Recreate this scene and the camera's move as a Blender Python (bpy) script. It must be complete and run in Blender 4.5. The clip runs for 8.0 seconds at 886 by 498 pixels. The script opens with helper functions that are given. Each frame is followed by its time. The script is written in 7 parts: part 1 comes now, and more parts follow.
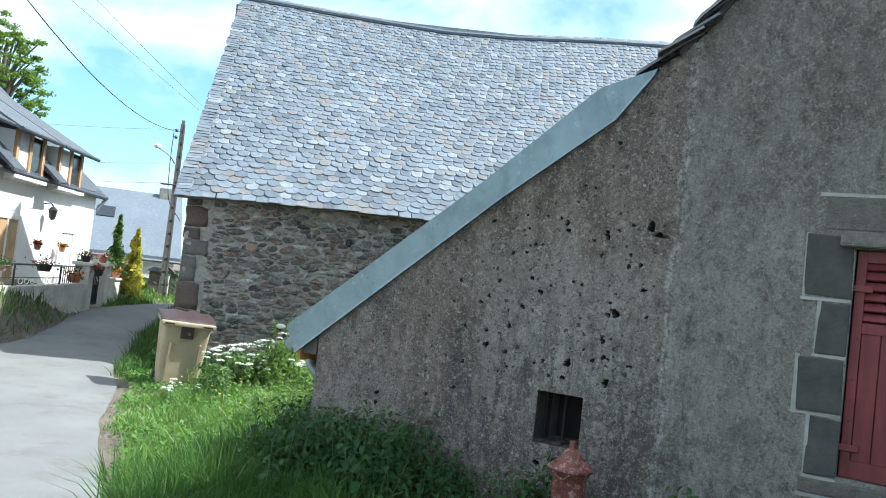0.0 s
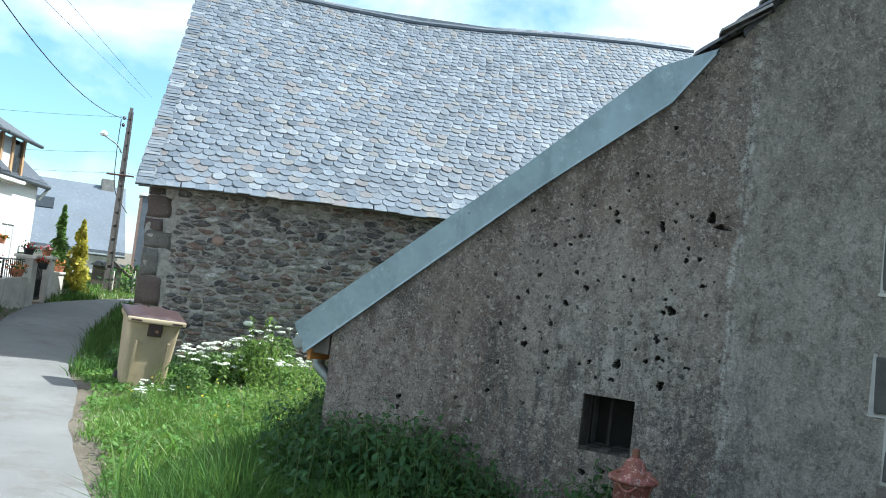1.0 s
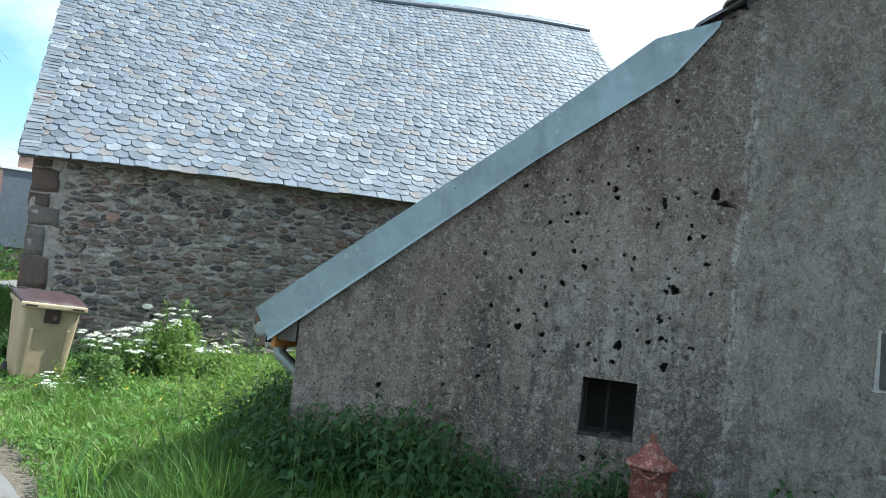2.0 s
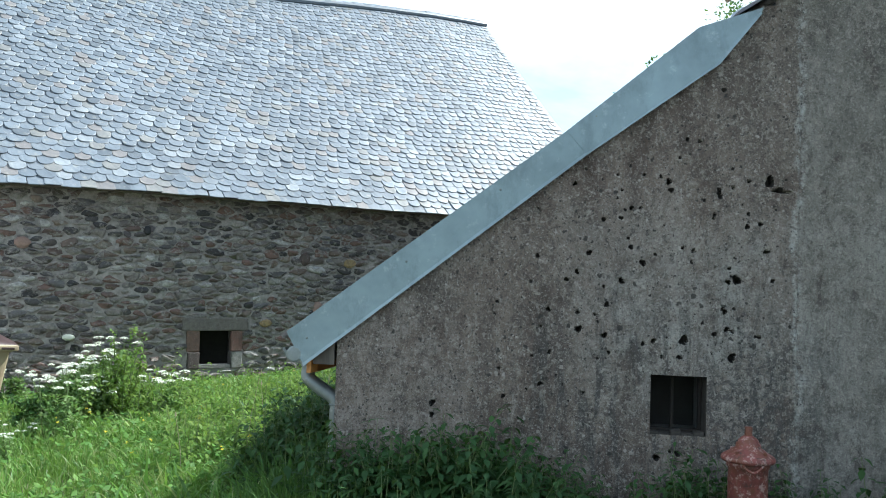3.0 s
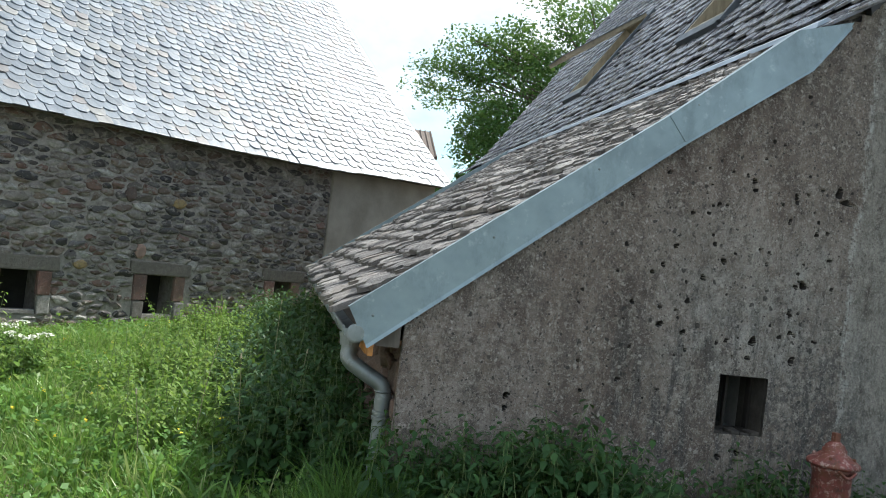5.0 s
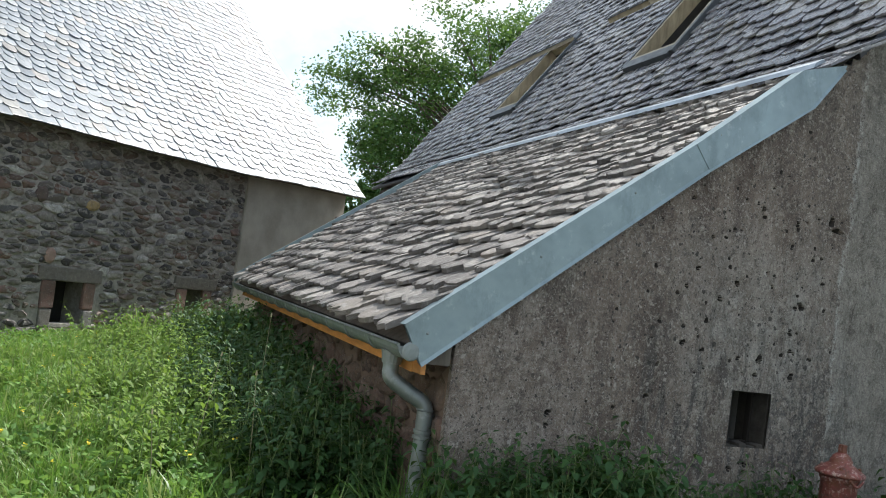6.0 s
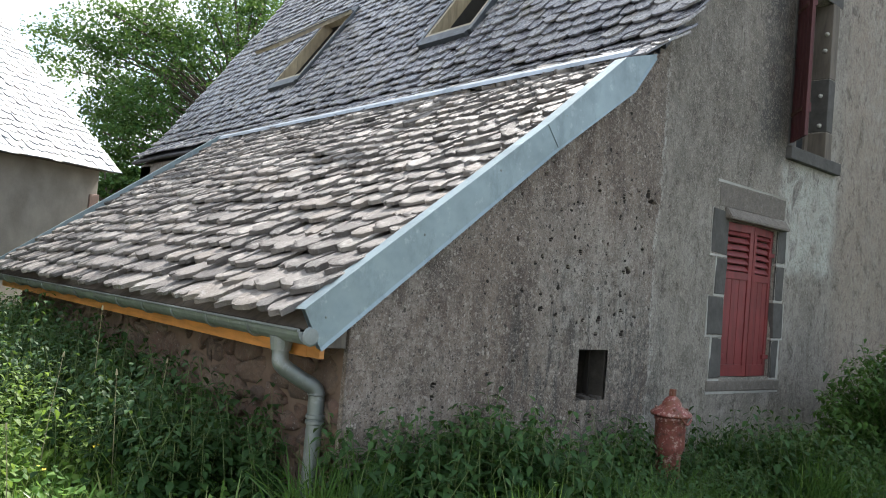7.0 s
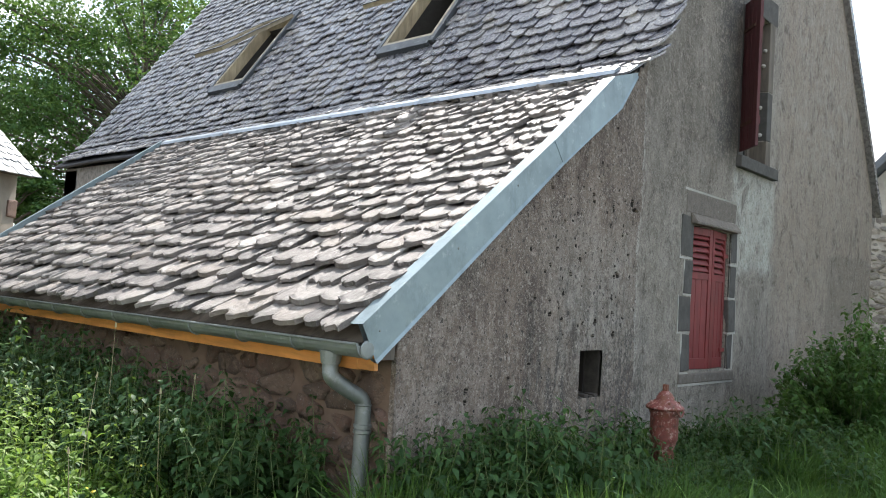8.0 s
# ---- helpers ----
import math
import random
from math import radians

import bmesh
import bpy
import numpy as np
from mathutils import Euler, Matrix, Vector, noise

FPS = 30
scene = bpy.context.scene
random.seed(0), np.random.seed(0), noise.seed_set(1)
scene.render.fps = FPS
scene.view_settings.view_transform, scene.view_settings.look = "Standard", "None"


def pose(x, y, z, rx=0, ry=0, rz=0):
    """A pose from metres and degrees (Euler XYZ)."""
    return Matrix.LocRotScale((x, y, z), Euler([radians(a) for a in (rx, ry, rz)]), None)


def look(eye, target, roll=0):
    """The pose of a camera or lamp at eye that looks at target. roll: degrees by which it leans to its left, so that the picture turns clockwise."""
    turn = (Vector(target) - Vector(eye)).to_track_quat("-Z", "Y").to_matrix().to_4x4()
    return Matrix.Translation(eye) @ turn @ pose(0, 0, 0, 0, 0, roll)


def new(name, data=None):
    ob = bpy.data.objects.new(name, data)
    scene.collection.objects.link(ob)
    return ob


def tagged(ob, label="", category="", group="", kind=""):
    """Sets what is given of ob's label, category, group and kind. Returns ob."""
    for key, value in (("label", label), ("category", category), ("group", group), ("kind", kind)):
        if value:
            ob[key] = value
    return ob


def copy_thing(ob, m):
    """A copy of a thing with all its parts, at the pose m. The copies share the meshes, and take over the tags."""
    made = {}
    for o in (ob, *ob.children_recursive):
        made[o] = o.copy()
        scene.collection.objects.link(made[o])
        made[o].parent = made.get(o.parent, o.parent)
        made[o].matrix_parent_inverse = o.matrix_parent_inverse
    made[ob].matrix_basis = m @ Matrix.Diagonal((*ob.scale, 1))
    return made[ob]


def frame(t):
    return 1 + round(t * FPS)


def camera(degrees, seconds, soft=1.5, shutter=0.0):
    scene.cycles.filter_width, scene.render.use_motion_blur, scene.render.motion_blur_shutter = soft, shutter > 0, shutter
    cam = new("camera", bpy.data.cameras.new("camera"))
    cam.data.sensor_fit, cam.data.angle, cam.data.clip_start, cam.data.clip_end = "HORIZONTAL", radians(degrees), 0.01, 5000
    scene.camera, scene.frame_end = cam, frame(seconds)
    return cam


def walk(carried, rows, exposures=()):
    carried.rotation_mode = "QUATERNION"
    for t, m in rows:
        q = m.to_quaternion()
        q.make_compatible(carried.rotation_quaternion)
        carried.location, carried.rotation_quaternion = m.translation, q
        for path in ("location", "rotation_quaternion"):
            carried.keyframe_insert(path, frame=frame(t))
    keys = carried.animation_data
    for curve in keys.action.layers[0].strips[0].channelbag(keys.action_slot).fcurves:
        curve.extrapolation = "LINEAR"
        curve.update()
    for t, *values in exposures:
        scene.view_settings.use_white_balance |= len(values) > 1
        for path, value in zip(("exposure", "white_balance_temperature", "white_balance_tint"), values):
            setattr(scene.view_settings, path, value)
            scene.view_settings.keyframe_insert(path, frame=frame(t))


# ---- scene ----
cam = camera(56.4, 8.0, 0.95)
PATH = [
    (0, (4.233, -5.071, 1.607), (3.168, -3.381, 1.693), 6.5),
    (0.5, (3.903, -5.025, 1.597), (2.846, -3.33, 1.684), 4.9),
    (1, (3.449, -4.981, 1.509), (2.514, -3.215, 1.608), 6.9),
    (1.5, (3.006, -4.975, 1.493), (2.211, -3.141, 1.572), 7.0),
    (1.7, (2.873, -4.933, 1.471), (2.129, -3.078, 1.549), 6.8),
    (2.8, (1.704, -5.005, 1.435), (1.363, -3.037, 1.528), 3.0),
    (3, (1.482, -4.95, 1.434), (1.157, -2.979, 1.532), 2.0),
    (3.5, (0.967, -4.887, 1.436), (0.643, -2.915, 1.525), 6.3),
    (3.6, (0.845, -4.864, 1.44), (0.434, -2.908, 1.501), 7.0),
    (4, (0.372, -4.831, 1.405), (0.161, -2.842, 1.418), 6.8),
    (4.5, (-0.095, -4.579, 1.432), (0.066, -2.586, 1.437), 6.7),
    (5.8, (-1.417, -4.143, 1.378), (-0.818, -2.237, 1.469), 7.9),
    (6, (-1.578, -4.082, 1.35), (-0.884, -2.208, 1.445), 8.0),
    (6.5, (-1.965, -3.953, 1.333), (-0.971, -2.22, 1.429), 5.9),
    (7, (-2.308, -3.693, 1.301), (-1.051, -2.14, 1.399), 5.0),
    (7.5, (-2.714, -3.513, 1.295), (-1.34, -2.062, 1.38), 4.1),
    (8, (-3.067, -3.322, 1.329), (-1.617, -1.948, 1.436), 3.6),
]
EXPOSURES = [(0, 0.92, 5700, 3), (1.0, 0.85, 5720, 3), (3.0, 0.84, 5750, 3), (3.5, 0.74, 5800, 3), (4.0, 0.62, 5950, 4), (4.5, 0.74, 6100, 6), (6.0, 0.70, 6300, 9), (6.5, 0.80, 6400, 11), (7.0, 1.09, 6400, 12), (7.5, 1.22, 6400, 12), (8, 1.24, 6400, 12)]
walk(cam, [(t, look(eye, target, roll)) for t, eye, target, roll in PATH], EXPOSURES)

# ---- light ----
SUN_TO = Vector((0.70, 0.45, 1.0)).normalized()
sun_data = bpy.data.lights.new("sun", "SUN")
sun_data.energy, sun_data.angle, sun_data.color = 5.0, radians(0.6), (1.0, 0.95, 0.87)
sun = new("sun", sun_data)
sun.matrix_basis = look((0, 0, 30), Vector((0, 0, 30)) - SUN_TO)

world = bpy.data.worlds.new("sky")
scene.world = world
world.use_nodes = True
wn = world.node_tree
wn.nodes.clear()


def wnode(kind, **props):
    n = wn.nodes.new(kind)
    for key, value in props.items():
        setattr(n, key, value)
    return n


w_out = wnode("ShaderNodeOutputWorld")
w_bg = wnode("ShaderNodeBackground")
w_sky = wnode("ShaderNodeTexSky", sky_type="NISHITA", sun_disc=False, sun_elevation=math.asin(SUN_TO.z),
              sun_rotation=math.atan2(SUN_TO.x, SUN_TO.y), air_density=1.0, dust_density=1.6, ozone_density=2.0)
w_tc = wnode("ShaderNodeTexCoord")
w_map = wnode("ShaderNodeMapping")
w_map.inputs["Scale"].default_value = (1.0, 1.0, 2.2)
w_noise = wnode("ShaderNodeTexNoise")
w_noise.inputs["Scale"].default_value = 2.3
w_noise.inputs["Detail"].default_value = 9.0
w_noise.inputs["Roughness"].default_value = 0.55
w_noise.inputs["Distortion"].default_value = 0.3
w_ramp = wnode("ShaderNodeValToRGB")
w_ramp.color_ramp.elements[0].position, w_ramp.color_ramp.elements[1].position = 0.38, 0.605
w_mix = wnode("ShaderNodeMix", data_type="RGBA")
w_mix.inputs["B"].default_value = (11.5, 11.9, 12.2, 1)
wn.links.new(w_tc.outputs["Generated"], w_map.inputs["Vector"])
wn.links.new(w_map.outputs["Vector"], w_noise.inputs["Vector"])
wn.links.new(w_noise.outputs["Fac"], w_ramp.inputs["Fac"])
wn.links.new(w_ramp.outputs["Color"], w_mix.inputs["Factor"])
w_gain = wnode("ShaderNodeMix", data_type="RGBA", blend_type="MULTIPLY")
w_gain.inputs["Factor"].default_value = 1.0
w_gain.inputs["B"].default_value = (1.7, 2.0, 1.9, 1)
wn.links.new(w_sky.outputs["Color"], w_gain.inputs["A"])
wn.links.new(w_gain.outputs["Result"], w_mix.inputs["A"])
wn.links.new(w_mix.outputs["Result"], w_bg.inputs["Color"])
w_bg.inputs["Strength"].default_value = 0.073
wn.links.new(w_bg.outputs["Background"], w_out.inputs["Surface"])


# ---- materials ----
class Mat:
    """A node material: short calls that return output sockets."""

    def __init__(self, name, rough=0.8, metal=0.0):
        self.m = bpy.data.materials.new(name)
        self.m.use_nodes = True
        self.t = self.m.node_tree
        self.b = self.t.nodes["Principled BSDF"]
        self.set("Roughness", rough)
        self.set("Metallic", metal)
        self._co = None

    def node(self, kind, **props):
        n = self.t.nodes.new(kind)
        for key, value in props.items():
            setattr(n, key, value)
        return n

    def put(self, sock, value):
        if isinstance(value, bpy.types.NodeSocket):
            self.t.links.new(value, sock)
        elif value is not None:
            sock.default_value = (*value, 1.0) if isinstance(value, tuple) and len(value) == 3 and sock.type == "RGBA" else value

    def set(self, name, value):
        self.put(self.b.inputs[name], value)
        return self

    def co(self, scale=(1, 1, 1), turn=(0, 0, 0)):
        if self._co is None:
            self._co = self.node("ShaderNodeNewGeometry").outputs["Position"]
        n = self.node("ShaderNodeMapping")
        n.inputs["Scale"].default_value, n.inputs["Rotation"].default_value = scale, turn
        self.put(n.inputs["Vector"], self._co)
        return n.outputs["Vector"]

    def noise(self, scale, detail=4, rough=0.6, stretch=(1, 1, 1), distort=0.0):
        n = self.node("ShaderNodeTexNoise")
        self.put(n.inputs["Vector"], self.co(stretch))
        for key, value in (("Scale", scale), ("Detail", detail), ("Roughness", rough), ("Distortion", distort)):
            n.inputs[key].default_value = value
        return n.outputs["Fac"]

    def voronoi(self, scale, feature="F1", stretch=(1, 1, 1)):
        n = self.node("ShaderNodeTexVoronoi", feature=feature)
        self.put(n.inputs["Vector"], self.co(stretch))
        n.inputs["Scale"].default_value = scale
        return n.outputs["Distance"]

    def chips(self, scale, stretch=(1, 1, 1)):
        """Scattered grains: a number for each grain, and the distance from its middle."""
        n = self.node("ShaderNodeTexVoronoi")
        bend = self.node("ShaderNodeTexNoise")
        self.put(bend.inputs["Vector"], self.co())
        bend.inputs["Scale"].default_value, bend.inputs["Detail"].default_value = scale * 1.3, 4.0
        push = self.node("ShaderNodeVectorMath", operation="MULTIPLY_ADD")
        self.put(push.inputs[0], bend.outputs["Color"])
        push.inputs[1].default_value = (1.1 / scale,) * 3
        self.put(push.inputs[2], self.co(stretch))
        self.put(n.inputs["Vector"], push.outputs[0])
        n.inputs["Scale"].default_value = scale
        one = self.node("ShaderNodeSeparateColor")
        self.put(one.inputs[0], n.outputs["Color"])
        return one.outputs[0], n.outputs["Distance"]

    def ramp(self, fac, *stops, steps=False):
        n = self.node("ShaderNodeValToRGB")
        n.color_ramp.interpolation = "CONSTANT" if steps else "LINEAR"
        e = n.color_ramp.elements
        while len(e) < len(stops):
            e.new(0.5)
        for k, (p, c) in zip(e, stops):
            k.position = p
            k.color = (c, c, c, 1) if isinstance(c, (int, float)) else (*c, 1)
        self.put(n.inputs["Fac"], fac)
        return n.outputs["Color"]

    def mix(self, fac, a, b, blend="MIX"):
        n = self.node("ShaderNodeMix", data_type="RGBA", blend_type=blend)
        self.put(n.inputs["Factor"], fac)
        self.put(n.inputs["A"], a)
        self.put(n.inputs["B"], b)
        return n.outputs["Result"]

    def math(self, op, a, b=None, c=None):
        n = self.node("ShaderNodeMath", operation=op)
        for sock, v in zip(n.inputs, (a, b, c)):
            self.put(sock, v)
        return n.outputs[0]

    def rand(self):
        """A number for each piece, as an object of its own or as an island of a joined mesh."""
        a = self.node("ShaderNodeObjectInfo").outputs["Random"]
        b = self.node("ShaderNodeNewGeometry").outputs["Random Per Island"]
        return self.math("FRACT", self.math("ADD", a, b))

    def axis(self, n):
        s = self.node("ShaderNodeSeparateXYZ")
        if self._co is None:
            self.co()
        self.put(s.inputs[0], self._co)
        return s.outputs[n]

    def bump(self, height, strength=0.5, distance=0.01):
        n = self.node("ShaderNodeBump")
        n.inputs["Strength"].default_value, n.inputs["Distance"].default_value = strength, distance
        self.put(n.inputs["Height"], height)
        self.put(self.b.inputs["Normal"], n.outputs["Normal"])
        return self

    def color(self, value):
        return self.set("Base Color", value)


def simple(name, colour, rough=0.7, metal=0.0, vary=0.25, scale=6.0, relief=0.15, fine=60.0):
    """A plain surface with stains at one scale and grain at another."""
    m = Mat(name, rough, metal)
    dark = tuple(v * (1 - vary) for v in colour)
    light = tuple(min(1, v * (1 + vary)) for v in colour)
    c = m.mix(m.ramp(m.noise(scale, 5), (0.3, 0), (0.7, 1)), dark, light)
    c = m.mix(0.35, c, m.mix(m.noise(fine, 3), dark, light))
    m.color(c)
    m.set("Roughness", m.ramp(m.noise(scale * 2.3, 4), (0.3, max(0, rough - 0.12)), (0.7, min(1, rough + 0.12))))
    m.bump(m.noise(fine, 4), relief, 0.004)
    return m.m


def slate_material(name, cols, rough, lichen, lichen_amount, relief=0.5, sheen=0.5):
    m = Mat(name, rough)
    r = m.rand()
    n = len(cols)
    c = m.ramp(r, *[(i / n, k) for i, k in enumerate(cols)], steps=True)
    c = m.mix(m.ramp(m.noise(14, 5), (0.35, 0.0), (0.75, 0.45)), c, tuple(0.55 * v for v in cols[0]))
    c = m.mix(m.math("MULTIPLY", m.ramp(m.noise(9, 6, 0.7), (0.56, 0), (0.66, 1)), lichen_amount), c, lichen)
    c = m.mix(m.ramp(m.noise(1.1, 4), (0.3, 0.25), (0.7, 0.0)), c, (0.05, 0.05, 0.05))
    m.color(c)
    m.set("Roughness", m.ramp(m.noise(22, 4), (0.3, rough - 0.1), (0.7, rough + 0.14)))
    m.set("Specular IOR Level", sheen)
    m.bump(m.mix(0.5, m.noise(28, 7, 0.75, (1, 1, 1)), m.noise(90, 4)), relief, 0.006 if relief < 0.8 else 0.022)
    return m.m


M = {}
M["barn_slate"] = slate_material("barn_slate", [(0.172, 0.200, 0.232), (0.228, 0.258, 0.294), (0.136, 0.160, 0.192), (0.200, 0.228, 0.262), (0.300, 0.322, 0.345), (0.180, 0.206, 0.240), (0.232, 0.226, 0.214), (0.150, 0.176, 0.208), (0.222, 0.250, 0.286), (0.112, 0.130, 0.152), (0.192, 0.214, 0.240), (0.225, 0.204, 0.196), (0.165, 0.190, 0.222), (0.205, 0.232, 0.265)], 0.42, (0.42, 0.39, 0.31), 0.35)
M["lauze"] = slate_material("lauze_stone", [(0.225, 0.200, 0.182), (0.150, 0.132, 0.120), (0.285, 0.258, 0.232), (0.095, 0.084, 0.078), (0.345, 0.318, 0.288), (0.185, 0.163, 0.147), (0.125, 0.112, 0.102), (0.250, 0.215, 0.185)], 0.62, (0.43, 0.415, 0.38), 0.5, relief=1.0)
M["house_slate"] = slate_material("house_slate", [(0.125, 0.122, 0.140), (0.190, 0.180, 0.190), (0.085, 0.085, 0.102), (0.250, 0.232, 0.218), (0.160, 0.152, 0.172), (0.105, 0.102, 0.118), (0.215, 0.205, 0.205)], 0.26, (0.36, 0.34, 0.28), 0.45, relief=0.7, sheen=0.8)


def rubble_material(name, cols, rough=0.85, dirt=(0.08, 0.07, 0.06), smear=None):
    m = Mat(name, rough)
    n = len(cols)
    c = m.ramp(m.rand(), *[(i / n, k) for i, k in enumerate(cols)], steps=True)
    c = m.mix(m.ramp(m.noise(20, 6, 0.7), (0.35, 0.6), (0.65, 0)), c, dirt)
    c = m.mix(m.ramp(m.noise(45, 3), (0.62, 0), (0.72, 0.5)), c, (0.42, 0.41, 0.38))
    if smear:
        c = m.mix(m.ramp(m.noise(6.0, 7, 0.74, (1, 1, 1.7), 0.5), (0.505, 0), (0.57, 0.94)), c, m.ramp(m.noise(32, 6, 0.75), (0.36, tuple(0.5 * v for v in smear)), (0.60, smear)))
    m.color(c)
    m.bump(m.mix(0.4, m.noise(24, 7, 0.75), m.noise(90, 4)), 1.0, 0.022)
    return m.m


M["rubble"] = rubble_material("barn_rubble", [(0.165, 0.138, 0.126), (0.245, 0.210, 0.186), (0.080, 0.072, 0.076), (0.285, 0.250, 0.218), (0.190, 0.138, 0.114), (0.42, 0.385, 0.345), (0.225, 0.132, 0.104), (0.180, 0.168, 0.168), (0.055, 0.052, 0.058), (0.260, 0.200, 0.156), (0.165, 0.110, 0.094), (0.56, 0.53, 0.49), (0.130, 0.112, 0.110), (0.105, 0.098, 0.098)], smear=(0.345, 0.312, 0.280))
M["red_rubble"] = rubble_material("red_rubble", [(0.150, 0.088, 0.062), (0.205, 0.135, 0.098), (0.125, 0.082, 0.062), (0.245, 0.180, 0.135), (0.180, 0.108, 0.080)], smear=(0.20, 0.145, 0.11))
M["quoin"] = rubble_material("red_brown_quoin", [(0.105, 0.072, 0.062), (0.13, 0.088, 0.075), (0.09, 0.065, 0.058), (0.17, 0.155, 0.14)])
M["jamb_red"] = rubble_material("red_sandstone_jamb", [(0.20, 0.105, 0.082), (0.165, 0.092, 0.075), (0.22, 0.13, 0.10)])
M["pale_stone"] = rubble_material("pale_stone", [(0.30, 0.29, 0.27), (0.24, 0.23, 0.22), (0.36, 0.34, 0.31)])
M["lintel"] = rubble_material("grey_brown_lintel_stone", [(0.205, 0.180, 0.154), (0.180, 0.158, 0.136)])
M["basalt"] = simple("dark_basalt_block", (0.072, 0.069, 0.064), 0.9, 0, 0.35, 9, 0.8, 45)
M["mortar"] = simple("grey_mortar", (0.24, 0.23, 0.21), 0.95, 0, 0.5, 4, 0.7, 45)
M["barn_mortar"] = simple("weathered_barn_mortar", (0.290, 0.262, 0.234), 0.95, 0, 0.6, 14, 1.0, 30)
M["red_mortar"] = simple("earthy_mortar", (0.165, 0.115, 0.085), 0.95, 0, 0.35, 4, 0.7, 45)
M["pale_mortar"] = simple("pale_mortar", (0.36, 0.35, 0.32), 0.95, 0, 0.25, 9, 0.6, 60)


def wall_render():
    """Old cast render: a brown pebbly coat up to the seam, smoother grey cement beyond it."""
    m = Mat("old_wall_render", 0.95)
    x, z = m.axis(0), m.axis(2)
    seam = m.math("ADD", x, m.math("MULTIPLY", m.math("SUBTRACT", m.noise(3.0, 6, 0.7), 0.5), 0.22))
    right = m.ramp(m.math("SUBTRACT", seam, 2.25), (0.48, 0), (0.51, 1))

    def patch(x0, x1, z0, z1, soft):
        wob = m.math("MULTIPLY", m.math("SUBTRACT", m.noise(2.5, 6, 0.7), 0.5), 0.5)
        xx, zz = m.math("ADD", x, wob), m.math("ADD", z, wob)
        out = None
        for v, lo, hi in ((xx, x0, x1), (zz, z0, z1)):
            n = m.node("ShaderNodeMapRange", interpolation_type="SMOOTHSTEP")
            m.put(n.inputs["Value"], m.math("ABSOLUTE", m.math("SUBTRACT", v, (lo + hi) / 2)))
            n.inputs["From Min"].default_value, n.inputs["From Max"].default_value = (hi - lo) / 2 + soft, (hi - lo) / 2 - soft
            out = n.outputs["Result"] if out is None else m.math("MULTIPLY", out, n.outputs["Result"])
        return out

    def over(c, mask, amount, colour):
        return m.mix(m.math("MULTIPLY", mask, amount), c, colour)

    # brown coat: soft run-off streaks, then sand, pores and pebbles of several sizes
    brown = m.ramp(m.noise(4.2, 7, 0.68, (1, 1, 0.22), 0.4), (0.36, (0.088, 0.063, 0.050)), (0.48, (0.146, 0.110, 0.088)), (0.58, (0.202, 0.159, 0.130)), (0.70, (0.285, 0.240, 0.204)))
    brown = m.mix(m.ramp(m.noise(1.5, 5, 0.6), (0.50, 0), (0.64, 0.5)), brown, (0.250, 0.212, 0.180))
    brown = over(brown, patch(1.55, 2.72, 0.85, 1.75, 0.35), m.ramp(m.noise(7, 7, 0.75), (0.40, 0.15), (0.60, 0.85)), (0.345, 0.325, 0.290))
    brown = over(brown, patch(-0.2, 0.75, 0.0, 1.5, 0.3), m.ramp(m.noise(9, 7, 0.75), (0.42, 0), (0.62, 0.7)), (0.33, 0.285, 0.25))
    grey = m.ramp(m.noise(3.0, 7, 0.68, (1, 1, 0.5)), (0.36, (0.182, 0.165, 0.139)), (0.50, (0.250, 0.228, 0.196)), (0.66, (0.325, 0.302, 0.266)))
    grey = m.mix(m.ramp(m.noise(6.5, 7, 0.8, (1, 1, 0.6)), (0.34, 0.75), (0.47, 0)), grey, (0.118, 0.104, 0.088))
    c = m.mix(right, brown, grey)
    # weather stain high up under the roof, dark drips low beside the vent
    c = over(c, patch(2.3, 4.7, 2.35, 9.0, 0.5), m.ramp(m.noise(3.0, 6, 0.7, (1, 1, 0.35)), (0.34, 0.75), (0.62, 0.20)), (0.120, 0.108, 0.092))
    c = over(c, patch(1.1, 2.9, 0.0, 1.35, 0.4), m.ramp(m.noise(13, 7, 0.72, (1, 1, 0.13), 0.3), (0.49, 0), (0.58, 0.85)), (0.060, 0.058, 0.055))
    c = over(c, patch(2.2, 2.85, -0.2, 1.2, 0.25), m.ramp(m.noise(26, 6, 0.75), (0.46, 0), (0.56, 0.8)), (0.052, 0.052, 0.050))
    # the crumbling lip of the old coat at the seam
    lip = m.ramp(m.math("SUBTRACT", seam, 2.21), (0.475, 0), (0.495, 1), (0.53, 1), (0.55, 0))
    c = over(c, lip, m.ramp(m.noise(17, 7, 0.78), (0.42, 0), (0.58, 0.85)), (0.46, 0.45, 0.41))
    # far half: browner coat, pale run below the upper sill, a dark patch beside that window, a low repair
    c = over(c, patch(5.75, 11.0, -1.0, 9.0, 0.2), m.ramp(m.noise(4, 6, 0.7), (0.35, 0.35), (0.6, 0.75)), (0.290, 0.232, 0.184))
    c = over(c, patch(4.60, 5.65, 1.72, 2.74, 0.10), m.ramp(m.noise(5, 6), (0.3, 0.35), (0.6, 0.9)), (0.44, 0.45, 0.41))
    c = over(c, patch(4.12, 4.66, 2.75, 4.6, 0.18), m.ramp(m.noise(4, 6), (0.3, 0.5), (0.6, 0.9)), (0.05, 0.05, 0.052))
    c = over(c, patch(7.6, 10.5, -1.0, 2.12, 0.05), 0.62, (0.150, 0.128, 0.105))
    c = over(c, patch(6.0, 8.6, 3.0, 5.4, 0.6), m.ramp(m.noise(14, 6, 0.75, (1, 1, 0.5)), (0.48, 0), (0.60, 0.75)), (0.37, 0.35, 0.31))
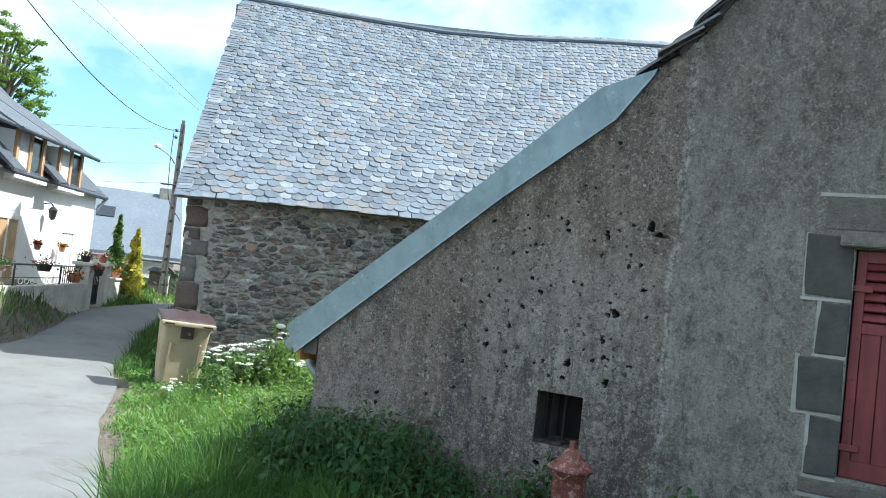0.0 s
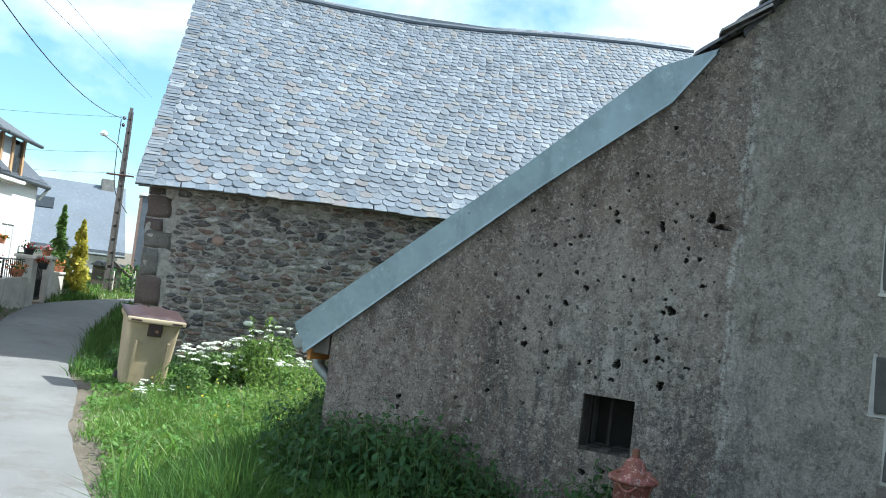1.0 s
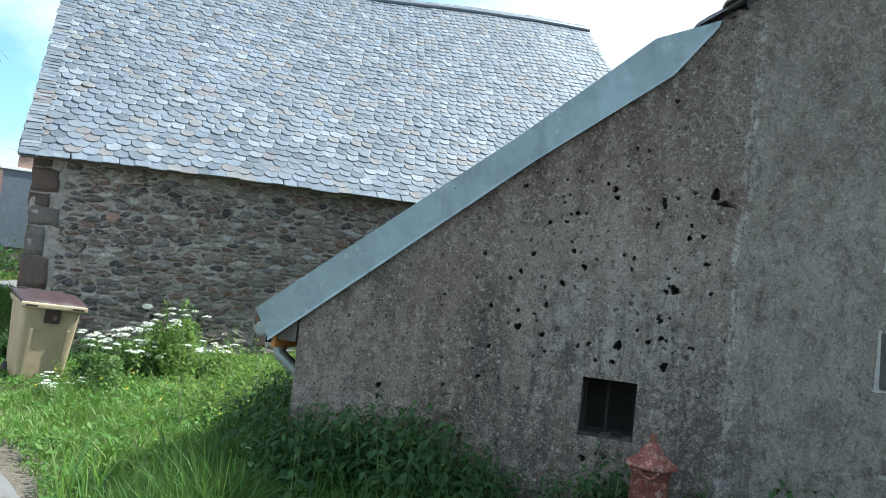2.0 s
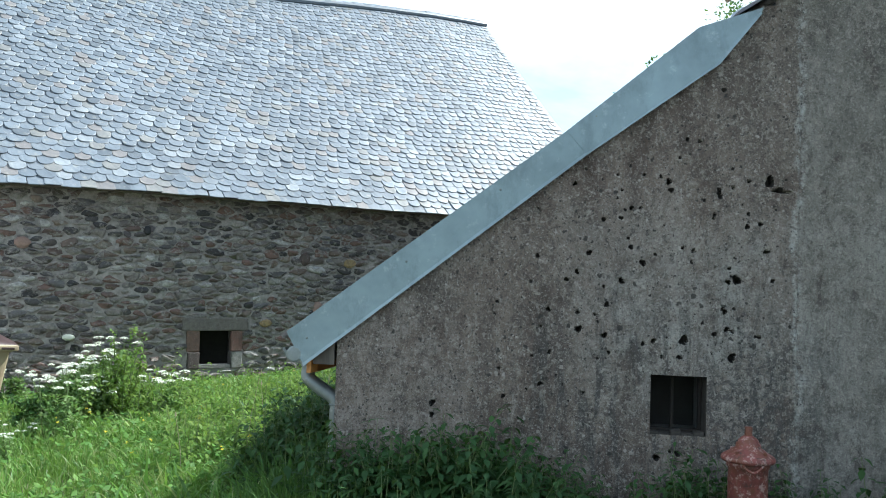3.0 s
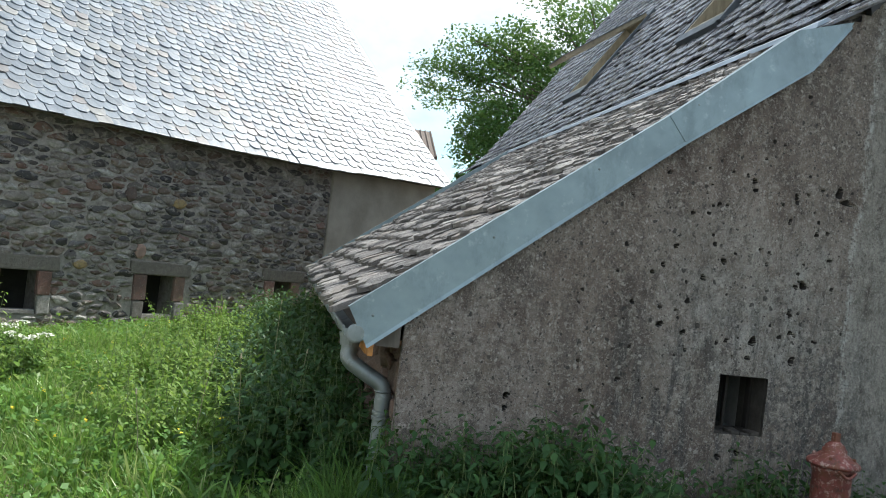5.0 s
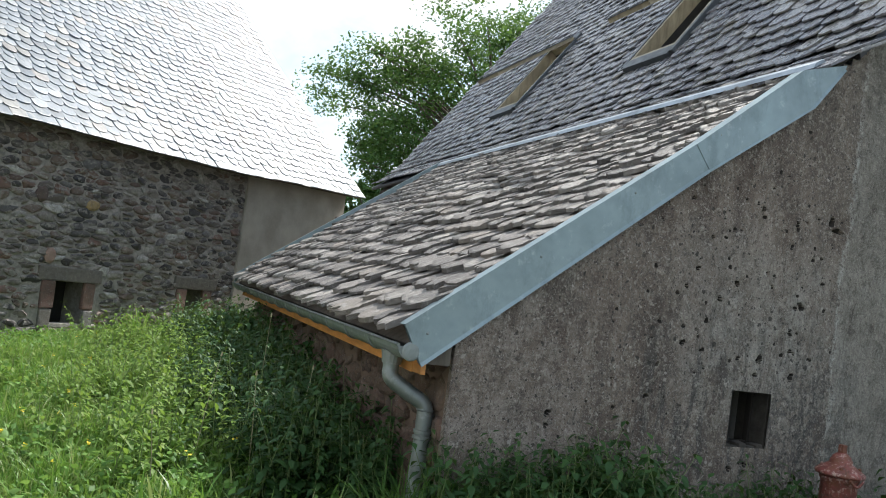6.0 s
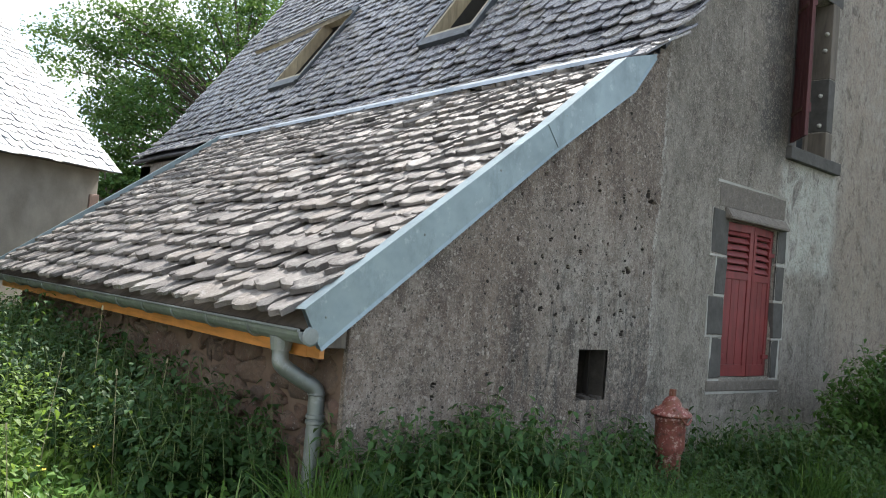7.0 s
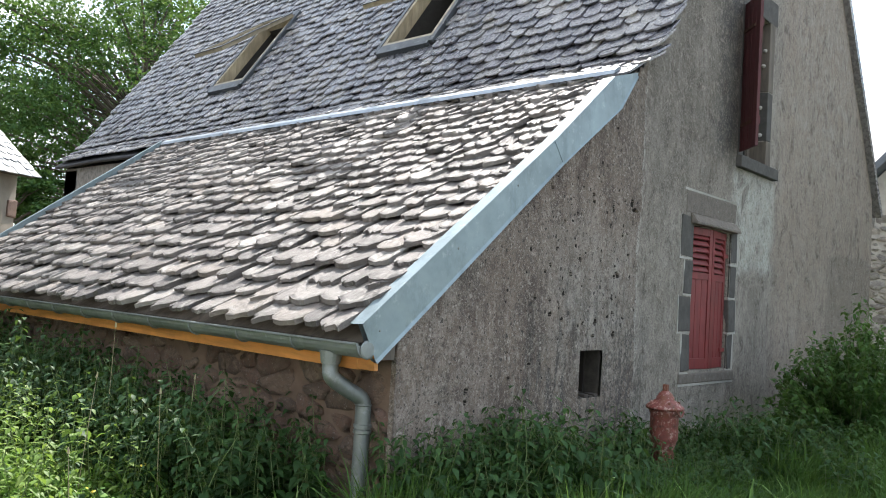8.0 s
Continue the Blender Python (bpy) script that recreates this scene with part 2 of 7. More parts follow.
    # sand grain, blotches, then single grains and pores
    c = m.mix(m.ramp(m.noise(5.5, 8, 0.74, (1, 1, 0.6), 0.6), (0.36, 0.75), (0.47, 0)), c, (0.070, 0.055, 0.046))
    c = m.mix(m.ramp(m.noise(11, 8, 0.80, (1, 1, 0.75), 0.6), (0.36, 0.7), (0.46, 0)), c, (0.072, 0.058, 0.049))
    c = m.mix(m.ramp(m.noise(13, 8, 0.82, (1, 1, 0.85), 0.7), (0.53, 0), (0.62, 0.62)), c, (0.35, 0.31, 0.264))
    c = over(c, m.ramp(m.noise(26, 7, 0.80, (1, 1, 0.8), 0.5), (0.38, 0.72), (0.47, 0)), m.ramp(right, (0.0, 1.0), (1.0, 0.7)), (0.062, 0.053, 0.046))
    c = m.mix(m.ramp(m.noise(29, 7, 0.80, (1, 1, 0.9), 0.6), (0.54, 0), (0.62, 0.6)), c, (0.39, 0.348, 0.302))
    c = m.mix(m.ramp(m.noise(75, 5, 0.8), (0.37, 0.6), (0.48, 0)), c, (0.07, 0.062, 0.054))
    c = m.mix(m.ramp(m.noise(68, 5, 0.8), (0.54, 0), (0.66, 0.6)), c, (0.43, 0.395, 0.346))
    calm = m.ramp(right, (0.0, 1.0), (1.0, 0.42))
    heights = []
    for scale, pale, dark in ((24, 0.07, 0.06), (42, 0.10, 0.09), (80, 0.12, 0.12)):
        pick, d = m.chips(scale)
        blob = m.math("MULTIPLY", m.ramp(d, (0.26, 1), (0.36, 0)), calm)
        c = over(c, m.ramp(pick, (pale - 0.002, 1), (pale, 0)), m.math("MULTIPLY", blob, m.ramp(m.noise(5, 5, 0.6), (0.36, 0.10), (0.60, 0.72))), (0.43, 0.385, 0.34))
        # pits too small to model: their shade is painted as dark dots
        hole = m.math("MULTIPLY", m.ramp(pick, (1 - dark, 0), (1 - dark + 0.002, 1)), blob)
        c = over(c, hole, 0.85, (0.040, 0.036, 0.032))
        heights.append(m.math("SUBTRACT", m.math("MULTIPLY", m.ramp(d, (0.1, 1), (0.5, 0)), 0.5), hole))
    m.color(c)
    pebbles = m.mix(0.5, heights[0], m.mix(0.5, heights[1], heights[2]))
    h = m.mix(0.5, m.noise(40, 7, 0.8), pebbles)
    m.bump(m.mix(right, h, m.mix(0.35, m.noise(34, 7, 0.8), pebbles)), 1.0, 0.018)
    return m.m


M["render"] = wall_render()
M["barn_render"] = simple("smooth_barn_render", (0.315, 0.280, 0.240), 0.92, 0, 0.32, 2.2, 0.4, 45)
# near-black colour that stands in for shade indoors
M["unlit_black"] = simple("unlit_inside", (0.03, 0.028, 0.025), 0.95)


def zinc(name, colour, rough):
    m = Mat(name, rough, 0.75)
    c = m.mix(m.ramp(m.noise(2.2, 5), (0.3, 0), (0.7, 1)), tuple(0.8 * v for v in colour), tuple(1.15 * v for v in colour))
    c = m.mix(m.ramp(m.noise(14, 5, 0.7), (0.58, 0), (0.75, 0.35)), c, (0.62, 0.66, 0.68))
    c = m.mix(m.ramp(m.noise(5, 7, 0.75, (1, 1, 0.5)), (0.50, 0), (0.64, 0.5)), c, tuple(0.6 * v for v in colour))
    m.color(c)
    m.set("Roughness", m.ramp(m.noise(9, 5), (0.3, rough - 0.1), (0.7, rough + 0.12)))
    m.bump(m.noise(6, 3), 0.08, 0.01)
    return m.m


M["zinc"] = zinc("weathered_zinc", (0.27, 0.335, 0.355), 0.52)
M["zinc_pipe"] = zinc("dull_zinc_pipe", (0.27, 0.295, 0.288), 0.58)
M["lead"] = zinc("lead_flashing", (0.40, 0.44, 0.48), 0.45)


def wood(name, colour, rough=0.7, along=(1, 1, 6)):
    m = Mat(name, rough)
    g = m.noise(18, 5, 0.6, tuple(1.0 / v for v in along), 0.4)
    c = m.ramp(g, (0.3, tuple(0.65 * v for v in colour)), (0.5, colour), (0.72, tuple(1.25 * v for v in colour)))
    c = m.mix(m.ramp(m.noise(3, 4), (0.4, 0.35), (0.6, 0)), c, tuple(0.5 * v for v in colour))
    m.color(c)
    m.bump(g, 0.3, 0.004)
    return m.m


M["fascia"] = wood("orange_stained_pine", (0.62, 0.27, 0.07), 0.6, (1, 8, 1))
M["rafter"] = wood("brown_eave_timber", (0.17, 0.085, 0.045), 0.8, (1, 8, 1))
M["shutter"] = wood("faded_oxblood_paint", (0.19, 0.033, 0.033), 0.55, (1, 1, 9))
M["window_wood"] = wood("pale_window_wood", (0.38, 0.318, 0.22), 0.6, (1, 1, 6))
M["old_frame"] = wood("grey_old_wood", (0.13, 0.11, 0.09), 0.85, (1, 1, 6))
M["iron"] = simple("dark_rusty_iron", (0.10, 0.055, 0.04), 0.75, 0.3, 0.4, 20)


def asphalt():
    m = Mat("worn_asphalt", 0.9)
    c = m.ramp(m.noise(0.8, 5), (0.3, (0.150, 0.145, 0.140)), (0.7, (0.222, 0.216, 0.206)))
    c = m.mix(m.ramp(m.voronoi(110), (0.2, 0.5), (0.5, 0)), c, (0.30, 0.29, 0.28))
    c = m.mix(m.ramp(m.noise(130, 3), (0.38, 0.5), (0.5, 0)), c, (0.09, 0.085, 0.08))
    c = m.mix(m.ramp(m.noise(2.2, 7, 0.75), (0.52, 0), (0.66, 0.55)), c, (0.13, 0.11, 0.09))
    m.color(c)
    m.bump(m.mix(0.5, m.noise(150, 3), m.noise(40, 4)), 0.4, 0.006)
    return m.m


def soil():
    m = Mat("verge_soil", 0.95)
    c = m.ramp(m.noise(2.5, 6, 0.65), (0.3, (0.11, 0.09, 0.06)), (0.55, (0.19, 0.155, 0.115)), (0.75, (0.27, 0.225, 0.175)))
    c = m.mix(m.ramp(m.noise(40, 4), (0.4, 0.5), (0.55, 0)), c, (0.06, 0.05, 0.03))
    m.color(c)
    m.bump(m.noise(30, 6, 0.7), 0.8, 0.03)
    return m.m


def leafy(name, cols, rough=0.5, trans=0.35, sheen=0.22):
    """Leaves: one colour a leaf, with light coming through."""
    m = Mat(name, rough)
    m.set("Specular IOR Level", sheen)
    n = len(cols)
    c = m.ramp(m.rand(), *[(i / n, k) for i, k in enumerate(cols)], steps=True)
    c = m.mix(m.ramp(m.noise(1.7, 3), (0.35, 0.5), (0.65, 0)), c, tuple(0.55 * v for v in cols[0]))
    m.color(c)
    tr = m.node("ShaderNodeBsdfTranslucent")
    m.put(tr.inputs["Color"], m.mix(0.35, c, (0.26, 0.38, 0.05)))
    mx = m.node("ShaderNodeMixShader")
    mx.inputs[0].default_value = trans
    m.t.links.new(m.b.outputs[0], mx.inputs[1])
    m.t.links.new(tr.outputs[0], mx.inputs[2])
    m.t.links.new(mx.outputs[0], m.t.nodes["Material Output"].inputs["Surface"])
    return m.m


M["asphalt"], M["soil"] = asphalt(), soil()
M["grass"] = leafy("meadow_grass", [(0.116, 0.237, 0.04), (0.165, 0.325, 0.055), (0.077, 0.171, 0.033), (0.204, 0.358, 0.066), (0.132, 0.275, 0.047), (0.374, 0.418, 0.176), (0.264, 0.396, 0.11)], 0.42, 0.40, 0.5)
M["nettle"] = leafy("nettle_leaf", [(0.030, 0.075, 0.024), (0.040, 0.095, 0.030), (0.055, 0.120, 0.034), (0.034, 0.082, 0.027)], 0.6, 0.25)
# leaf colour lightened to stand for sunlight on the plants
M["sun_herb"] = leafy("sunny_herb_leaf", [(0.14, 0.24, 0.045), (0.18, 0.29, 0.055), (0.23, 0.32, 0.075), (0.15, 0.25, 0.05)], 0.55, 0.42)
M["tree_leaf"] = leafy("tree_leaf", [(0.06, 0.14, 0.044), (0.082, 0.175, 0.054), (0.046, 0.112, 0.036), (0.11, 0.205, 0.062)], 0.55, 0.34)
M["umbel"] = simple("white_umbel", (0.70, 0.71, 0.60), 0.8, 0, 0.1)
M["stem"] = simple("green_stem", (0.13, 0.18, 0.06), 0.6)
M["dry_stem"] = simple("dry_straw_stem", (0.30, 0.27, 0.16), 0.7)
M["bark"] = simple("grey_bark", (0.12, 0.10, 0.08), 0.95, 0, 0.35, 6, 0.9, 30)

# ---- building helpers ----
PLACE = {}


def place(ob, parent=None, m=None):
    """Hang ob under parent with the world pose m."""
    m = m or Matrix()
    PLACE[ob] = m
    if parent is not None:
        ob.parent = parent
        ob.matrix_basis = PLACE[parent].inverted() @ m
    else:
        ob.matrix_basis = m
    return ob


def thing(name, at, label, category, group="", kind="", turn=0.0):
    ob = new(name)
    ob.empty_display_size = 0.2
    place(ob, None, pose(*at, 0, 0, turn))
    return tagged(ob, label, category, group, kind)


def raw(name, verts, faces, material, parent=None, m=None, label="", smooth=False):
    """One mesh object from arrays; faces all of one length, or a list of lists."""
    me = bpy.data.meshes.new(name)
    if isinstance(faces, np.ndarray):
        verts = np.asarray(verts, np.float32)
        k = faces.shape[1]
        me.vertices.add(len(verts))
        me.vertices.foreach_set("co", verts.ravel())
        me.loops.add(faces.size)
        me.loops.foreach_set("vertex_index", faces.astype(np.int32).ravel())
        me.polygons.add(len(faces))
        me.polygons.foreach_set("loop_start", np.arange(0, faces.size, k, dtype=np.int32))
        me.update(calc_edges=True)
    else:
        me.from_pydata([tuple(v) for v in verts], [], faces)
        me.update()
    if smooth:
        me.polygons.foreach_set("use_smooth", np.ones(len(me.polygons), bool))
    me.materials.append(material)
    ob = place(new(name, me), parent, m)
    return tagged(ob, label)


def part(name, bm, material, parent=None, label="", m=None, smooth=False):
    me = bpy.data.meshes.new(name)
    bmesh.ops.recalc_face_normals(bm, faces=bm.faces)
    bm.to_mesh(me)
    bm.free()
    if smooth:
        me.polygons.foreach_set("use_smooth", np.ones(len(me.polygons), bool))
    me.materials.append(material)
    return tagged(place(new(name, me), parent, m), label)


def box(x0, x1, y0, y1, z0, z1, bevel=0.0, bm=None, wobble=0.0):
    own = bm is None
    b = bmesh.new()
    bmesh.ops.create_cube(b, size=1.0)
    for v in b.verts:
        v.co = Vector(((x0 + x1) / 2 + v.co.x * (x1 - x0), (y0 + y1) / 2 + v.co.y * (y1 - y0), (z0 + z1) / 2 + v.co.z * (z1 - z0)))
        if wobble:
            v.co += Vector((random.uniform(-1, 1), random.uniform(-1, 1), random.uniform(-1, 1))) * wobble
    if bevel:
        bmesh.ops.bevel(b, geom=b.edges[:], offset=bevel, segments=2, affect="EDGES", profile=0.6)
    if own:
        return b
    me = bpy.data.meshes.new("tmp")
    b.to_mesh(me)
    b.free()
    bm.from_mesh(me)
    bpy.data.meshes.remove(me)
    return bm


def prism(poly, axis, a, b, bevel=0.0):
    """A polygon in the plane across an axis, drawn out from a to b along it."""
    bm = bmesh.new()

    def at(p, v):
        return {"x": (v, p[0], p[1]), "y": (p[0], v, p[1]), "z": (p[0], p[1], v)}[axis]

    lo = [bm.verts.new(at(p, a)) for p in poly]
    hi = [bm.verts.new(at(p, b)) for p in poly]
    bm.faces.new(lo)
    bm.faces.new(hi[::-1])
    for i in range(len(poly)):
        j = (i + 1) % len(poly)
        bm.faces.new((lo[i], hi[i], hi[j], lo[j]))
    if bevel:
        bmesh.ops.bevel(bm, geom=bm.edges[:], offset=bevel, segments=2, affect="EDGES")
    return bm


def lathe(profile, sides=24, bm=None, at=(0, 0, 0)):
    """Radii and heights turned round z."""
    bm = bm or bmesh.new()
    rings = []
    for r, z in profile:
        rings.append([bm.verts.new((at[0] + r * math.cos(2 * math.pi * i / sides), at[1] + r * math.sin(2 * math.pi * i / sides), at[2] + z)) for i in range(sides)])
    for a, b in zip(rings, rings[1:]):
        for i in range(sides):
            j = (i + 1) % sides
            bm.faces.new((a[i], a[j], b[j], b[i]))
    bm.faces.new(rings[0][::-1])
    bm.faces.new(rings[-1])
    return bm


def tube(points, radii, sides=10, bm=None, cap=True):
    """A round bar along points; radii one number or one for each point."""
    bm = bm or bmesh.new()
    pts = [Vector(p) for p in points]
    if not isinstance(radii, (list, tuple)):
        radii = [radii] * len(pts)
    rings = []
    side = None
    for i, p in enumerate(pts):
        d = (pts[min(i + 1, len(pts) - 1)] - pts[max(i - 1, 0)]).normalized()
        side = (side - d * side.dot(d)).normalized() if side is not None and (side - d * side.dot(d)).length > 1e-4 else d.orthogonal().normalized()
        up = d.cross(side)
        rings.append([bm.verts.new(p + (side * math.cos(2 * math.pi * k / sides) + up * math.sin(2 * math.pi * k / sides)) * radii[i]) for k in range(sides)])
    for a, b in zip(rings, rings[1:]):
        for i in range(sides):
            j = (i + 1) % sides
            bm.faces.new((a[i], a[j], b[j], b[i]))
    if cap:
        bm.faces.new(rings[0][::-1])
        bm.faces.new(rings[-1])
    return bm


def curve(points, n=8):
    """Catmull-Rom through points."""
    p = [Vector(q) for q in points]
    p = [2 * p[0] - p[1]] + p + [2 * p[-1] - p[-2]]
    out = []
    for i in range(1, len(p) - 2):
        for k in range(n):
            t = k / n
            out.append(0.5 * (2 * p[i] + (p[i + 1] - p[i - 1]) * t + (2 * p[i - 1] - 5 * p[i] + 4 * p[i + 1] - p[i + 2]) * t * t + (3 * p[i] - p[i - 1] - 3 * p[i + 1] + p[i + 2]) * t ** 3))
    return out + [p[-2]]


def join(pieces):
    """Verts and faces of (verts, faces) pairs as one pair of arrays."""
    vs, fs, n = [], [], 0
    for v, f in pieces:
        vs.append(v)
        fs.append(f + n)
        n += len(v)
    return np.concatenate(vs), np.concatenate(fs)


# ---- the lie of the land ----
def ground_z(x, y):
    z = 0.05 * max(min(x, 0.0), -7.0) + 0.03 * max(min(y, 9.0), 0.0)
    if x < -8:
        z += 0.06 * min(-8 - x, 14)
    if -13 < x < -2:
        off = min(max((lerp_path(ROAD_L, x) - 0.05 - y) / 0.75, 0.0), 1.0)
        z += 0.88 * off * off * (3 - 2 * off) * min(max((x + 12.9) / 1.6, 0.0), 1.0)
    return z


def lerp_path(path, x):
    return float(np.interp(x, [p[0] for p in path], [p[1] for p in path]))


ROAD_R = [(-30, 64), (-20, 34), (-14.2, 14.5), (-13.0, 10.2), (-12.5, 8.9), (-9.2, 5.5), (-6.5, 3.03), (-4.9, 1.95), (-4.3, 1.42), (-3.15, 0.42), (-2.3, -0.20), (-1.0, -1.12), (-0.35, -1.55), (2.0, -3.4), (6.0, -5.6), (30, -18)]
ROAD_L = [(-30, 60), (-20, 30), (-14.6, 12.2), (-13.6, 9.3), (-13.1, 7.7), (-12.7, 6.75), (-11.1, 5.1), (-9.7, 3.6), (-8.9, 2.2), (-6.0, -2.2), (0, -7.2), (6.0, -10.2), (30, -23)]


def on_road(x, y, m=0.0):
    return lerp_path(ROAD_L, x) - m < y < lerp_path(ROAD_R, x) + m


def land():
    xs = np.concatenate([np.linspace(-400, -32, 12), np.arange(-30, 30.1, 0.3), np.linspace(32, 400, 12)])
    ys = np.concatenate([np.linspace(-400, -32, 12), np.arange(-30, 40.1, 0.25), np.linspace(42, 400, 12)])
    n = len(ys)
    v = np.array([(x, y, ground_z(x, y) + (0.03 * noise.noise((x * 0.8, y * 0.8, 0)) - 0.05)) for x in xs for y in ys])
    idx = np.arange(len(xs) * n).reshape(len(xs), n)
    f = np.stack([idx[:-1, :-1], idx[1:, :-1], idx[1:, 1:], idx[:-1, 1:]], -1).reshape(-1, 4)
    tagged(raw("ground", v, f, M["soil"], smooth=True), "grassy village ground with dark earth", "ground", kind="structure")
    v, f = [], []
    xs = np.concatenate([np.arange(-30, 12, 0.25), np.linspace(12, 30, 8)])
    for i, x in enumerate(xs):
        r, l = lerp_path(ROAD_R, x), lerp_path(ROAD_L, x)
        for k in range(13):
            y = l + (r - l) * k / 12
            y += 0.06 * noise.noise((x * 2.1, y, 3)) * (k in (0, 12))
            crown = 0.03 * math.sin(math.pi * k / 12) - (0.03 if k in (0, 12) else 0)
            v.append((x, y, ground_z(x, y) + crown))
        if i:
            a, b = (i - 1) * 13, i * 13
            f += [(a + k, b + k, b + k + 1, a + k + 1) for k in range(12)]
    tagged(raw("road", v, np.array(f), M["asphalt"], smooth=True), "narrow village lane of worn pale asphalt", "road", kind="structure")


land()


# ---- roof slates ----
def slate_shapes(count, w, length, thick, rough, square=0.0, wild=0.0):
    """Some slates lying along -y with a rounded tail at the lower end, the head at the origin."""
    out = []
    for _ in range(count):
        hw = w / 2 * random.uniform(0.9 - wild, 1.08 + 0.6 * wild)
        ln = length * random.uniform(0.96, 1.05)
        tail = hw * random.uniform(0.78, 1.1) * (1 - square)
        outline = [(-hw, 0), (-hw * random.uniform(0.97, 1.02), -(ln - tail))]
        lean = random.uniform(-2.5, 2.5) * wild
        steps = 9 if wild else 6
        for k in range(1, steps):
            a = math.pi * k / steps
            outline.append((-hw * math.cos(a) + lean * hw * math.sin(a), -(ln - tail) - tail * math.sin(a) ** (0.8 if square < 0.5 else 0.4)))
        outline += [(hw * random.uniform(0.97, 1.02), -(ln - tail)), (hw, 0)]
        outline = [(x + random.gauss(0, rough), y + random.gauss(0, rough)) for x, y in outline]
        n = len(outline)
        t = thick * random.uniform(0.7, 1.3)
        cup = random.uniform(-0.3, 0.6) * thick
        top = [(x, y, t + cup * (x / hw) ** 2 + random.gauss(0, rough * 0.3)) for x, y in outline]
        inner = [(x * random.uniform(0.86 - 0.4 * wild, 0.88), y * 0.95 - 0.004, z + thick * random.uniform(0.05, 0.25)) for x, y, z in top]
        low = [(x * 1.01, y * 1.005, 0.0) for x, y in outline]
        v = np.array(inner + top + low)
        tri = [(0, i, i + 1) for i in range(1, n - 1)]
        for i in range(n):
            j = (i + 1) % n
            tri += [(i, n + i, n + j), (i, n + j, j), (n + i, 2 * n + i, 2 * n + j), (n + i, 2 * n + j, n + j)]
        out.append((v, np.array(tri)))
    return out


def slate_field(name, parent, point, width, height, w, e, thick, rough, material, near, lift, square=0.0, skip=None, stuff_label="", grade=0.0, loose=1.0, cut_eave=False, inset=0.0, even=False, wild=0.0):
    """Courses of slates on the surface point(a, b) (metres along the eave and up the slope). near(a, b) picks those that are parts."""
    length = e * 2.3
    shapes = slate_shapes(14, w, length, thick, rough, square, wild) + slate_shapes(4, w * 1.04, length, thick, rough * 0.6, 0.94)
    meshes = []
    for v, f in shapes:
        me = bpy.data.meshes.new("slate")
        me.from_pydata([tuple(p) for p in v], [], [tuple(t) for t in f])
        me.materials.append(material)
        meshes.append(me)
    rest, made = [], 0
    b, r, w0, e0 = -e, -1, w, e
    while b < height:
        k = 1 + grade * (0.5 - max(b, 0) / height)
        w, e = w0 * k, e0 * k
        b, r = (b + e, r + 1) if r >= 0 else (0.0, 0)
        a = -w * (0.25 + 0.5 * (r % 2)) + random.uniform(-0.02, 0.02) * (0.3 if even else 1)
        while a < width + w * 0.25:
            a += w * (random.uniform(0.97, 1.03) if even else random.uniform(0.90, 1.08))
            ac, bc = min(max(a - w / 2, w * 0.3), width - w * 0.3 - inset), b + random.gauss(0, e * 0.05 * loose) * (r > 0)
            if skip and skip(ac, bc):
                continue
            p = point(ac, bc)
            du = (point(ac + 0.05, bc) - point(ac - 0.05, bc)).normalized()
            dv = (point(ac, bc + 0.05) - point(ac, bc - 0.05)).normalized()
            nn = du.cross(dv).normalized()
            tilt = lift / length
            down = (dv - nn * tilt).normalized()
            nn = du.cross(down).normalized()
            head = p + down * length * 0.98 + nn * (lift * 0.25 + random.uniform(0, 0.25) * thick)
            turn = random.gauss(0, 0.035 * loose)
            du2 = (du * math.cos(turn) + down * math.sin(turn)).normalized()
            down2 = nn.cross(du2)
            m = Matrix(((du2.x, down2.x, nn.x, head.x), (du2.y, down2.y, nn.y, head.y), (du2.z, down2.z, nn.z, head.z), (0, 0, 0, 1)))
            m = m @ Matrix.Rotation(random.gauss(0, 0.02 * loose), 4, "Y") @ Matrix.Rotation(random.gauss(0, 0.012 * loose), 4, "X") @ Matrix.Diagonal((k, k, 1, 1))
            n_shape = 14 + random.randrange(4) if cut_eave and r == 0 else random.randrange(14)
            if near(ac, bc) and made < 300:
                ob = new(name, meshes[n_shape])
                place(ob, parent, m)
                made += 1
            else:
                v, f = shapes[n_shape]
                mm = np.array(m)
                rest.append((v @ mm[:3, :3].T + mm[:3, 3], f))
    if rest:
        v, f = join(rest)
        ob = raw(name + "_course", v, f, material, parent)
        tagged(ob, stuff_label, kind="stuff")


def sheet(name, point, width, height, na, nb, thick, material, parent, label="", hole=None):
    """The boarding under a slate field, with a thickness."""
    v, f = [], []
    for layer in (0, 1):
        for i in range(na + 1):
            for j in range(nb + 1):
                a, b = width * i / na, height * j / nb
                p = point(a, b)
                du, dv = point(a + 0.05, b) - point(a - 0.05, b), point(a, b + 0.05) - point(a, b - 0.05)
                v.append(p - du.cross(dv).normalized() * thick * layer)
    s, q = nb + 1, (na + 1) * (nb + 1)
    for i in range(na):
        for j in range(nb):
            if hole and hole(point(width * (i + 0.5) / na, height * (j + 0.5) / nb)):
                continue
            k = i * s + j
            f += [(k, k + s, k + s + 1, k + 1), (q + k, q + k + 1, q + k + s + 1, q + k + s)]
    for i in range(na):
        k, e = i * s, i * s + nb
        f += [(k, q + k, q + k + s, k + s), (e, e + s, q + e + s, q + e)]
    for j in range(nb):
        k, e = j, na * s + j
        f += [(k, k + 1, q + k + 1, q + k), (e, q + e, q + e + 1, e + 1)]
    return raw(name, v, np.array(f), material, parent, label=label)


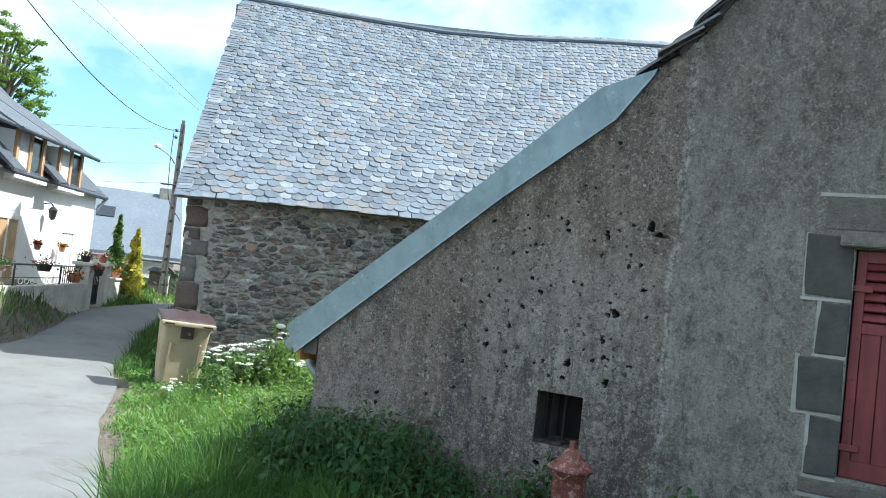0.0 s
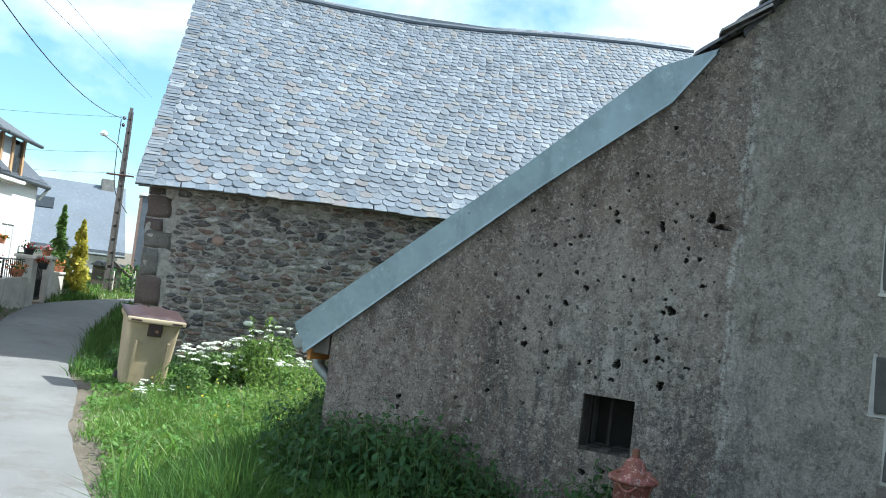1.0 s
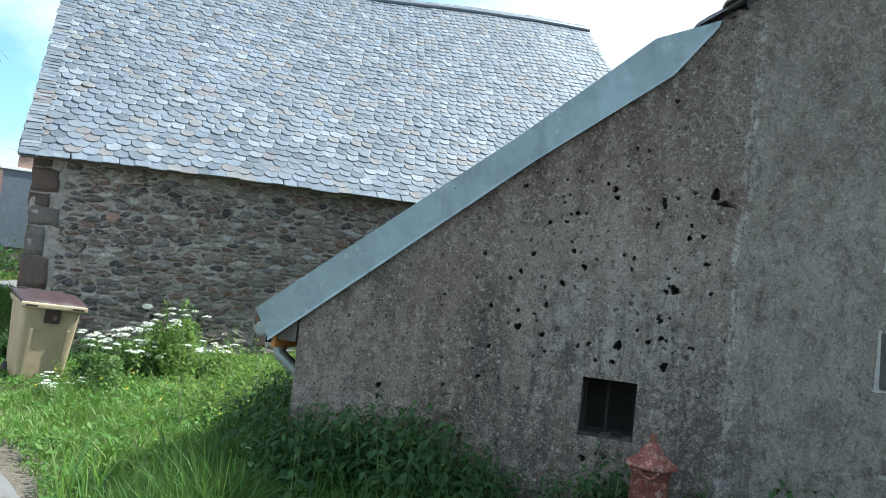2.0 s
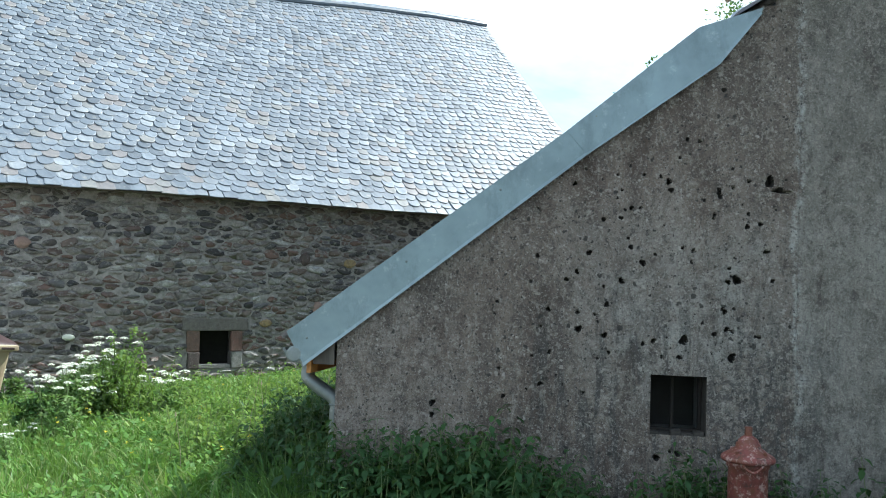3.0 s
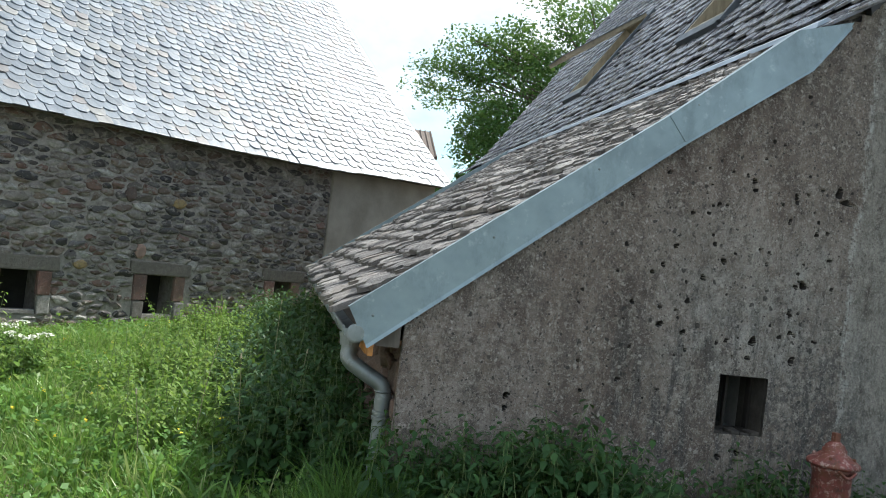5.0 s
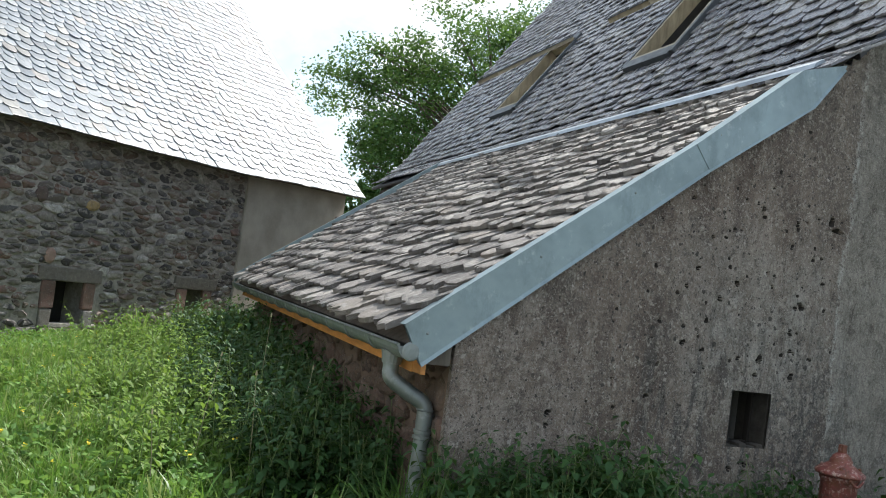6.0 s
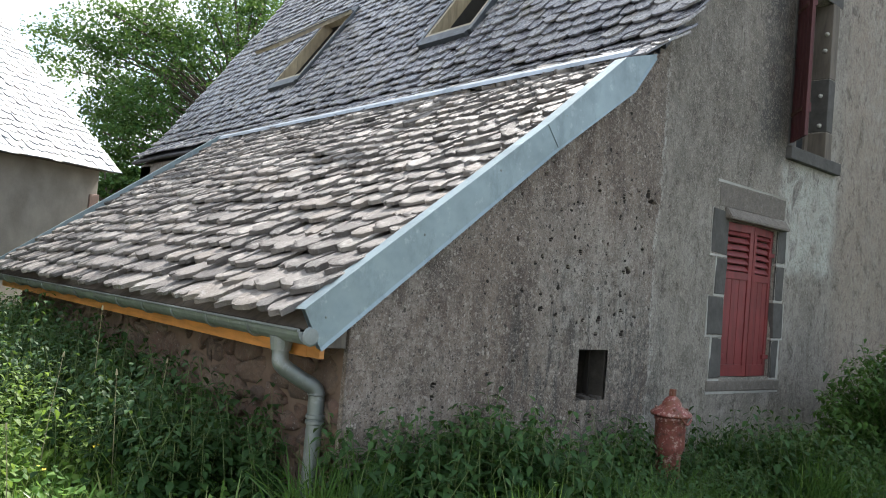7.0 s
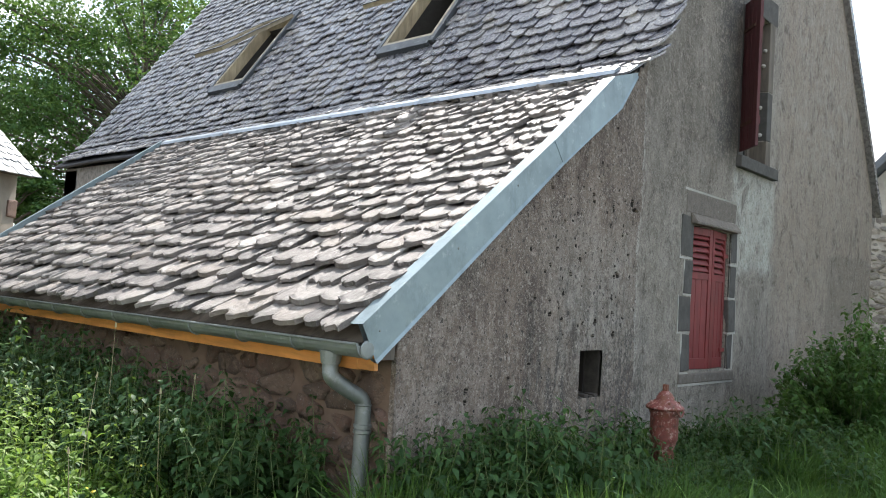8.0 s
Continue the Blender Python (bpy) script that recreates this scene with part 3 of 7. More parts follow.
# ---- rubble masonry ----
def clip(poly, nx, ny, d):
    out = []
    for i, p in enumerate(poly):
        q = poly[(i + 1) % len(poly)]
        a, b = p[0] * nx + p[1] * ny - d, q[0] * nx + q[1] * ny - d
        if a <= 0:
            out.append(p)
        if (a < 0) != (b < 0) and a != b:
            t = a / (a - b)
            out.append((p[0] + (q[0] - p[0]) * t, p[1] + (q[1] - p[1]) * t))
    return out


def rubble_cells(u0, u1, z0, z1, w, h, blocked, jitter=0.85):
    """Uneven stones over a wall: cells round scattered seeds, as (outline, centre) in wall metres."""
    seeds = []
    grid = {}
    area = (u1 - u0 + 2 * w) * (z1 - z0 + 2 * h)
    rng = random.Random(int(w * 1000 + z1 * 10))
    for _ in range(int(area / (w * h) * 9)):
        s = (rng.uniform(u0 - w, u1 + w), rng.uniform(z0 - h, z1 + h))
        gu, gz = int(s[0] // w), int(s[1] // h)
        own = rng.choice((0.42, 0.55, 0.7, 0.8, 0.95, 1.1))
        if all(((q[0] - s[0]) / w) ** 2 + ((q[1] - s[1]) / h) ** 2 > (own * 0.55 + q[2] * 0.55) ** 2 * 0.62 for iu in range(gu - 2, gu + 3) for iz in range(gz - 2, gz + 3) for q in grid.get((iu, iz), ())):
            s = (*s, own)
            grid.setdefault((gu, gz), []).append(s)
            seeds.append(s)
    k = w / h
    out = []
    for s in seeds:
        if not (u0 - 0.02 < s[0] < u1 + 0.02 and z0 - 0.02 < s[1] < z1 + 0.02) or blocked(s[0], s[1]):
            continue
        poly = [(max(u0, s[0] - 1.4 * w), max(z0, s[1] - 1.6 * h)), (min(u1, s[0] + 1.4 * w), max(z0, s[1] - 1.6 * h)),
                (min(u1, s[0] + 1.4 * w), min(z1, s[1] + 1.6 * h)), (max(u0, s[0] - 1.4 * w), min(z1, s[1] + 1.6 * h))]
        gu, gz = int(s[0] // w), int(s[1] // h)
        for iu in range(gu - 3, gu + 4):
            for iz in range(gz - 3, gz + 4):
                for q in grid.get((iu, iz), ()):
                    if q is s:
                        continue
                    du, dz = q[0] - s[0], (q[1] - s[1]) * k
                    d = (q[0] ** 2 + (q[1] * k) ** 2 - s[0] ** 2 - (s[1] * k) ** 2) / 2 + (s[2] ** 2 - q[2] ** 2) * w * w * 0.10
                    poly = clip(poly, du, dz * k, d)
                    if len(poly) < 3:
                        break
        if len(poly) >= 3:
            out.append((poly, s[:2]))
    return out


def stone_mesh(poly, s, gap, depth, base):
    """A rounded stone proud of the joint: outline, shoulder and crown; y points out of the wall."""
    n0 = len(poly)
    pts = []
    for i, p in enumerate(poly):
        q = poly[(i + 1) % n0]
        pts.append((p[0] * 0.73 + q[0] * 0.27, p[1] * 0.73 + q[1] * 0.27))
        pts.append((p[0] * 0.27 + q[0] * 0.73, p[1] * 0.27 + q[1] * 0.73))
    cu, cz = sum(p[0] for p in pts) / len(pts), sum(p[1] for p in pts) / len(pts)
    su, sz = max(p[0] for p in pts) - min(p[0] for p in pts), max(p[1] for p in pts) - min(p[1] for p in pts)
    if su < 3 * gap or sz < 3 * gap:
        return None
    n = len(pts)
    v = []
    g = gap * random.choice((0.0, 0.4, 0.8, 1.0, 1.5, 2.4))
    tu, tz = random.gauss(0, 0.10), random.gauss(0, 0.16)
    ku, kz = max(1 - 2 * g * random.uniform(0.5, 1.6) / su, 0.5), max(1 - 2 * g * random.uniform(0.5, 1.3) / sz, 0.5)
    d = depth * random.uniform(0.45, 1.35)
    for ring, out in ((1.0, -base), (0.95, d * 0.5), (0.72, d)):
        for p in pts:
            j = random.gauss(0, 0.045 * min(su, sz))
            v.append((cu + (p[0] - cu) * ku * ring + j, out + (out > 0) * (random.gauss(0, d * 0.22) + tu * (p[0] - cu) + tz * (p[1] - cz)), cz + (p[1] - cz) * kz * ring + j))
    f = []
    for a in (0, 1):
        for i in range(n):
            j = (i + 1) % n
            p, q = a * n, (a + 1) * n
            f += [(p + i, p + j, q + j), (p + i, q + j, q + i)]
    f += [(2 * n, 2 * n + i, 2 * n + i + 1) for i in range(1, n - 1)]
    return np.array(v), np.array(f)


def rubble(cells, m, name, parent, material, gap, depth, near, limit=300, label=""):
    """Stones in the wall's own frame (along, out, up) laid with the pose m."""
    mm = np.array(m)
    rest, made = [], 0
    for poly, s in cells:
        st = stone_mesh(poly, s, gap, depth, 0.03)
        if st is None:
            continue
        v, f = st
        if made < limit and near(*s):
            c = v.mean(0)
            raw(name, v - c, f, material, parent, m @ Matrix.Translation(c))
            made += 1
        else:
            rest.append((v @ mm[:3, :3].T + mm[:3, 3], f))
    if rest:
        v, f = join(rest)
        tagged(raw(name + "work", v, f, material, parent), label, kind="stuff")


# ---- the barn ----
BA = radians(42)
B_DIR, B_N = Vector((math.cos(BA), math.sin(BA), 0)), Vector((-math.sin(BA), math.cos(BA), 0))
BARN_M = Matrix(((B_DIR.x, -B_N.x, 0, 7.4 * B_N.x), (B_DIR.y, -B_N.y, 0, 7.4 * B_N.y), (0, 0, 1, 0), (0, 0, 0, 1)))
B_U0, B_U1 = -2.14, 9.5
B_EAVE = [(-2.4, 2.58), (0, 2.66), (3, 2.70), (5.5, 2.74), (7, 2.80), (9.8, 2.95)]
B_RIDGE = [(-2.4, 7.22), (1, 7.16), (2.5, 7.20), (3.9, 7.30), (5.3, 7.48), (7.6, 7.74), (9.8, 7.86)]
B_WINDOWS = [(1.36, 1.84, 0.24, 0.71), (3.34, 3.82, 0.22, 0.75), (5.66, 6.06, 0.22, 0.79)]


def barn_at(u, d, z):
    return B_DIR * u + B_N * d + Vector((0, 0, z))


def barn_slope(a, b):
    """a metres along the eave, b metres up the slope."""
    k = b / 6.35
    lo, hi = -2.28, 9.62
    hi2 = hi - 0.60 * min(max(k, 0), 1.1)
    lo2 = lo + 0.22 * min(max(k, 0), 1.1)
    u = lo2 + (hi2 - lo2) * a / (hi - lo)
    ze, zr = lerp_path(B_EAVE, u), lerp_path(B_RIDGE, u)
    z = ze + (zr - ze) * k - 0.10 * math.sin(math.pi * min(max(k, 0), 1)) + 0.02 * noise.noise((u * 0.6, k * 4, 5))
    return barn_at(u, 7.13 + 4.35 * k, z)


barn = thing("barn", barn_at(3.6, 9, 0), "long stone barn with a sagging rounded-slate roof", "barn")
BARN_BASE = barn_at(3.6, 9, 0)


def build_barn():
    def behind(name, u0, u1, d0, d1, z0, z1, mat, label=""):
        bm = box(u0, u1, -d1, -d0, z0, z1)
        return part(name, bm, mat, barn, label, BARN_M)

    # long wall with its three low openings, 0.6 m thick
    outline = [(B_U0 + 0.02, -0.7)]
    for u0, u1, z0, z1 in B_WINDOWS:
        outline += [(u0 - 0.15, -0.7), (u0 - 0.15, z1), (u1 + 0.13, z1), (u1 + 0.13, -0.7)]
    outline += [(B_U1, -0.7)]
    outline += [(u, lerp_path(B_EAVE, u) + 0.10) for u in np.linspace(B_U1, B_U0 + 0.02, 12)]
    wall = part("wall", prism(outline, "y", -0.6, 0.0), M["barn_mortar"], barn, "dark mixed rubble wall with grey mortar", BARN_M)
    for u0, u1, z0, z1 in B_WINDOWS:
        part("sill_wall", box(u0 - 0.15, u1 + 0.13, -0.6, 0.0, -0.7, z0 - 0.081), M["mortar"], barn, "", BARN_M)
        # near-black sheet close behind the opening, in place of a shaded inside
        part("dark_interior", box(u0 - 0.15, u1 + 0.13, -0.58, -0.55, z0 - 0.08, z1), M["unlit_black"], barn, "", BARN_M)
    gable = [(0, -0.7), (0, 2.55), (4.35, 7.0), (8.7, 2.55), (8.7, -0.7)]
    for u in (B_U0 + 0.02, B_U1 - 0.6):
        bm = prism([(-p[0] - 0.02, p[1]) for p in gable], "x", u, u + 0.58)
        part("gable_wall", bm, M["mortar"], barn, "", BARN_M)
    behind("back_wall", B_U0, B_U1, 8.1, 8.7, -0.7, 2.5, M["mortar"])
    behind("loft_floor", B_U0 + 0.6, B_U1 - 0.6, 0.62, 8.0, 2.2, 2.35, M["unlit_black"])
    # smooth render on the far stretch, 3 cm proud
    bm = prism([(6.68, -0.5), (B_U1 + 0.01, -0.5), (B_U1 + 0.01, 3.0), (6.68, 2.87)], "y", 0.0, 0.05, 0.01)
    part("render_patch", bm, M["barn_render"], barn, "smooth grey-beige cement render", BARN_M)
    # red corner stones showing through the render at the far end
    for z, h, w in ((0.1, 0.30, 0.22), (0.75, 0.26, 0.30), (1.55, 0.36, 0.20), (2.15, 0.30, 0.27)):
        part("corner_stone", box(B_U1 - w, B_U1 + 0.03, -0.3, 0.062, z, z + h, 0.025, wobble=0.02), M["jamb_red"], barn, "red sandstone corner block", BARN_M)
    # roof
    low = lambda a, b: barn_slope(a, b) - Vector((0, 0, 0.07))
    roof = sheet("roof", lambda a, b: low(a, b + 0.06), 12.03, 6.28, 40, 16, 0.035, M["old_frame"], barn, "grey rounded slates in uneven courses, patched with lichen")
    back = [barn_at(u, d, z) for u, d, z in ((-2.2, 11.52, 7.10), (9.1, 11.52, 7.74), (9.4, 16.3, 2.6), (-2.2, 16.3, 2.5))]
    bm = bmesh.new()
    vs = [bm.verts.new(p) for p in back] + [bm.verts.new(p - Vector((0, 0, 0.15))) for p in back]
    for q in ((0, 1, 2, 3), (7, 6, 5, 4), (0, 4, 5, 1), (1, 5, 6, 2), (2, 6, 7, 3), (3, 7, 4, 0)):
        bm.faces.new([vs[i] for i in q])
    part("back_roof", bm, M["barn_slate"], barn)
    # ridge slates
    pts = [barn_slope(a, 6.36) + Vector((0, 0, 0.03)) for a in np.linspace(0, 12.03, 40)]
    part("ridge_capping", tube(pts, 0.06, 8), M["barn_slate"], roof)
    # window surrounds
    for u0, u1, z0, z1 in B_WINDOWS:
        win = part("window", box(u0 - 0.26, u1 + 0.24, -0.25, 0.035, z1 + 0.004, z1 + 0.19, 0.018, wobble=0.008), M["lintel"], barn, "low dark opening under a stone lintel", BARN_M)
        for a, b in ((u0 - 0.19, u0 + 0.012), (u1 - 0.012, u1 + 0.17)):
            part("jamb", box(a, b, -0.045, 0.03, z0 + 0.17, z1, 0.018, wobble=0.010), M["jamb_red"], win, "reddish-brown jamb stone", BARN_M)
            part("jamb", box(a + 0.02, b, -0.045, 0.03, z0 - 0.08, z0 + 0.165, 0.018, wobble=0.010), M["quoin"] if a < u0 else M["pale_stone"], win, "", BARN_M)
        part("sill", box(u0, u1, -0.13, 0.01, z0 - 0.08, z0 - 0.02, 0.012), M["pale_stone"], win, "", BARN_M)
    return wall, roof


barn_wall, barn_roof = build_barn()

# ---- the house ----
HX0, HX1, H_LEN = 0.05, 9.62, 10.7
SKEW = 0.042
HINGE = Matrix.Translation((1.75, 0, 0)) @ Matrix.Rotation(math.atan(SKEW), 4, "Z") @ Matrix.Translation((-1.75, 0, 0))


def gable_y(x):
    """The gable stands a little out of square with the side walls."""
    return SKEW * (x - 1.75)


def hinged(build):
    """Run a builder in the gable's own upright plane, then turn what it made with the gable."""
    before = set(house.children)
    out = build()
    for ob in house.children:
        if ob not in before:
            PLACE[ob] = HINGE @ PLACE[ob]
            ob.matrix_basis = PLACE[house].inverted() @ PLACE[ob]
    return out


L_EAVE_X, L_EAVE_Z, L_TOP_X, L_TOP_Z, L_FAR = -0.205, 1.127, 2.40, 3.10, 7.25
L_LEN = math.hypot(L_TOP_X - L_EAVE_X, L_TOP_Z - L_EAVE_Z)
RIDGE_X, RIDGE_Z = 6.0, 8.05
house = thing("house", (4.2, 5.0, 0), "old rendered house with slate roof and a stone-tiled lean-to", "house")


def lean_slope(a, b):
    k = b / L_LEN
    y = L_FAR - a * (L_FAR - gable_y(L_EAVE_X + (L_TOP_X - L_EAVE_X) * k)) / L_FAR
    sag = -0.05 * math.sin(math.pi * min(max(k, 0), 1)) * (0.6 + 0.4 * math.sin(y * 0.9))
    return Vector((L_EAVE_X + (L_TOP_X - L_EAVE_X) * k, y, L_EAVE_Z + (L_TOP_Z - L_EAVE_Z) * k + sag + 0.015 * noise.noise((y, k * 3, 1))))


M_PROFILE = [(2.37, 3.09), (2.62, 3.27), (2.82, 3.48), (3.0, 3.72), (3.2, 4.0), (3.45, 4.36), (RIDGE_X, RIDGE_Z)]
_d = [0.0]
for _p, _q in zip(M_PROFILE, M_PROFILE[1:]):
    _d.append(_d[-1] + math.hypot(_q[0] - _p[0], _q[1] - _p[1]))
M_LEN = _d[-1]


def main_slope(a, b):
    y = H_LEN + 0.15 - a
    if b < 0:
        t = (math.cos(0.72), math.sin(0.72))
        return Vector((M_PROFILE[0][0] + t[0] * b, y, M_PROFILE[0][1] + t[1] * b))
    x = float(np.interp(b, _d, [p[0] for p in M_PROFILE]))
    z = float(np.interp(b, _d, [p[1] for p in M_PROFILE]))
    if b > M_LEN:
        x, z = RIDGE_X + (b - M_LEN) * 0.57, RIDGE_Z + (b - M_LEN) * 0.82
    y += gable_y(x) * a / (H_LEN + 0.2)
    return Vector((x, y, z + 0.02 * noise.noise((y * 0.7, b * 0.7, 7))))


def roof_z(x):
    """Underside of the gable's roofline over the wall."""
    if x < 2.3:
        return 1.10 + (x + 0.1) * 0.775 - 0.04
    if x < RIDGE_X:
        return float(np.interp(x, [p[0] for p in M_PROFILE], [p[1] for p in M_PROFILE])) - 0.06
    return RIDGE_Z - 0.06 - (x - RIDGE_X) * 1.35


# roof windows: y0, y1, x0, x1
SKY = [(3.03, 3.86, 3.29, 4.10), (6.76, 7.55, 3.29, 4.10)]
# openings in the gable: x0, x1, z0, z1
VENT = (1.91, 2.225, 0.645, 0.985)
LOW_WIN = (3.72, 4.56, 0.79, 2.07)
UP_WIN = (4.74, 5.36, 2.85, 4.36)
OPENINGS = (VENT, LOW_WIN, UP_WIN)
PITS = [(2.555, 2.117, 0.034), (2.61, 2.07, 0.023), (2.38, 1.547, 0.034), (2.09, 1.19, 0.033), (2.36, 1.10, 0.027), (1.85, 1.63, 0.022), (1.73, 1.52, 0.022), (1.64, 1.20, 0.022), (1.49, 1.23, 0.026),
        (2.28, 2.03, 0.019), (2.44, 2.12, 0.015), (1.99, 2.11, 0.020), (1.72, 1.89, 0.016), (1.78, 1.72, 0.018), (1.54, 1.68, 0.020), (1.31, 1.34, 0.018), (1.48, 1.33, 0.016), (1.78, 1.95, 0.017),
        (1.62, 1.88, 0.017), (1.86, 1.16, 0.014), (1.92, 1.18, 0.018), (2.33, 1.26, 0.020), (2.26, 1.23, 0.017), (1.97, 1.09, 0.014), (1.03, 0.98, 0.014), (1.06, 0.82, 0.015), (0.64, 0.76, 0.022),
        (0.64, 0.69, 0.018), (1.27, 1.24, 0.011), (2.09, 2.36, 0.014), (2.16, 2.35, 0.014), (2.44, 1.93, 0.015), (2.51, 1.87, 0.017), (2.25, 1.92, 0.014), (2.35, 2.08, 0.014), (2.07, 0.54, 0.022), (1.95, 0.51, 0.022)]


M["dark_verge"] = simple("dark_slate_edge", (0.06, 0.06, 0.068), 0.6, 0, 0.3, 9)
# near-black tone that paints the vent recess as shaded
M["dark_reveal"] = simple("damp_dark_reveal", (0.05, 0.043, 0.036), 0.95, 0, 0.5, 14, 0.9, 40)
# near-black put on the pit floors for the shade of their depth
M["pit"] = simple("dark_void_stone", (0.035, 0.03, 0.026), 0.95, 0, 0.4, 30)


def build_gable():
    def lines(lo, hi, fine_lo, fine_hi, fine, coarse, extra):
        v = set(np.round(np.arange(fine_lo, fine_hi, fine), 4)) | set(np.round(np.arange(lo, hi, coarse), 4)) | {lo, hi}
        v = sorted(x for x in v if all(abs(x - e) > 0.004 for e in extra)) + list(extra)
        return sorted(v)

    xs = lines(HX0, HX1, HX0, 2.85, 0.0065, 0.05, sorted({v for o in OPENINGS for v in o[:2]}))
    zs = lines(-0.4, 8.0, 0.35, 2.75, 0.0065, 0.05, sorted({v for o in OPENINGS for v in o[2:]}))
    rng = random.Random(4)
    pits = list(PITS)
    for _ in range(60):
        x, z = rng.uniform(0.1, 2.75), rng.uniform(0.4, 2.7)
        pits.append((x, z, rng.choice((0.006, 0.007, 0.008, 0.010))))
    for _ in range(46):
        pits.append((rng.gauss(1.95, 0.45), rng.gauss(1.6, 0.4), rng.choice((0.012, 0.013, 0.015, 0.018))))
    pits = [p for p in pits if 0.08 < p[0] < 2.74 and not (VENT[0] - 0.05 < p[0] < VENT[1] + 0.05 and VENT[2] - 0.05 < p[1] < VENT[3] + 0.05)]
    for _ in range(32):
        pits.append((rng.uniform(1.5, 2.7), rng.uniform(0.9, 2.3), rng.choice((0.007, 0.009, 0.011))))
    X, Z = np.meshgrid(xs, zs, indexing="ij")
    Y = np.zeros_like(X)
    rim = np.full(X.shape, 9.0)
    for (px, pz, r) in pits:
        sx, sz = 1.0 + 0.25 * rng.random(), 1.0 + 0.3 * rng.random()
        i0, i1 = np.searchsorted(xs, (px - 3 * r - 0.02, px + 3 * r + 0.02))
        j0, j1 = np.searchsorted(zs, (pz - 3 * r - 0.02, pz + 3 * r + 0.02))
        dx, dz = X[i0:i1, j0:j1] - px, Z[i0:i1, j0:j1] - pz
        ang = np.arctan2(dz, dx)
        wob = 1 + 0.16 * np.sin(2 * ang + rng.random() * 6) + 0.14 * np.sin(3 * ang + rng.random() * 6) + 0.06 * np.sin(5 * ang + rng.random() * 6)
        q = np.hypot(dx / sx, dz / sz) / (r * 0.72 * wob) + 1e-6
        # grid points close to the rim slide onto it, so that the hole has a clean edge
        snap = np.abs(q - 1) * r < 0.0036
        X[i0:i1, j0:j1] += np.where(snap, dx * (1 / q - 1), 0)
        Z[i0:i1, j0:j1] += np.where(snap, dz * (1 / q - 1), 0)
        q = np.where(snap, 1.0, q)
        rim[i0:i1, j0:j1] = np.minimum(rim[i0:i1, j0:j1], q)
        Y[i0:i1, j0:j1] = np.maximum(Y[i0:i1, j0:j1], np.clip((1.001 - q) / 0.25, 0, 1) * min(0.075, r * 2.6))
    # the crack beside the upper pit
    crack = np.clip(1 - np.abs(Z - (2.062 - 0.12 * (X - 2.62))) / 0.012, 0, 1) * ((X > 2.56) & (X < 2.67))
    Y = np.maximum(Y, crack * 0.03)
    hollow = Y.copy()
    wave = np.array([[noise.noise((x * 1.7, z * 1.7, 0)) * 0.012 + (noise.noise((x * 14, z * 14, 4)) * 0.0035 if x < 2.8 else 0) for z in zs] for x in xs])
    flat = np.clip(np.maximum(np.abs(X - 4.14) - 0.75, np.abs(Z - 1.55) - 1.0) / 0.2, 0, 1)
    Y = Y + wave * flat - 0.004 - 0.010 * (X < 2.72)
    idx = np.arange(X.size).reshape(X.shape)
    xm, zm = np.array(xs), np.array(zs)
    xc, zc = (xm[1:] + xm[:-1]) / 2, (zm[1:] + zm[:-1]) / 2
    top = np.array([roof_z(x) for x in xc])
    keep = zc[None, :] < top[:, None]
    for x0, x1, z0, z1 in OPENINGS:
        keep &= ~((xc[:, None] > x0) & (xc[:, None] < x1) & (zc[None, :] > z0) & (zc[None, :] < z1))
    f = np.stack([idx[:-1, :-1], idx[1:, :-1], idx[1:, 1:], idx[:-1, 1:]], -1)[keep]
    used = np.unique(f)
    remap = np.full(X.size, -1)
    remap[used] = np.arange(len(used))
    v = np.stack([X.ravel(), Y.ravel(), Z.ravel()], -1)[used]
    # faces inside the pits take the near-black that stands for their shade
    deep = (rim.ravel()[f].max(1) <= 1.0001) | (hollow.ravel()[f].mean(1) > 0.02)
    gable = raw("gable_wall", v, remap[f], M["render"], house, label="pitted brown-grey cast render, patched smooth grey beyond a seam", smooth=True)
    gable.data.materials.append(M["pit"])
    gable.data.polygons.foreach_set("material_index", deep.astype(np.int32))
    part("corner_coat", box(HX0 - 0.004, HX0 + 0.03, -0.006, 0.03, -0.4, 1.09), M["render"], house)
    # the masonry behind the coat, with the openings through it
    cuts_x = sorted({HX0 + 0.07, 2.3, 2.65, 2.9, 3.2, 3.5, RIDGE_X, 7.0, 8.0, 9.0, HX1} | {v for o in OPENINGS for v in o[:2]})
    for a, b in zip(cuts_x, cuts_x[1:]):
        bm = bmesh.new()
        spans, z = [], -0.5
        for x0, x1, z0, z1 in sorted(OPENINGS, key=lambda o: o[2]):
            if x0 < (a + b) / 2 < x1:
                spans.append((z, z0))
                z = z1
        poly_top = (roof_z(a + 1e-4) - 0.03, roof_z(b - 1e-4) - 0.03)
        for lo, hi in spans:
            part("masonry", box(a, b, 0.11, 0.5, lo, hi), M["mortar"], gable)
        lo_v = [bm.verts.new((x, y, zz)) for y in (0.11, 0.5) for x, zz in ((a, z), (b, z), (b, poly_top[1]), (a, poly_top[0]))]
        for q in ((0, 1, 2, 3), (7, 6, 5, 4), (0, 4, 5, 1), (1, 5, 6, 2), (2, 6, 7, 3), (3, 7, 4, 0)):
            bm.faces.new([lo_v[i] for i in q])
        part("masonry", bm, M["mortar"], gable)
    # reveals of the coat round the openings
    for x0, x1, z0, z1 in OPENINGS:
        bm = bmesh.new()
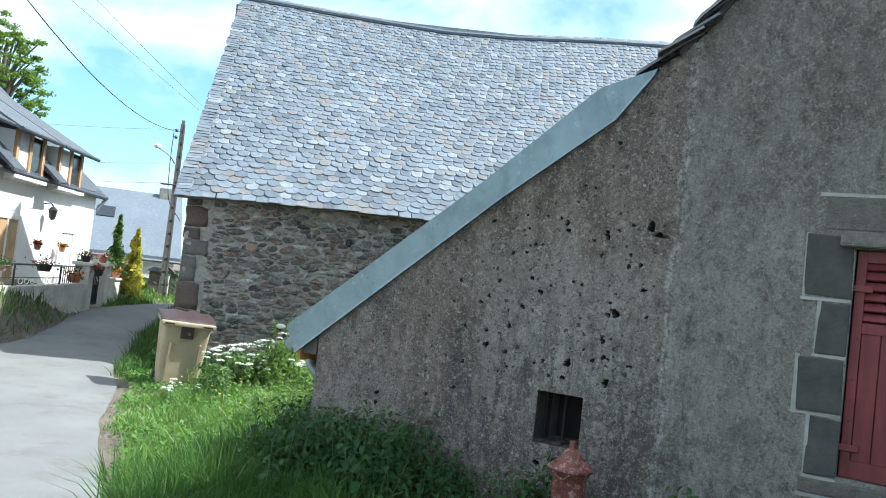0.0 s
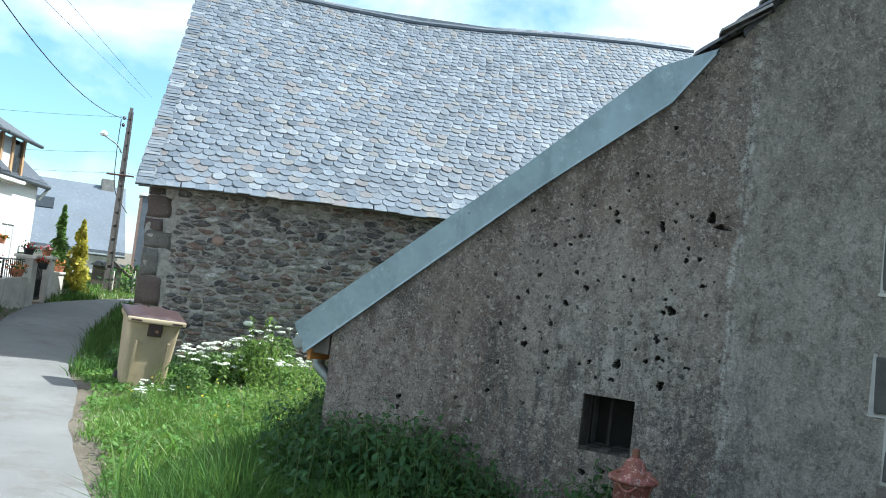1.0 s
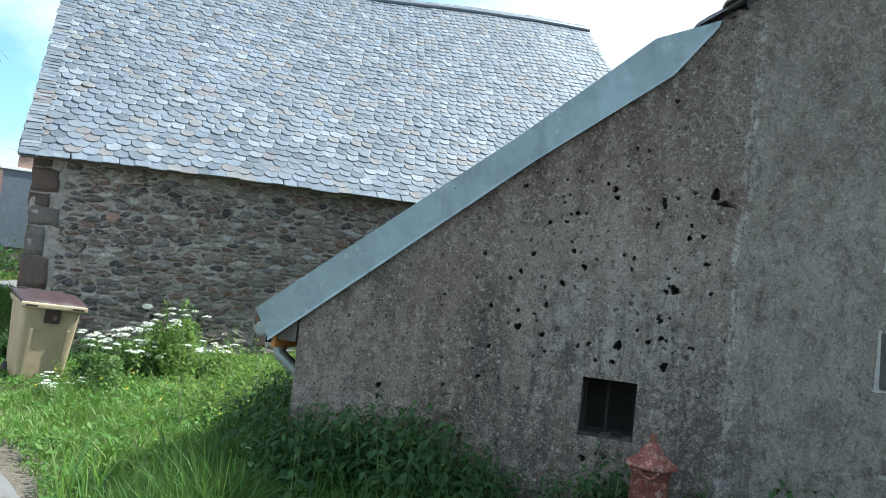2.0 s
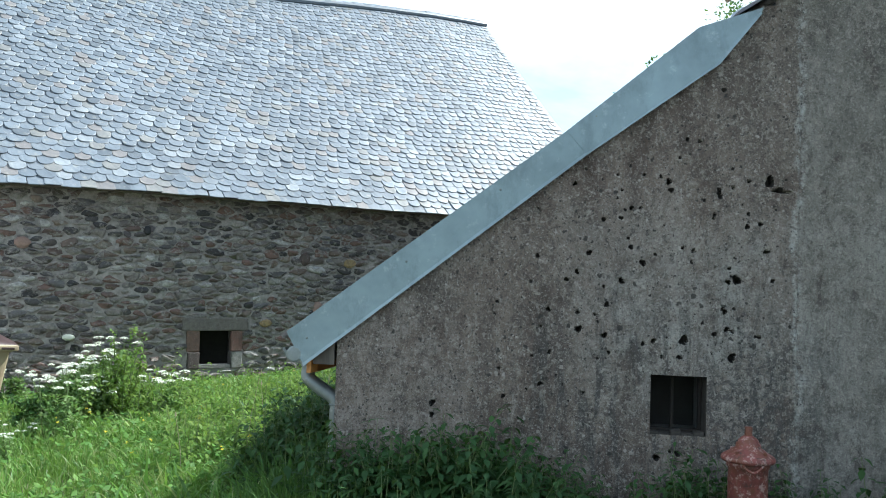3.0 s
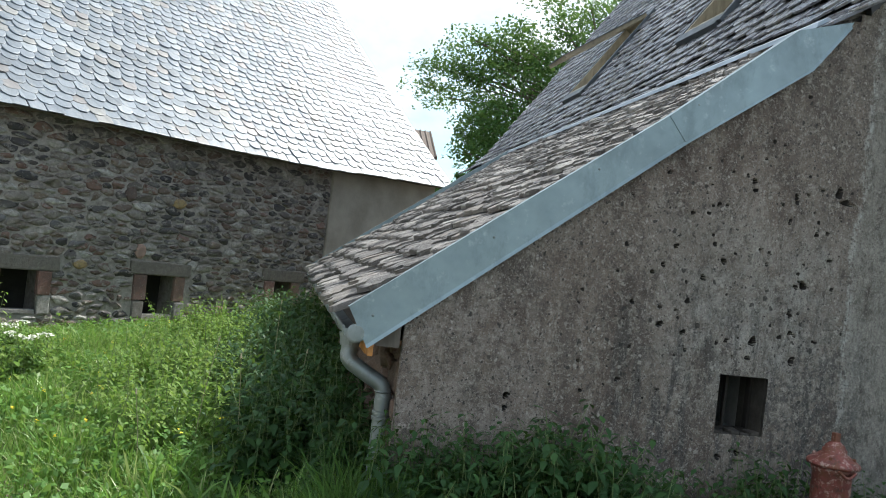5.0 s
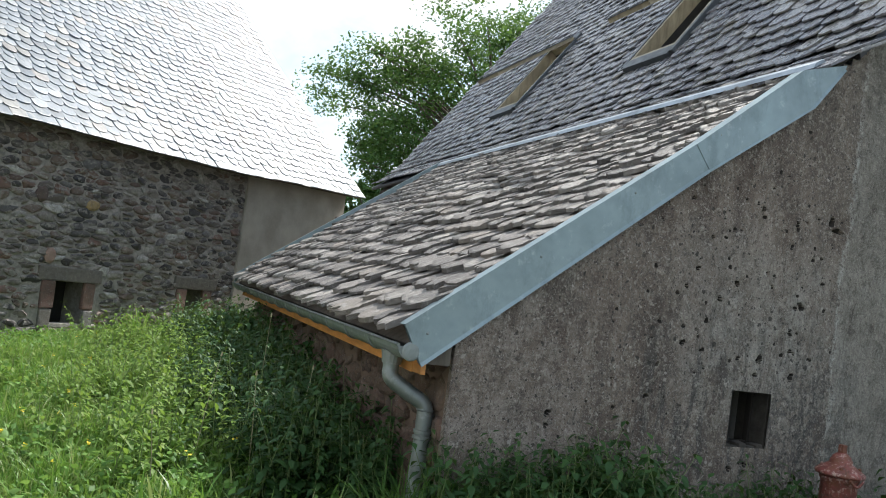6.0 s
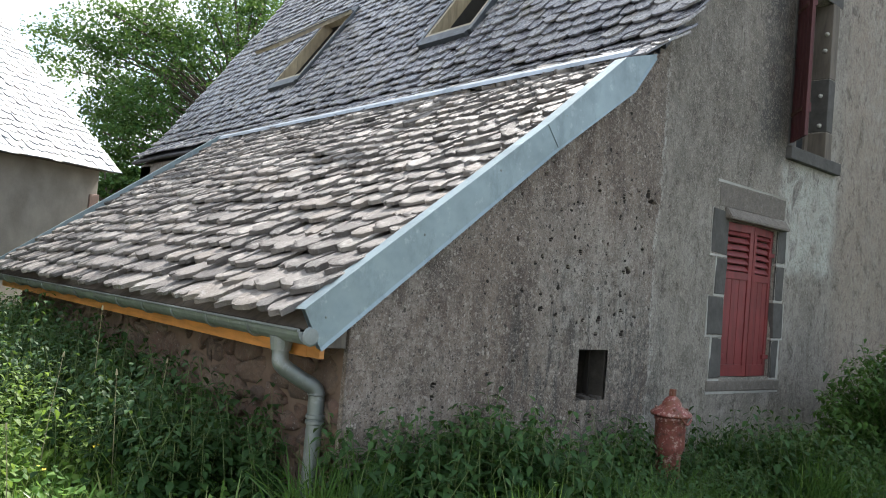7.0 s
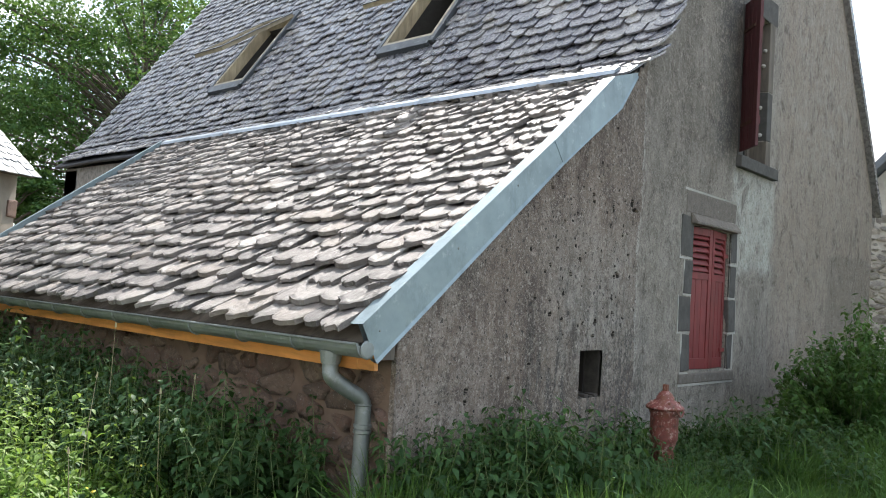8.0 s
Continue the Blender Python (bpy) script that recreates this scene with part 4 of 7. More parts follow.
        for a, b, c, d in ((x0 - 0.02, x0 + 0.001, z0 - 0.02, z1 + 0.02), (x1 - 0.001, x1 + 0.02, z0 - 0.02, z1 + 0.02), (x0, x1, z0 - 0.02, z0 + 0.001), (x0, x1, z1 - 0.001, z1 + 0.02)):
            box(a, b, 0.012, 0.26, c, d, bm=bm)
        part("reveal", bm, M["dark_reveal"] if x0 == VENT[0] else M["render"], house)
    return gable


gable = hinged(build_gable)


def build_house_shell():
    # side wall of the lean-to and the taller wall beyond it
    side = part("lean_to_wall", box(HX0 + 0.02, 0.5, -0.04, L_FAR - 0.15, -0.6, 1.12), M["red_mortar"], house, "low reddish rubble side wall")
    part("end_wall", prism([(HX0 + 0.02, -0.6), (HX0 + 0.02, 1.1), (2.6, 3.0), (2.6, -0.6)], "y", L_FAR - 0.5, L_FAR - 0.1), M["red_mortar"], house)
    part("side_wall", box(2.5, 2.95, L_FAR - 0.1, H_LEN, -0.6, 2.98), M["barn_mortar"], house)
    part("back_gable", prism([(2.5, -0.6), (2.5, 2.95), (RIDGE_X, 7.85), (HX1, 2.9), (HX1, -0.6)], "y", H_LEN - 0.45, H_LEN), M["mortar"], house)
    part("far_wall", box(HX1 - 0.45, HX1, 0.5, H_LEN, -0.6, 2.9), M["mortar"], house)
    part("upper_floor", box(2.6, HX1 - 0.46, 0.51, H_LEN - 0.46, 2.35, 2.5), M["unlit_black"], house)
    # roofs
    lean_low = lambda a, b: lean_slope(a, b) - Vector((0, 0, 0.075))
    lean = sheet("lean_to_roof", lean_low, L_FAR - 0.02, L_LEN, 20, 8, 0.02, M["old_frame"], house, "thick weathered stone tiles with lichen")
    main_low = lambda a, b: main_slope(a, b) - Vector((0, 0, 0.06))
    main = sheet("main_roof", main_low, H_LEN + 0.13, M_LEN, 150, 80, 0.05, M["dark_verge"], house, "dark rounded slates on a steep curved slope", lambda p: any(y0 < p.y < y1 and x0 < p.x < x1 for y0, y1, x0, x1 in SKY))
    far = [(RIDGE_X - 0.02, gable_y(RIDGE_X) - 0.08, RIDGE_Z - 0.02), (RIDGE_X - 0.02, H_LEN + 0.15, RIDGE_Z - 0.02), (HX1 + 0.22, H_LEN + 0.15, 2.86), (HX1 + 0.22, gable_y(HX1) - 0.08, 2.86)]
    bm = bmesh.new()
    vs = [bm.verts.new(p) for p in far] + [bm.verts.new(Vector(p) - Vector((0.06, 0, 0.06))) for p in far]
    for q in ((0, 1, 2, 3), (7, 6, 5, 4), (0, 4, 5, 1), (1, 5, 6, 2), (2, 6, 7, 3), (3, 7, 4, 0)):
        bm.faces.new([vs[i] for i in q])
    part("far_roof", bm, M["house_slate"], house)
    part("ridge_capping", tube([(RIDGE_X, y, RIDGE_Z + 0.03) for y in np.linspace(gable_y(RIDGE_X) - 0.08, H_LEN + 0.15, 20)], 0.07, 8), M["house_slate"], main)
    return side, lean, main


lean_wall, lean_roof, main_roof = build_house_shell()


def build_verge():
    # zinc barge board: a folded sheet that follows the lean-to's verge and kinks up to the main roof
    low = [(-0.15, 0.952), (1.50, 2.257), (2.255, 2.805), (2.485, 3.10)]
    top = [(-0.262, 1.147), (1.385, 2.392), (2.14, 3.015), (2.50, 3.13)]
    bm = bmesh.new()

    def strip(pa, pb, ya, yb):
        va = [bm.verts.new((x, ya, z)) for x, z in pa]
        vb = [bm.verts.new((x, yb, z)) for x, z in pb]
        for i in range(len(va) - 1):
            bm.faces.new((va[i], va[i + 1], vb[i + 1], vb[i]))

    y0 = -0.045
    strip(low, top, y0, y0)
    back = [(x + 0.006, z - 0.004) for x, z in top]
    strip(top, back, y0, 0.06)
    inner_low = [(x + 0.002, z + 0.002) for x, z in low]
    strip(low, inner_low, y0, -0.005)
    strip([(x - 0.005, z + 0.007) for x, z in low], [(x + 0.004, z - 0.010) for x, z in low], y0 - 0.001, y0 - 0.010)
    strip([(x + 0.004, z - 0.010) for x, z in low], inner_low, y0 - 0.010, -0.005)
    strip(inner_low, back, -0.005, -0.005)
    bmesh.ops.remove_doubles(bm, verts=bm.verts[:], dist=0.0005)
    barge = part("barge_board", bm, M["zinc"], house, "folded blue-grey zinc barge board with a lap joint")
    # lap joint: a slightly proud second sheet above it
    pa, pb = [(1.505, 2.262), (2.24, 2.795)], [(1.39, 2.396), (2.135, 3.011)]
    bm = bmesh.new()
    vs = [bm.verts.new((x, y0 - 0.004, z)) for x, z in (pa[0], pa[1], pb[1], pb[0])] + [bm.verts.new((x, y0 + 0.001, z)) for x, z in (pa[0], pa[1], pb[1], pb[0])]
    for q in ((3, 2, 1, 0), (0, 1, 5, 4), (1, 2, 6, 5), (2, 3, 7, 6), (3, 0, 4, 7)):
        bm.faces.new([vs[i] for i in q])
    part("lap_sheet", bm, M["zinc"], barge)
    for k in (0.03, 0.3, 0.55, 0.8):
        x, z = -0.2 + 2.2 * k, 1.06 + 1.78 * k
        part("rivet", lathe([(0.008, 0), (0.006, 0.004), (0.002, 0.006)], 8), M["zinc_pipe"], barge, "", Matrix.Translation((x, y0, z)) @ pose(0, 0, 0, 90, 0, 0))
    part("verge_timber", prism([(-0.10, 0.955), (0.03, 0.955), (0.03, 1.09), (-0.10, 0.995)], "y", -0.004, 0.04), M["old_frame"], house)
    # verge of the main roof
    high = [(x, z - 0.012) for x, z in M_PROFILE[1:]]
    low = [(x + 0.01, z - 0.06) for x, z in M_PROFILE[1:]]
    part("verge_board", prism(high + low[::-1], "y", -0.022, 0.02), M["dark_verge"], house)
    bm = prism([(RIDGE_X, RIDGE_Z + 0.02), (HX1 + 0.24, 2.86), (HX1 + 0.18, 2.80), (RIDGE_X, RIDGE_Z - 0.055)], "y", -0.05, 0.02)
    part("verge_board", bm, M["dark_verge"], house)


def build_trim():
    # far verge of the lean-to
    part("far_barge", prism([(-0.26, 1.05), (-0.26, 1.17), (2.38, 3.17), (2.40, 3.03)], "y", L_FAR, L_FAR + 0.05), M["zinc"], house)
    # eave timber and fascia
    part("fascia", box(-0.135, -0.105, 0.03, L_FAR, 0.895, 0.985, 0.004), M["fascia"], house, "orange-stained wooden fascia board")
    part("fascia_end", box(-0.133, -0.105, -0.10, 0.029, 0.90, 0.982, 0.004), M["fascia"], house)
    part("soffit", box(-0.105, 0.06, -0.05, L_FAR, 0.965, 0.99), M["rafter"], house, "dark brown eave boarding")
    # gutter: half round, open to the sky, with brackets and an end cap
    bm = bmesh.new()
    ys = np.linspace(-0.115, L_FAR + 0.12, 24)
    gx, gz, r = -0.205, 1.035, 0.068
    rows = []
    for y in ys:
        ring = []
        for rr in (r, r - 0.006):
            for k in range(11):
                a = math.pi * k / 10
                ring.append(bm.verts.new((gx - rr * math.cos(a), y, gz - rr * math.sin(a) + 0.004 * (y / 7))))
        rows.append(ring)
    for a, b in zip(rows, rows[1:]):
        for k in range(10):
            bm.faces.new((a[k], a[k + 1], b[k + 1], b[k]))
            bm.faces.new((a[11 + k], b[11 + k], b[12 + k], a[12 + k]))
        bm.faces.new((a[0], b[0], b[11], a[11]))
        bm.faces.new((a[10], a[21], b[21], b[10]))
    for ring in (rows[0], rows[-1]):
        bm.faces.new(ring[:11])
    gutter = part("gutter", bm, M["zinc_pipe"], house, "half-round zinc gutter")
    bead = tube([(gx - r, y, gz + 0.006) for y in ys], 0.009, 8)
    part("bead", bead, M["zinc_pipe"], gutter)
    for y in np.arange(0.45, L_FAR, 0.55):
        pts = [(gx - (r + 0.004) * math.cos(math.pi * k / 10), y, gz - (r + 0.004) * math.sin(math.pi * k / 10)) for k in range(11)]
        part("bracket", tube(pts, 0.006, 6), M["zinc_pipe"], gutter)
    part("end_cap", lathe([(0.048, 0), (0.050, 0.007), (0.040, 0.012), (0.016, 0.014)], 16), M["zinc_pipe"], gutter, "", Matrix.Translation((gx, -0.115, gz - 0.022)) @ pose(0, 0, 0, 90, 0, 0))
    # downpipe with its swan neck and collar
    neck = curve([(-0.205, 0.17, 0.99), (-0.205, 0.17, 0.90), (-0.198, 0.155, 0.84), (-0.100, 0.14, 0.775), (-0.006, 0.12, 0.715), (0.005, 0.115, 0.61)], 6)
    pipe = part("downpipe", tube(neck + [(0.005, 0.115, 0.2), (0.005, 0.115, -0.25)], 0.044, 18), M["zinc_pipe"], house, "dull zinc downpipe with a swan neck", smooth=True)
    for z in (0.545, 0.575):
        part("collar", lathe([(0.044, -0.012), (0.051, -0.008), (0.051, 0.008), (0.044, 0.012)], 18), M["zinc_pipe"], pipe, "", Matrix.Translation((0.005, 0.115, z)))
    part("collar", lathe([(0.044, -0.006), (0.049, 0.0), (0.044, 0.006)], 18), M["zinc_pipe"], pipe, "", Matrix.Translation((0.002, 0.117, 0.69)))
    part("funnel", lathe([(0.052, -0.07), (0.06, -0.02), (0.064, 0.0)], 18), M["zinc_pipe"], pipe, "", Matrix.Translation((-0.205, 0.17, 0.985)))
    # flashing where the lean-to meets the main roof
    bm = prism([(2.335, 3.10), (2.345, 3.135), (2.405, 3.175), (2.435, 3.165)], "y", 0.10, L_FAR - 0.05)
    part("flashing", bm, M["lead"], house, "bright lead flashing strip")


hinged(build_verge)
build_trim()


# ---- windows of the house ----
def build_low_window():
    x0, x1, z0, z1 = LOW_WIN
    # dressed basalt round the opening, pale pointing between the blocks
    surround = part("window_surround", box(x0 - 0.17, x1 + 0.10, -0.010, 0.03, z1 + 0.10, z1 + 0.29, 0.006, wobble=0.006), M["lintel"], house, "dark basalt window surround with pale pointing")
    part("drip_stone", prism([(-0.075, z1 + 0.02), (-0.02, z1 + 0.10), (0.02, z1 + 0.10), (0.02, z1 + 0.005), (-0.075, z1 + 0.005)], "x", x0 - 0.08, x1 + 0.09, 0.008), M["lintel"], surround, "sloped grey drip stone")
    zs = [z0 - 0.02, z0 + 0.33, z0 + 0.66, z0 + 0.98, z1 + 0.08]
    for k, (a, b) in enumerate(zip(zs, zs[1:])):
        wide = 0.085 if k % 2 else 0.0
        for u, v in ((x0 - 0.165 - wide, x0 - 0.004), (x1 + 0.004, x1 + 0.13 + wide * 0.6)):
            part("quoin_block", box(u, v, -0.012, 0.20, a + 0.012, b - 0.012, 0.010, wobble=0.010), M["basalt"], surround)
            part("pointing", box(u - 0.014, v + 0.001, -0.009, 0.03, a - 0.009, a + 0.009, wobble=0.004), M["pale_mortar"], surround)
            e = u if u < x0 else v
            part("pointing", box(e - 0.011, e + 0.011, -0.009, 0.03, a, b, wobble=0.005), M["pale_mortar"], surround)
    part("pointing", box(x0 - 0.21, x1 + 0.12, -0.011, 0.03, z1 + 0.292, z1 + 0.312, wobble=0.005), M["pale_mortar"], surround)
    part("sill", box(x0 - 0.19, x1 + 0.16, -0.022, 0.2, z0 - 0.11, z0 - 0.022, 0.014, wobble=0.006), M["lintel"], surround, "weathered stone sill")
    part("pointing", box(x0 - 0.20, x1 + 0.16, -0.012, 0.02, z0 - 0.135, z0 - 0.112), M["pale_mortar"], surround)
    part("inner_frame", box(x0, x1, 0.16, 0.20, z0, z1), M["old_frame"], surround)
    # two leaves that stand slightly proud where they meet
    mid = (x0 + x1) / 2
    for a, b, hinge in ((x0 + 0.012, mid - 0.003, x0), (mid + 0.003, x1 - 0.012, x1)):
        st = 0.05
        m = Matrix.Translation((hinge, 0.05, 0)) @ Matrix.Rotation(radians(-6 if hinge == x0 else 6), 4, "Z") @ Matrix.Translation((-hinge, -0.05, 0))
        leaf = part("shutter", box(a + 0.004, b - 0.004, 0.060, 0.068, z0 + 0.01, z1 - 0.47), M["shutter"], house, "faded oxblood louvred shutter leaf, almost shut", m)
        for c in (a, b - st):
            part("stile", box(c, c + st, 0.035, 0.07, z0 + 0.006, z1 - 0.006, 0.002), M["shutter"], leaf, "", m)
        for c, d in ((z0 + 0.006, z0 + 0.10), (z1 - 0.47, z1 - 0.41), (z1 - 0.07, z1 - 0.006)):
            part("rail", box(a + st, b - st, 0.036, 0.07, c, d, 0.002), M["shutter"], leaf, "", m)
        w = (b - a - 2 * st) / 3
        for k in range(3):
            part("board", box(a + st + k * w + 0.003, a + st + (k + 1) * w - 0.003, 0.044, 0.059, z0 + 0.10, z1 - 0.47, 0.003), M["shutter"], leaf, "", m)
        for k in range(6):
            z = z1 - 0.395 + k * 0.058
            part("slat", prism([(0.036, z), (0.044, z - 0.008), (0.072, z + 0.034), (0.064, z + 0.042)], "x", a + st, b - st), M["shutter"], leaf, "", m)
        for z in (z0 + 0.17, z1 - 0.22):
            s = 1 if hinge == x1 else -1
            part("hinge", box(min(hinge - s * 0.10, hinge + s * 0.045), max(hinge - s * 0.10, hinge + s * 0.045), 0.015, 0.034, z - 0.018, z + 0.018, 0.004), M["shutter"], leaf)
            part("hinge_pin", tube([(hinge + s * 0.04, 0.015, z - 0.045), (hinge + s * 0.04, 0.015, z + 0.045)], 0.014, 8), M["shutter"], leaf)
        for z in np.linspace(z0 + 0.2, z1 - 0.5, 6):
            part("nail_head", lathe([(0.008, 0), (0.005, 0.004)], 6), M["shutter"], leaf, "", m @ Matrix.Translation((hinge + (0.035 if hinge == x0 else -0.035), 0.035, z)) @ pose(0, 0, 0, 90, 0, 0))


# oxblood paint again, darkened in colour for the shade on the upper leaf
M["shaded_shutter"] = wood("dark_maroon_paint", (0.085, 0.022, 0.024), 0.6, (1, 1, 9))


def build_upper_window():
    x0, x1, z0, z1 = UP_WIN
    sur = part("window_surround", box(x0 - 0.14, x1 + 0.26, -0.06, 0.28, z0 - 0.12, z0 - 0.004, 0.01), M["basalt"], house, "tall upper opening with a projecting stone sill")
    for a, b in ((z0, z0 + 0.26), (z0 + 0.27, z0 + 0.78), (z0 + 0.79, z1)):
        part("quoin_block", box(x1 - 0.006, x1 + 0.13, -0.012, 0.3, a, b, 0.008, wobble=0.004), M["basalt"] if a > z0 + 0.2 and b < z1 else M["old_frame"], sur)
        part("quoin_block", box(x0 - 0.13, x0 + 0.006, -0.012, 0.3, a, b, 0.008, wobble=0.004), M["basalt"], sur)
    part("lintel", box(x0 - 0.2, x1 + 0.2, -0.012, 0.3, z1, z1 + 0.25, 0.01), M["basalt"], sur)
    bm = bmesh.new()
    for a, b, c, d in ((x0 + 0.01, x0 + 0.07, z0, z1), (x1 - 0.07, x1 - 0.01, z0, z1), (x0 + 0.07, x1 - 0.07, z0, z0 + 0.07), (x0 + 0.07, x1 - 0.07, z1 - 0.07, z1), (x0 + 0.32, x0 + 0.38, z0 + 0.07, z1 - 0.07)):
        box(a, b, 0.16, 0.22, c, d, bm=bm)
    part("casement", bm, M["old_frame"], sur)
    part("pane", box(x0 + 0.07, x1 - 0.07, 0.185, 0.195, z0 + 0.07, z1 - 0.07), M["glass"], sur)
    for z in (z0 + 0.33, z0 + 0.62, z0 + 1.06, z0 + 1.22):
        part("peg", lathe([(0.022, 0), (0.018, 0.02), (0.006, 0.03)], 10), M["pale_mortar"], sur, "", Matrix.Translation((x1 - 0.008, 0.07 + 0.04 * math.sin(z * 9), z)) @ pose(0, 0, 0, 0, -90, 0))
    # one leaf folded half back on its hinges
    m = Matrix.Translation((x0 - 0.08, -0.02, 0)) @ pose(0, 0, 0, 0, 0, -136)
    w = 0.36
    leaf = part("shutter", box(0.004, w - 0.004, 0.006, 0.0145, z0 + 0.035, z1 - 0.025), M["shaded_shutter"], house, "oxblood plank shutter leaf standing open", m)
    for k in range(4):
        part("plank", box(k * w / 4 + 0.002, (k + 1) * w / 4 - 0.002, -0.014, 0.005, z0 + 0.03, z1 - 0.02, 0.003), M["shaded_shutter"], leaf, "", m)
    for z in (z0 + 0.28, z1 - 0.30):
        part("batten", box(0.0, w - 0.02, 0.015, 0.035, z - 0.04, z + 0.04, 0.004), M["shaded_shutter"], leaf, "", m)
        part("strap_hinge", box(-0.03, w - 0.10, -0.022, -0.0145, z - 0.015, z + 0.015, 0.002), M["iron"], leaf, "", m)
    part("hook_bar", tube([(x0 - 0.05, -0.03, z0 + 0.1), (x0 - 0.055, -0.035, z0 + 1.25)], 0.012, 8), M["pale_stone"], sur)


M["black_wood"] = wood("blackened_wood", (0.028, 0.022, 0.018), 0.9)


def build_vent():
    x0, x1, z0, z1 = VENT
    bm = bmesh.new()
    for a, b, c, d in ((x0, x0 + 0.022, z0, z1), (x1 - 0.02, x1, z0, z1), (x0 + 0.022, x1 - 0.02, z0, z0 + 0.018), (x0 + 0.022, x1 - 0.02, z1 - 0.02, z1)):
        box(a, b, 0.13, 0.17, c, d, bm=bm)
    vent = part("vent_frame", bm, M["black_wood"], house, "small cellar window with a near-black wooden frame")
    part("upright", box(x0 + 0.135, x0 + 0.153, 0.135, 0.16, z0 + 0.018, z1 - 0.02, 0.003), M["black_wood"], vent)
    # near-black board added behind the vent to stand for its unlit hollow
    part("cellar", box(x0 - 0.02, x1 + 0.02, 0.40, 0.46, z0 - 0.02, z1 + 0.02), M["unlit_black"], house)
    # crumbled stones along the bottom of the hole
    for k in range(5):
        x = x0 + 0.03 + k * 0.062
        part("sill_stone", box(x - 0.03, x + 0.028, 0.0, 0.09, z0 - 0.03, z0 + random.uniform(0.0, 0.025), 0.010, wobble=0.007), M["dark_reveal"], vent)


# opaque near-black panes, nothing shows through them
M["glass"] = simple("dusty_glass", (0.03, 0.035, 0.04), 0.12, 0, 0.3, 8, 0.02)
hinged(build_low_window)
hinged(build_upper_window)
hinged(build_vent)

# rooms behind the upper openings are dark boards
part("room_partition", box(3.55, 8.0, 1.6, 1.65, 0.0, 4.45), M["unlit_black"], house)



def sky_hole(a, b):
    p = main_slope(a, b)
    return any(y0 - 0.06 < p.y < y1 + 0.06 and x0 - 0.20 < p.x < x1 + 0.04 for y0, y1, x0, x1 in SKY)


def build_skylight(y0, y1, x0, x1, opened):
    """A roof window whose sash hangs from its top edge, propped open."""
    b0 = float(np.interp(x0, [p[0] for p in M_PROFILE], _d))
    b1 = float(np.interp(x1, [p[0] for p in M_PROFILE], _d))
    p0, p1 = main_slope(H_LEN + 0.15 - y0, b0), main_slope(H_LEN + 0.15 - y0, b1)
    up = (p1 - p0).normalized()
    n = Vector((-up.z, 0, up.x))
    ln = (p1 - p0).length
    m = Matrix(((0, up.x, n.x, p0.x), (-1, 0, 0, y1), (0, up.z, n.z, p0.z), (0, 0, 0, 1)))
    w = y1 - y0
    bm = bmesh.new()
    for a, b, c, d in ((0, 0.05, 0, ln), (w - 0.05, w, 0, ln), (0.05, w - 0.05, 0, 0.05), (0.05, w - 0.05, ln - 0.05, ln)):
        box(a, b, c, d, -0.07, 0.045, bm=bm)
    sky = part("roof_window", bm, M["window_wood"], house, "tilted-open wooden roof window with a dark flashing", m)
    for a, b, c, d in ((-0.06, -0.001, -0.1, ln + 0.08), (w + 0.001, w + 0.06, -0.1, ln + 0.08), (-0.001, w + 0.001, -0.14, -0.001), (-0.001, w + 0.001, ln + 0.001, ln + 0.12)):
        part("flashing", box(a, b, c, d, -0.02, 0.055, 0.006), M["dark_zinc"], sky, "", m)
    # near-black backing and deeper linings put the shade below into colour
    part("room", box(0.0, w, 0.0, ln, -1.12, -1.10), M["unlit_black"], sky, "", m)
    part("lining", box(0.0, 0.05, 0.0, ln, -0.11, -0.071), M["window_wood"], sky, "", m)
    part("lining", box(0.0, 0.05, 0.0, ln, -1.1, -0.111), M["unlit_black"], sky, "", m)
    part("lining", box(w - 0.05, w, 0.0, ln, -1.1, -0.071), M["unlit_black"], sky, "", m)
    part("lining", box(0.05, w - 0.05, ln - 0.05, ln, -1.1, -0.071), M["unlit_black"], sky, "", m)
    part("lining", box(0.05, w - 0.05, 0.0, 0.05, -1.1, -0.071), M["unlit_black"], sky, "", m)
    ms = m @ Matrix.Translation((0, ln, 0.05)) @ pose(0, 0, 0, -opened, 0, 0) @ Matrix.Translation((0, -ln, 0))
    bm = bmesh.new()
    for a, b, c, d in ((0.03, 0.09, 0.02, ln - 0.02), (w - 0.09, w - 0.03, 0.02, ln - 0.02), (0.09, w - 0.09, 0.02, 0.09), (0.09, w - 0.09, ln - 0.09, ln - 0.02)):
        box(a, b, c, d, -0.022, 0.03, bm=bm)
    part("sash", bm, M["window_wood"], sky, "pale wooden sash under a grey metal cover", ms)
    pane = part("pane", box(0.09, w - 0.09, 0.09, ln - 0.09, 0.006, 0.012), M["clear_glass"], sky, "", ms)
    pane.visible_shadow = False
    for c, d in ((0.0, 0.05), (ln - 0.07, ln)):
        part("sash_cover", box(0.02, w - 0.02, c, d, 0.031, 0.042, 0.003), M["dark_zinc"], sky, "", ms)
    for a in (0.01, w - 0.06):
        part("sash_cover", box(a, a + 0.05, 0.05, ln - 0.07, 0.031, 0.041, 0.003), M["dark_zinc"], sky, "", ms)


def clear_glass():
    m = bpy.data.materials.new("clear_roof_window_glass")
    m.use_nodes = True
    b = m.node_tree.nodes["Principled BSDF"]
    b.inputs["Base Color"].default_value = (0.92, 0.95, 0.95, 1)
    b.inputs["Roughness"].default_value = 0.03
    b.inputs["Transmission Weight"].default_value = 1.0
    b.inputs["IOR"].default_value = 1.45
    return m


M["clear_glass"] = clear_glass()
